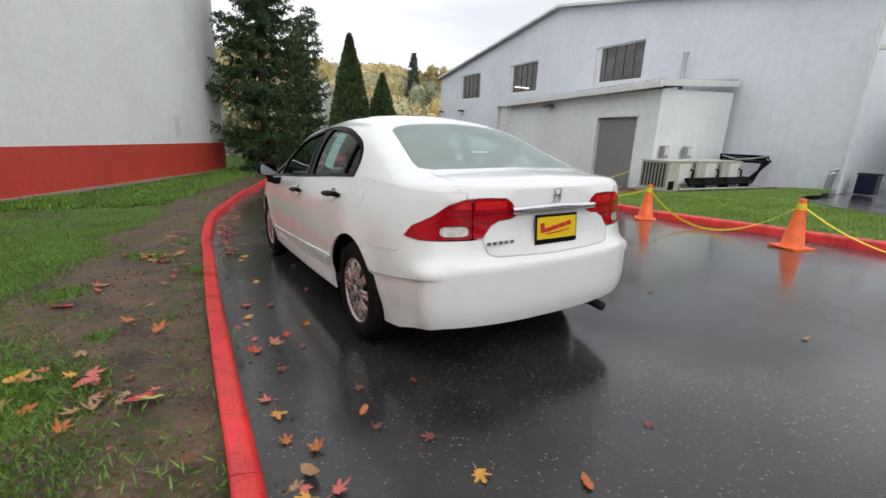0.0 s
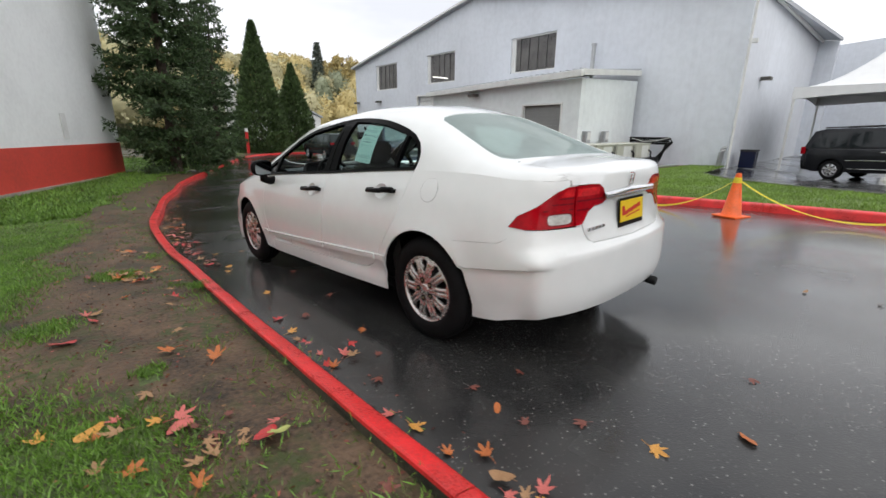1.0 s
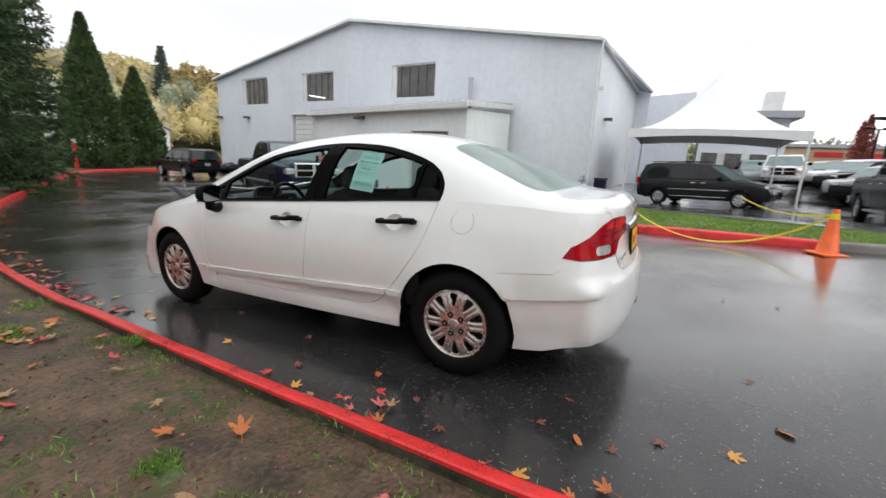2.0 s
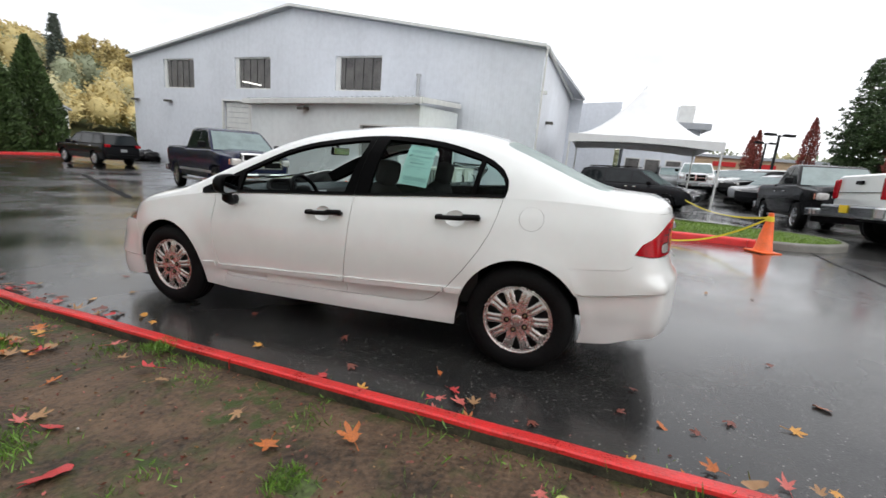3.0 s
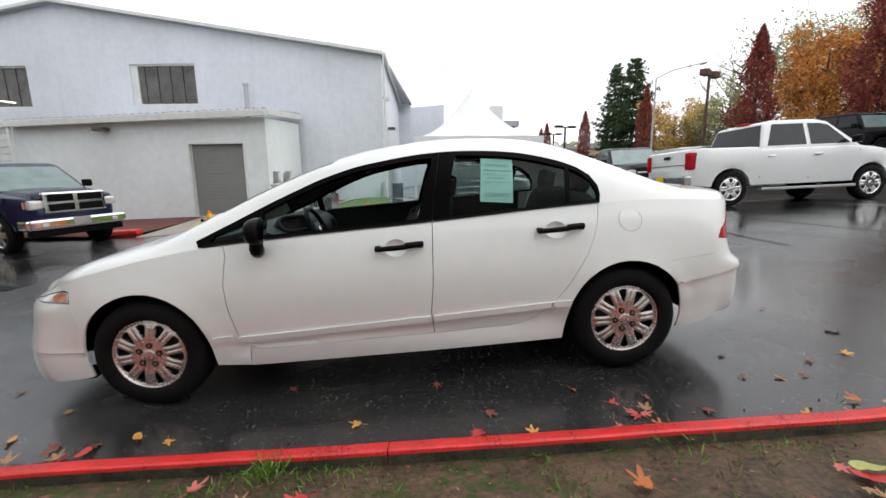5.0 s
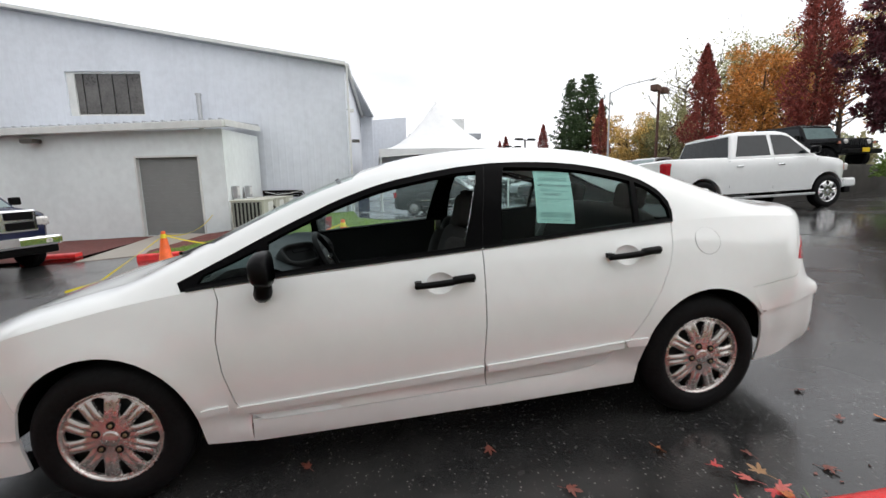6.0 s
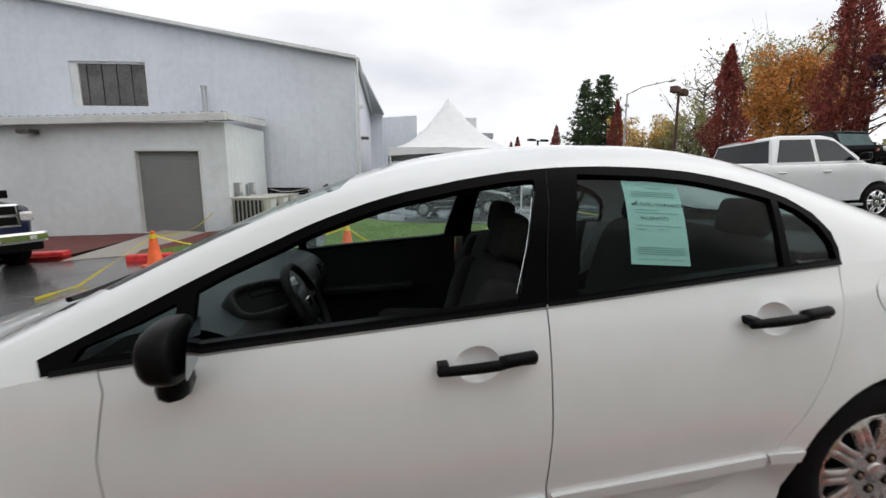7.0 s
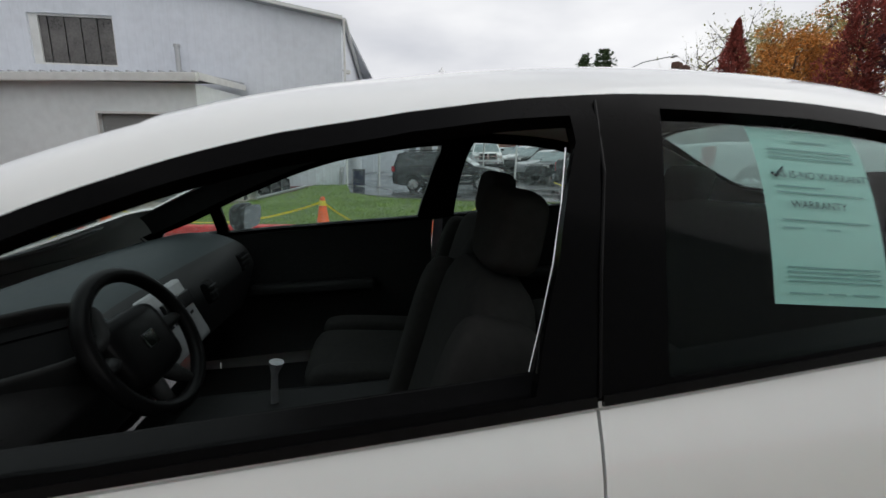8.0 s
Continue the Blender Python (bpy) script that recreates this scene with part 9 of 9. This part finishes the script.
part("long_pipe", tube_bm([(10.9, 3.30, 0.02), (15.6, 2.7, 0.03)], 0.04, 8), STEEL, t, "grey pipe lying along the bed")
for x in (12.2, 13.6, 15.0):
    part("bracket", box_bm((x, 3.36, 0.12), (0.06, 0.30, 0.42), None, 0.01), DASH_DARK, t)
t = tagged(empty("bin"), "small dark blue waste bin by the wall", "bin")
part("body", box_bm((17.6, 0.85, gz(0.8) + 0.30), (0.5, 0.5, 0.62), None, 0.03), NAVY, t)
part("lid", box_bm((17.6, 0.85, gz(0.8) + 0.64), (0.54, 0.54, 0.06), None, 0.02), DASH_DARK, t)
t = tagged(empty("valve_stack"), "grey valve pipes beside the wall", "pipes")
for k in range(4):
    part("pipe", tube_bm([(16.3 + 0.13 * k, 1.55, gz(1.5)), (16.3 + 0.13 * k, 1.5, 0.55 + 0.12 * (k % 2)), (16.42 + 0.13 * k, 1.45, 0.60 + 0.12 * (k % 2))], 0.045, 8), STEEL, t)

heap = bmesh.new()
for x, y, r in ((18.0, 27.4, 0.55), (17.7, 27.9, 0.45), (18.3, 28.3, 0.60), (17.9, 28.9, 0.42)):
    for v in bmesh.ops.create_icosphere(heap, subdivisions=3, radius=1.0)["verts"]:
        k = 1 + 0.25 * noise.noise((v.co.x * 2.2 + x * 3, v.co.y * 2.2, v.co.z * 2.2))
        v.co = Vector((x + v.co.x * r * k, y + v.co.y * r * k, gz(y) + 0.25 + v.co.z * r * 0.75 * k))
tagged(link_mesh("tarp_heap", heap, JET, True), "dark sheeted heap beside the corner of the grey building", "heap")

# cones and tape
def cone(x, y, tilt=0.0):
    t = tagged(empty("traffic_cone", pose(x, y, gz(y), tilt, 0, random.uniform(0, 90))), "orange rubber traffic cone on the wet drive", "traffic cone", group="cones along the island")
    bm = bmesh.new()
    add_lathe(bm, [(0.155, 0.024), (0.145, 0.034), (0.128, 0.045), (0.040, 0.60), (0.036, 0.63), (0.030, 0.635), (0.026, 0.62), (0.120, 0.03)], 28)
    part("cone_body", bm, CONE_ORANGE, t, smooth=True)
    part("cone_base", box_bm((0, 0, 0.014), (0.36, 0.36, 0.028), None, 0.010), CONE_ORANGE, t)
    bm = bmesh.new()
    add_lathe(bm, [(0.058, 0.50), (0.052, 0.545), (0.046, 0.58)], 16)
    part("tape_knot", bm, TAPE, t, "yellow tape tied round the top")
    return Vector((x, y, gz(y) + 0.56))


tops = [cone(6.25, 4.35), cone(5.62, 0.90), cone(4.98, -1.57), cone(4.86, -4.25)]


def tape(a, b, sag, name="barrier_tape", lie=0.0):
    bm = bmesh.new()
    n = 30
    prev = None
    for k in range(n + 1):
        t = k / n
        p = a.lerp(b, t)
        z = a.z + (b.z - a.z) * t - sag * 4 * t * (1 - t)
        z = max(z, gz(p.y) + (0.16 if p.x > 5.75 else 0.012))
        tw = 0.5 + 1.0 * math.sin(3.1 * t + a.y)
        w = Vector((0.008 * math.cos(tw), 0, 0.013 * abs(math.sin(tw)) + 0.004))
        cur = (bm.verts.new(Vector((p.x, p.y, z)) - w), bm.verts.new(Vector((p.x, p.y, z)) + w))
        if prev:
            bm.faces.new((prev[0], prev[1], cur[1], cur[0]))
        prev = cur
    tagged(link_mesh(name, bm, TAPE, True), "yellow barrier tape sagging between the cones", "tape")


tape(tops[0], tops[1], 0.30)
tape(tops[1], tops[2], 0.52)
tape(tops[2], tops[3], 0.50)
tape(tops[0], Vector((11.2, 5.2, 0.4)), 0.2)
tape(tops[3], tops[3] + Vector((1.9, 0.9, 0.05)), 0.12)
for a, b in (((6.2, 4.4), (4.8, 4.68)), ((4.8, 4.68), (4.1, 4.75))):
    tape(Vector((*a, gz(a[1]) + (0.5 if a[0] > 6 else 0.02))), Vector((*b, gz(b[1]) + 0.02)), 0.0)

# seams and strips of the drive
TAR = material("dark_tar_strip", (0.010, 0.010, 0.010), 0.75, vary=0.4, spec=0.15, bump=0.5, bump_scale=60.0)
for a, b, w in (((8.0, 17.5), (4.15, 9.15), 0.22), ((3.75, 7.9), (2.6, 5.2), 0.20), ((9.5, -5.2), (2.0, -4.88), 0.035), ((5.2, -6.1), (-0.5, -7.4), 0.03), ((9.0, 21.0), (13.5, 18.5), 0.14)):
    p, q = Vector(a), Vector(b)
    d = (q - p).normalized()
    nrm = Vector((-d.y, d.x))
    bm, prev = bmesh.new(), None
    for k in range(41):
        c = p.lerp(q, k / 40) + nrm * 0.05 * noise.noise((k * 0.35, a[0], 0))
        ww = w * (0.7 + 0.6 * abs(noise.noise((k * 0.5, a[1], 3))))
        cur = [bm.verts.new((*(c + nrm * ww * s), gz(c.y) + 0.004)) for s in (-0.5, 0.5)]
        if prev:
            bm.faces.new((prev[0], prev[1], cur[1], cur[0]))
        prev = cur
    tagged(link_mesh("tar_strip", bm, TAR), "dark tar seam in the asphalt", "seam", kind="structure")
bm = box_bm((0, 0, 0), (0.32, 0.03, 0.75), Matrix.Translation(on_red(21.5, 1.25, -0.03)) @ Matrix.Rotation(math.atan2(WALL_DIR.y, WALL_DIR.x), 4, "Z"), 0.01)
tagged(link_mesh("wall_panel", bm, TRIM_WHITE), "small pale cover plate on the white wall", "cover plate")

# ---- grass ----
rng = np.random.default_rng(5)


def verge_spot(r):
    i = int(r.integers(0, len(rows) - 1))
    base, left, reach = rows[i]
    d = reach * r.uniform() ** 0.9
    q = base + left * d + Vector((r.normal() * 0.08, r.normal() * 0.08))
    return q.x, q.y, d


near, far_ = [], []
close_rows = [r for r in rows if -4.6 < r[0].y < 6.0]
by_y = sorted(rows, key=lambda r: r[0].y)
row_y = np.array([r[0].y for r in by_y])
for k in range(640000):
    if k % 7:
        base, left, reach = by_y[min(len(by_y) - 1, int(np.searchsorted(row_y, -0.4 + 3.0 * rng.normal())))]
        d = min(reach, 10.0) * rng.uniform() ** 2.2
    else:
        base, left, reach = rows[int(rng.integers(0, len(rows)))]
        d = reach * rng.uniform()
    x, y = base.x + left.x * d + rng.normal() * 0.07, base.y + left.y * d + rng.normal() * 0.07
    if y > 30 or y < -11.5:
        continue
    g = grassy(x, y, d)
    if g < 0.999:
        # thin moss and single blades on the bare soil
        small = noise.noise((x * 3.7, y * 3.7, 15)) + 0.6 * noise.noise((x * 9.0, y * 9.0, 31))
        g = max(g, 0.30 * max(0.0, small - 0.32), 0.10 * max(0.0, noise.noise((x * 2.3, y * 2.3, 12))) if d < 0.2 else 0.0)
    if rng.uniform() > g:
        continue
    p = np.array([x, y, verge_height(x, y, d) - 0.004])
    (near if y < 6 else far_).append((p, np.array([rng.normal() * 0.6, rng.normal() * 0.6, 0.8])))
patch = tagged(empty("verge_grass"), "short wet green grass in patches on the verge", "grass", kind="stuff")
cloud("near_blades", near, GRASS, patch, rng, 0.034, 0.13)
cloud("far_blades", far_, GRASS, patch, rng, 0.09, 0.22)
tuft = []
for cx, cy, n_, r_ in ((-1.60, 0.49, 240, 0.035), (-1.64, 1.9, 120, 0.05), (-1.72, -1.2, 60, 0.09), (-1.80, -2.1, 120, 0.14), (-1.95, -2.35, 120, 0.14)):
    for k in range(n_):
        x, y = cx + rng.normal() * r_, cy + rng.normal() * r_
        tuft.append((np.array([x, y, gz(y) + 0.10]), np.array([rng.normal() * 0.7, rng.normal() * 0.7, 0.8])))
cloud("tufts", tuft, GRASS, patch, rng, 0.045, 0.12)
isl, tries = [], 0
outline_i = [(p[0], p[1]) for p in island]
while len(isl) < 60000 and tries < 400000:
    tries += 1
    x, y = rng.uniform(5.3, 17), rng.uniform(-5.8, 5.2)
    if x > 10 and rng.uniform() > 0.5:
        continue
    if not inside((x, y), outline_i):
        continue
    isl.append((np.array([x, y, gz(y) + 0.095]), np.array([rng.normal() * 0.5, rng.normal() * 0.5, 0.9])))
patch = tagged(empty("island_grass"), "dense bright green lawn on the island", "grass", kind="stuff")
cloud("blades", isl, LAWN_GRASS, patch, rng, 0.045, 0.20)

# ---- fallen leaves ----
LEAF = {"y": material("yellow_leaf", (0.56, 0.29, 0.05), 0.5, vary=0.25, scale=14.0, tint=(0.5, 0.2, 0.04)), "o": material("orange_leaf", (0.44, 0.13, 0.025), 0.5, vary=0.3, scale=14.0, tint=(0.32, 0.08, 0.02)),
        "t": material("tan_leaf", (0.32, 0.18, 0.085), 0.6, vary=0.25, scale=14.0), "r": material("red_leaf", (0.45, 0.035, 0.035), 0.45, vary=0.3, scale=14.0), "p": material("pink_leaf", (0.50, 0.12, 0.10), 0.5, vary=0.3, scale=14.0),
        "d": material("brown_red_leaf", (0.16, 0.045, 0.03), 0.5, vary=0.4, scale=14.0), "g": material("pale_green_leaf", (0.42, 0.45, 0.14), 0.5, vary=0.25, scale=14.0)}
WORD = {"y": "yellow", "o": "orange", "t": "tan", "r": "red", "p": "faded red", "d": "dark brown", "g": "pale green"}


def leaf_mesh(seed, kind):
    """A maple leaf with five lobes, curled, on a stalk; kind 1: a plain oval leaf."""
    r = np.random.default_rng(seed)
    pts = []
    if kind == 0:
        lobes = [(90, 1.0), (38, 0.86), (142, 0.86), (-12, 0.55), (192, 0.55)]
        for a in range(-78, 259, 6):
            rad = 0.36
            for c, ln in lobes:
                dd = abs((a - c + 180) % 360 - 180)
                rad = max(rad, ln * max(0.0, 1 - (dd / 31) ** 1.25))
            rad *= r.uniform(0.9, 1.1)
            pts.append((rad * math.cos(radians(a)), rad * math.sin(radians(a))))
    else:
        for a in range(0, 360, 15):
            pts.append((0.42 * math.cos(radians(a)), 0.9 * math.sin(radians(a)) * (1 - 0.15 * math.sin(radians(a)))))
    v, f = fill(pts, (), 0.22)
    ca, cb = r.uniform(-0.3, 0.75), r.uniform(-0.3, 0.6)
    bm = mesh_of([(a, b, 0.06 + ca * a * a + cb * b * b * 0.6 + 0.14 * noise.noise((a * 2, b * 2, seed))) for a, b in v], f)
    low_ = min(w.co.z for w in bm.verts)
    bmesh.ops.translate(bm, vec=(0, 0, -low_ + 0.04), verts=bm.verts)
    add_tube(bm, [(0, -0.15, 0.07 - low_), (0.05, -0.6, 0.05), (0.0, -1.05, 0.03)], 0.025, 4)
    return bm


leaf_data = {}
for c in LEAF:
    for k in range(4):
        ob = link_mesh("fallen_leaf", leaf_mesh(ord(c) + 17 * k, 1 if k == 3 else 0), LEAF[c], True)
        leaf_data[c, k] = ob.data
        bpy.data.objects.remove(ob)


def leaf(x, y, z, c, size, r, k=None, lift=0.004):
    ob = new("fallen_leaf", leaf_data[c, (3 if r.uniform() < 0.10 else int(r.integers(0, 3))) if k is None else k])
    size *= 0.82
    ob.matrix_basis = pose(x, y, z + lift, r.normal() * 9, r.normal() * 9, r.uniform(0, 360)) @ Matrix.Diagonal((size, size, size, 1))
    tagged(ob, WORD[c] + " fallen maple leaf lying on the ground", "leaf", "fallen leaves")


VERGE_LEAVES = [(-2.54, -1.13, "y"), (-2.09, -1.64, "t"), (-2.17, -1.76, "o"), (-2.1, -1.43, "d"), (-1.93, -1.69, "r"), (-1.88, -1.71, "g"), (-1.8, 0.29, "r"), (-2.29, 0.31, "p"), (-2.19, -1.06, "t"), (-1.87, -0.91, "o"), (-2.02, -0.65, "o"), (-2.42, -0.12, "r"), (-2.09, 2.51, "t"), (-1.71, 1.34, "o"), (-1.66, 1.27, "d"), (-1.74, 1.25, "y"), (-2.05, -1.52, "d")]
for x, y, c in VERGE_LEAVES + [(-1.76, -2.22, "d"), (-2.25, 0.29, "t"), (-2.27, 0.17, "r"), (-2.06, 0.55, "o"), (-1.78, 0.51, "t"), (-1.87, 0.12, "t"), (-1.69, 0.71, "p"), (-1.89, 0.97, "r"), (-1.92, -0.4, "t"), (-2.62, -1.95, "o"), (-2.45, -2.05, "d"), (-2.3, -2.2, "p")]:
    leaf(x, y, verge_height(x, y, 0.6), c, rng.uniform(0.045, 0.075) * (1.25 if c in "yor" else 1.0), rng, lift=0.010)
for x, y, c in [(-1.42, -1.94, "y"), (-0.87, -2.69, "y"), (-1.44, -1.8, "p"), (-1.43, -2.15, "o"), (-1.37, -0.66, "y"), (-1.33, -0.4, "r"), (-1.04, -0.97, "o"), (-1.38, -1.07, "p"), (-1.08, -2.1, "o"), (-0.92, -2.42, "d"), (-0.07, -2.83, "d"), (-0.57, -2.92, "o"), (-1.40, -1.25, "o"), (-1.31, -1.53, "d"), (-1.18, 0.18, "y"), (-1.13, 1.28, "y"), (-0.85, -0.23, "d"), (-0.77, 0.61, "d"), (-0.53, 2.38, "d"), (-1.18, -0.48, "d"), (-1.16, -1.31, "d"), (-0.81, 1.85, "t"), (-1.08, -2.25, "d"), (-1.04, -1.92, "d")]:
    leaf(x, y, gz(y), c, rng.uniform(0.045, 0.07) * (1.2 if c in "yr" else 0.9), rng)
# drift along the foot of the kerb and a loose scatter
kerb_pts = run_of(KERB, 0.05)
for k in range(230):
    i = int(rng.integers(0, len(kerb_pts) - 1))
    x, y = kerb_pts[i]
    if y < -4 or y > 13 or (y < 1.2 and rng.uniform() < 0.70):
        continue
    x += 0.10 + abs(rng.normal()) * 0.14
    leaf(x, y, gz(y), str(rng.choice(list("ttopddry"))), rng.uniform(0.022, 0.055), rng)
for k in range(260):
    x, y, d = verge_spot(rng)
    if y < -4 or y > 12 or d < 0.1:
        continue
    leaf(x, y, verge_height(x, y, d), str(rng.choice(list("ttooprrdd"))), rng.uniform(0.020, 0.05), rng, lift=0.012)
for k in range(26):
    x, y = rng.uniform(-1.2, 5.5), rng.uniform(-5, 6)
    leaf(x, y, gz(y), str(rng.choice(list("tdod"))), rng.uniform(0.03, 0.05), rng)

# heaps of wet leaves
for cx, cy, n_, cols in ((-1.93, 1.10, 16, "ttoyd"), (-1.98, 1.28, 8, "tod"), (-2.06, -1.50, 9, "dtp"), (-1.20, 1.6, 8, "rpdt"), (-1.19, 2.2, 12, "rptd"), (-1.14, 2.8, 14, "tpdr"), (-1.06, 3.5, 12, "tdpr"), (-0.98, 4.2, 12, "tdpo"), (-0.80, 5.2, 10, "tdpo"), (-1.40, -2.55, 7, "yotp"), (-1.34, -1.15, 6, "rtp"), (-1.86, 2.2, 9, "tdo"), (-2.35, -1.30, 6, "tyo")):
    for k in range(n_):
        x, y = cx + rng.normal() * 0.075, cy + rng.normal() * 0.11
        z = gz(y) if x > -1.45 else verge_height(x, y, 0.4)
        leaf(x, y, z, str(rng.choice(list(cols))), rng.uniform(0.04, 0.075), rng, lift=0.006 + 0.004 * (k % 5))

# pebbles and crumbs on the bare soil and the drive
crumbs = bmesh.new()
for k in range(700):
    x, y, d = verge_spot(rng)
    if y < -4 or y > 5:
        continue
    r = rng.uniform(0.003, 0.011)
    made_ = bmesh.ops.create_icosphere(crumbs, subdivisions=1, radius=r)["verts"] if k < 260 else None
    if made_:
        bmesh.ops.translate(crumbs, vec=(x, y, verge_height(x, y, d) + r * 0.3), verts=made_)
lumps = []
for k in range(9000):
    base, left, reach = close_rows[int(rng.integers(0, len(close_rows)))]
    d = 2.6 * rng.uniform() ** 1.2
    x, y = base.x + left.x * d + left.y * rng.uniform(-0.1, 0.1), base.y + left.y * d - left.x * rng.uniform(-0.1, 0.1)
    if grassy(x, y, d) > 0.8:
        continue
    lumps.append((x, y, verge_height(x, y, d), 0.003 + 0.006 * rng.uniform() ** 3))
shape8 = np.array([(1, 0, 0), (-1, 0, 0), (0, 1, 0), (0, -1, 0), (0, 0, 0.8), (0, 0, -0.8)], float)
verts, faces = [], []
for x, y, z, r in lumps:
    b0 = len(verts)
    verts += [tuple(q) for q in shape8 * r * rng.uniform(0.6, 1.3, (6, 3)) + np.array([x, y, z + 0.2 * r])]
    faces += [(b0 + a, b0 + b, b0 + c) for a, b, c in ((0, 2, 4), (2, 1, 4), (1, 3, 4), (3, 0, 4), (2, 0, 5), (1, 2, 5), (3, 1, 5), (0, 3, 5))]
me = bpy.data.meshes.new("soil_crumb")
me.from_pydata(verts, [], faces)
me.materials.append(material("soil_crumb", (0.085, 0.056, 0.036), 0.7, vary=0.4, scale=9.0, fine=60.0, random_hue=0.5, island=True))
tagged(new("soil_crumb", me), "small wet crumbs of soil on the verge", "soil", kind="stuff")
bits = []
for k in range(5200):
    base, left, reach = close_rows[int(rng.integers(0, len(close_rows)))]
    d = 3.2 * rng.uniform() ** 1.1
    x, y = base.x + left.x * d + left.y * rng.uniform(-0.1, 0.1), base.y + left.y * d - left.x * rng.uniform(-0.1, 0.1)
    a = rng.uniform(0, 6.283)
    bits.append((np.array([x, y, verge_height(x, y, d) + 0.003]), np.array([math.cos(a), math.sin(a), rng.normal() * 0.15])))
litter = tagged(empty("leaf_litter"), "scraps of brown and tan leaves on the soil", "leaf litter", kind="stuff")
cloud("dark_scraps", bits[:3300], LEAF["d"], litter, rng, 0.016, 0.6)
cloud("tan_scraps", bits[3300:4700], LEAF["t"], litter, rng, 0.014, 0.5)
cloud("red_scraps", bits[4700:], LEAF["p"], litter, rng, 0.015, 0.6)
drift = []
for k in range(900):
    i = int(rng.integers(0, len(kerb_pts) - 1))
    x, y = kerb_pts[i]
    if -4 < y < 9:
        a = rng.uniform(0, 6.283)
        drift.append((np.array([x + 0.085 + abs(rng.normal()) * 0.10, y, gz(y) + 0.004]), np.array([math.cos(a), math.sin(a), rng.normal() * 0.2])))
cloud("gutter_scraps", drift, LEAF["d"], litter, rng, 0.018, 0.6)
tagged(link_mesh("pebble", crumbs, CONCRETE), "small pale pebbles in the soil", "pebble", kind="stuff")
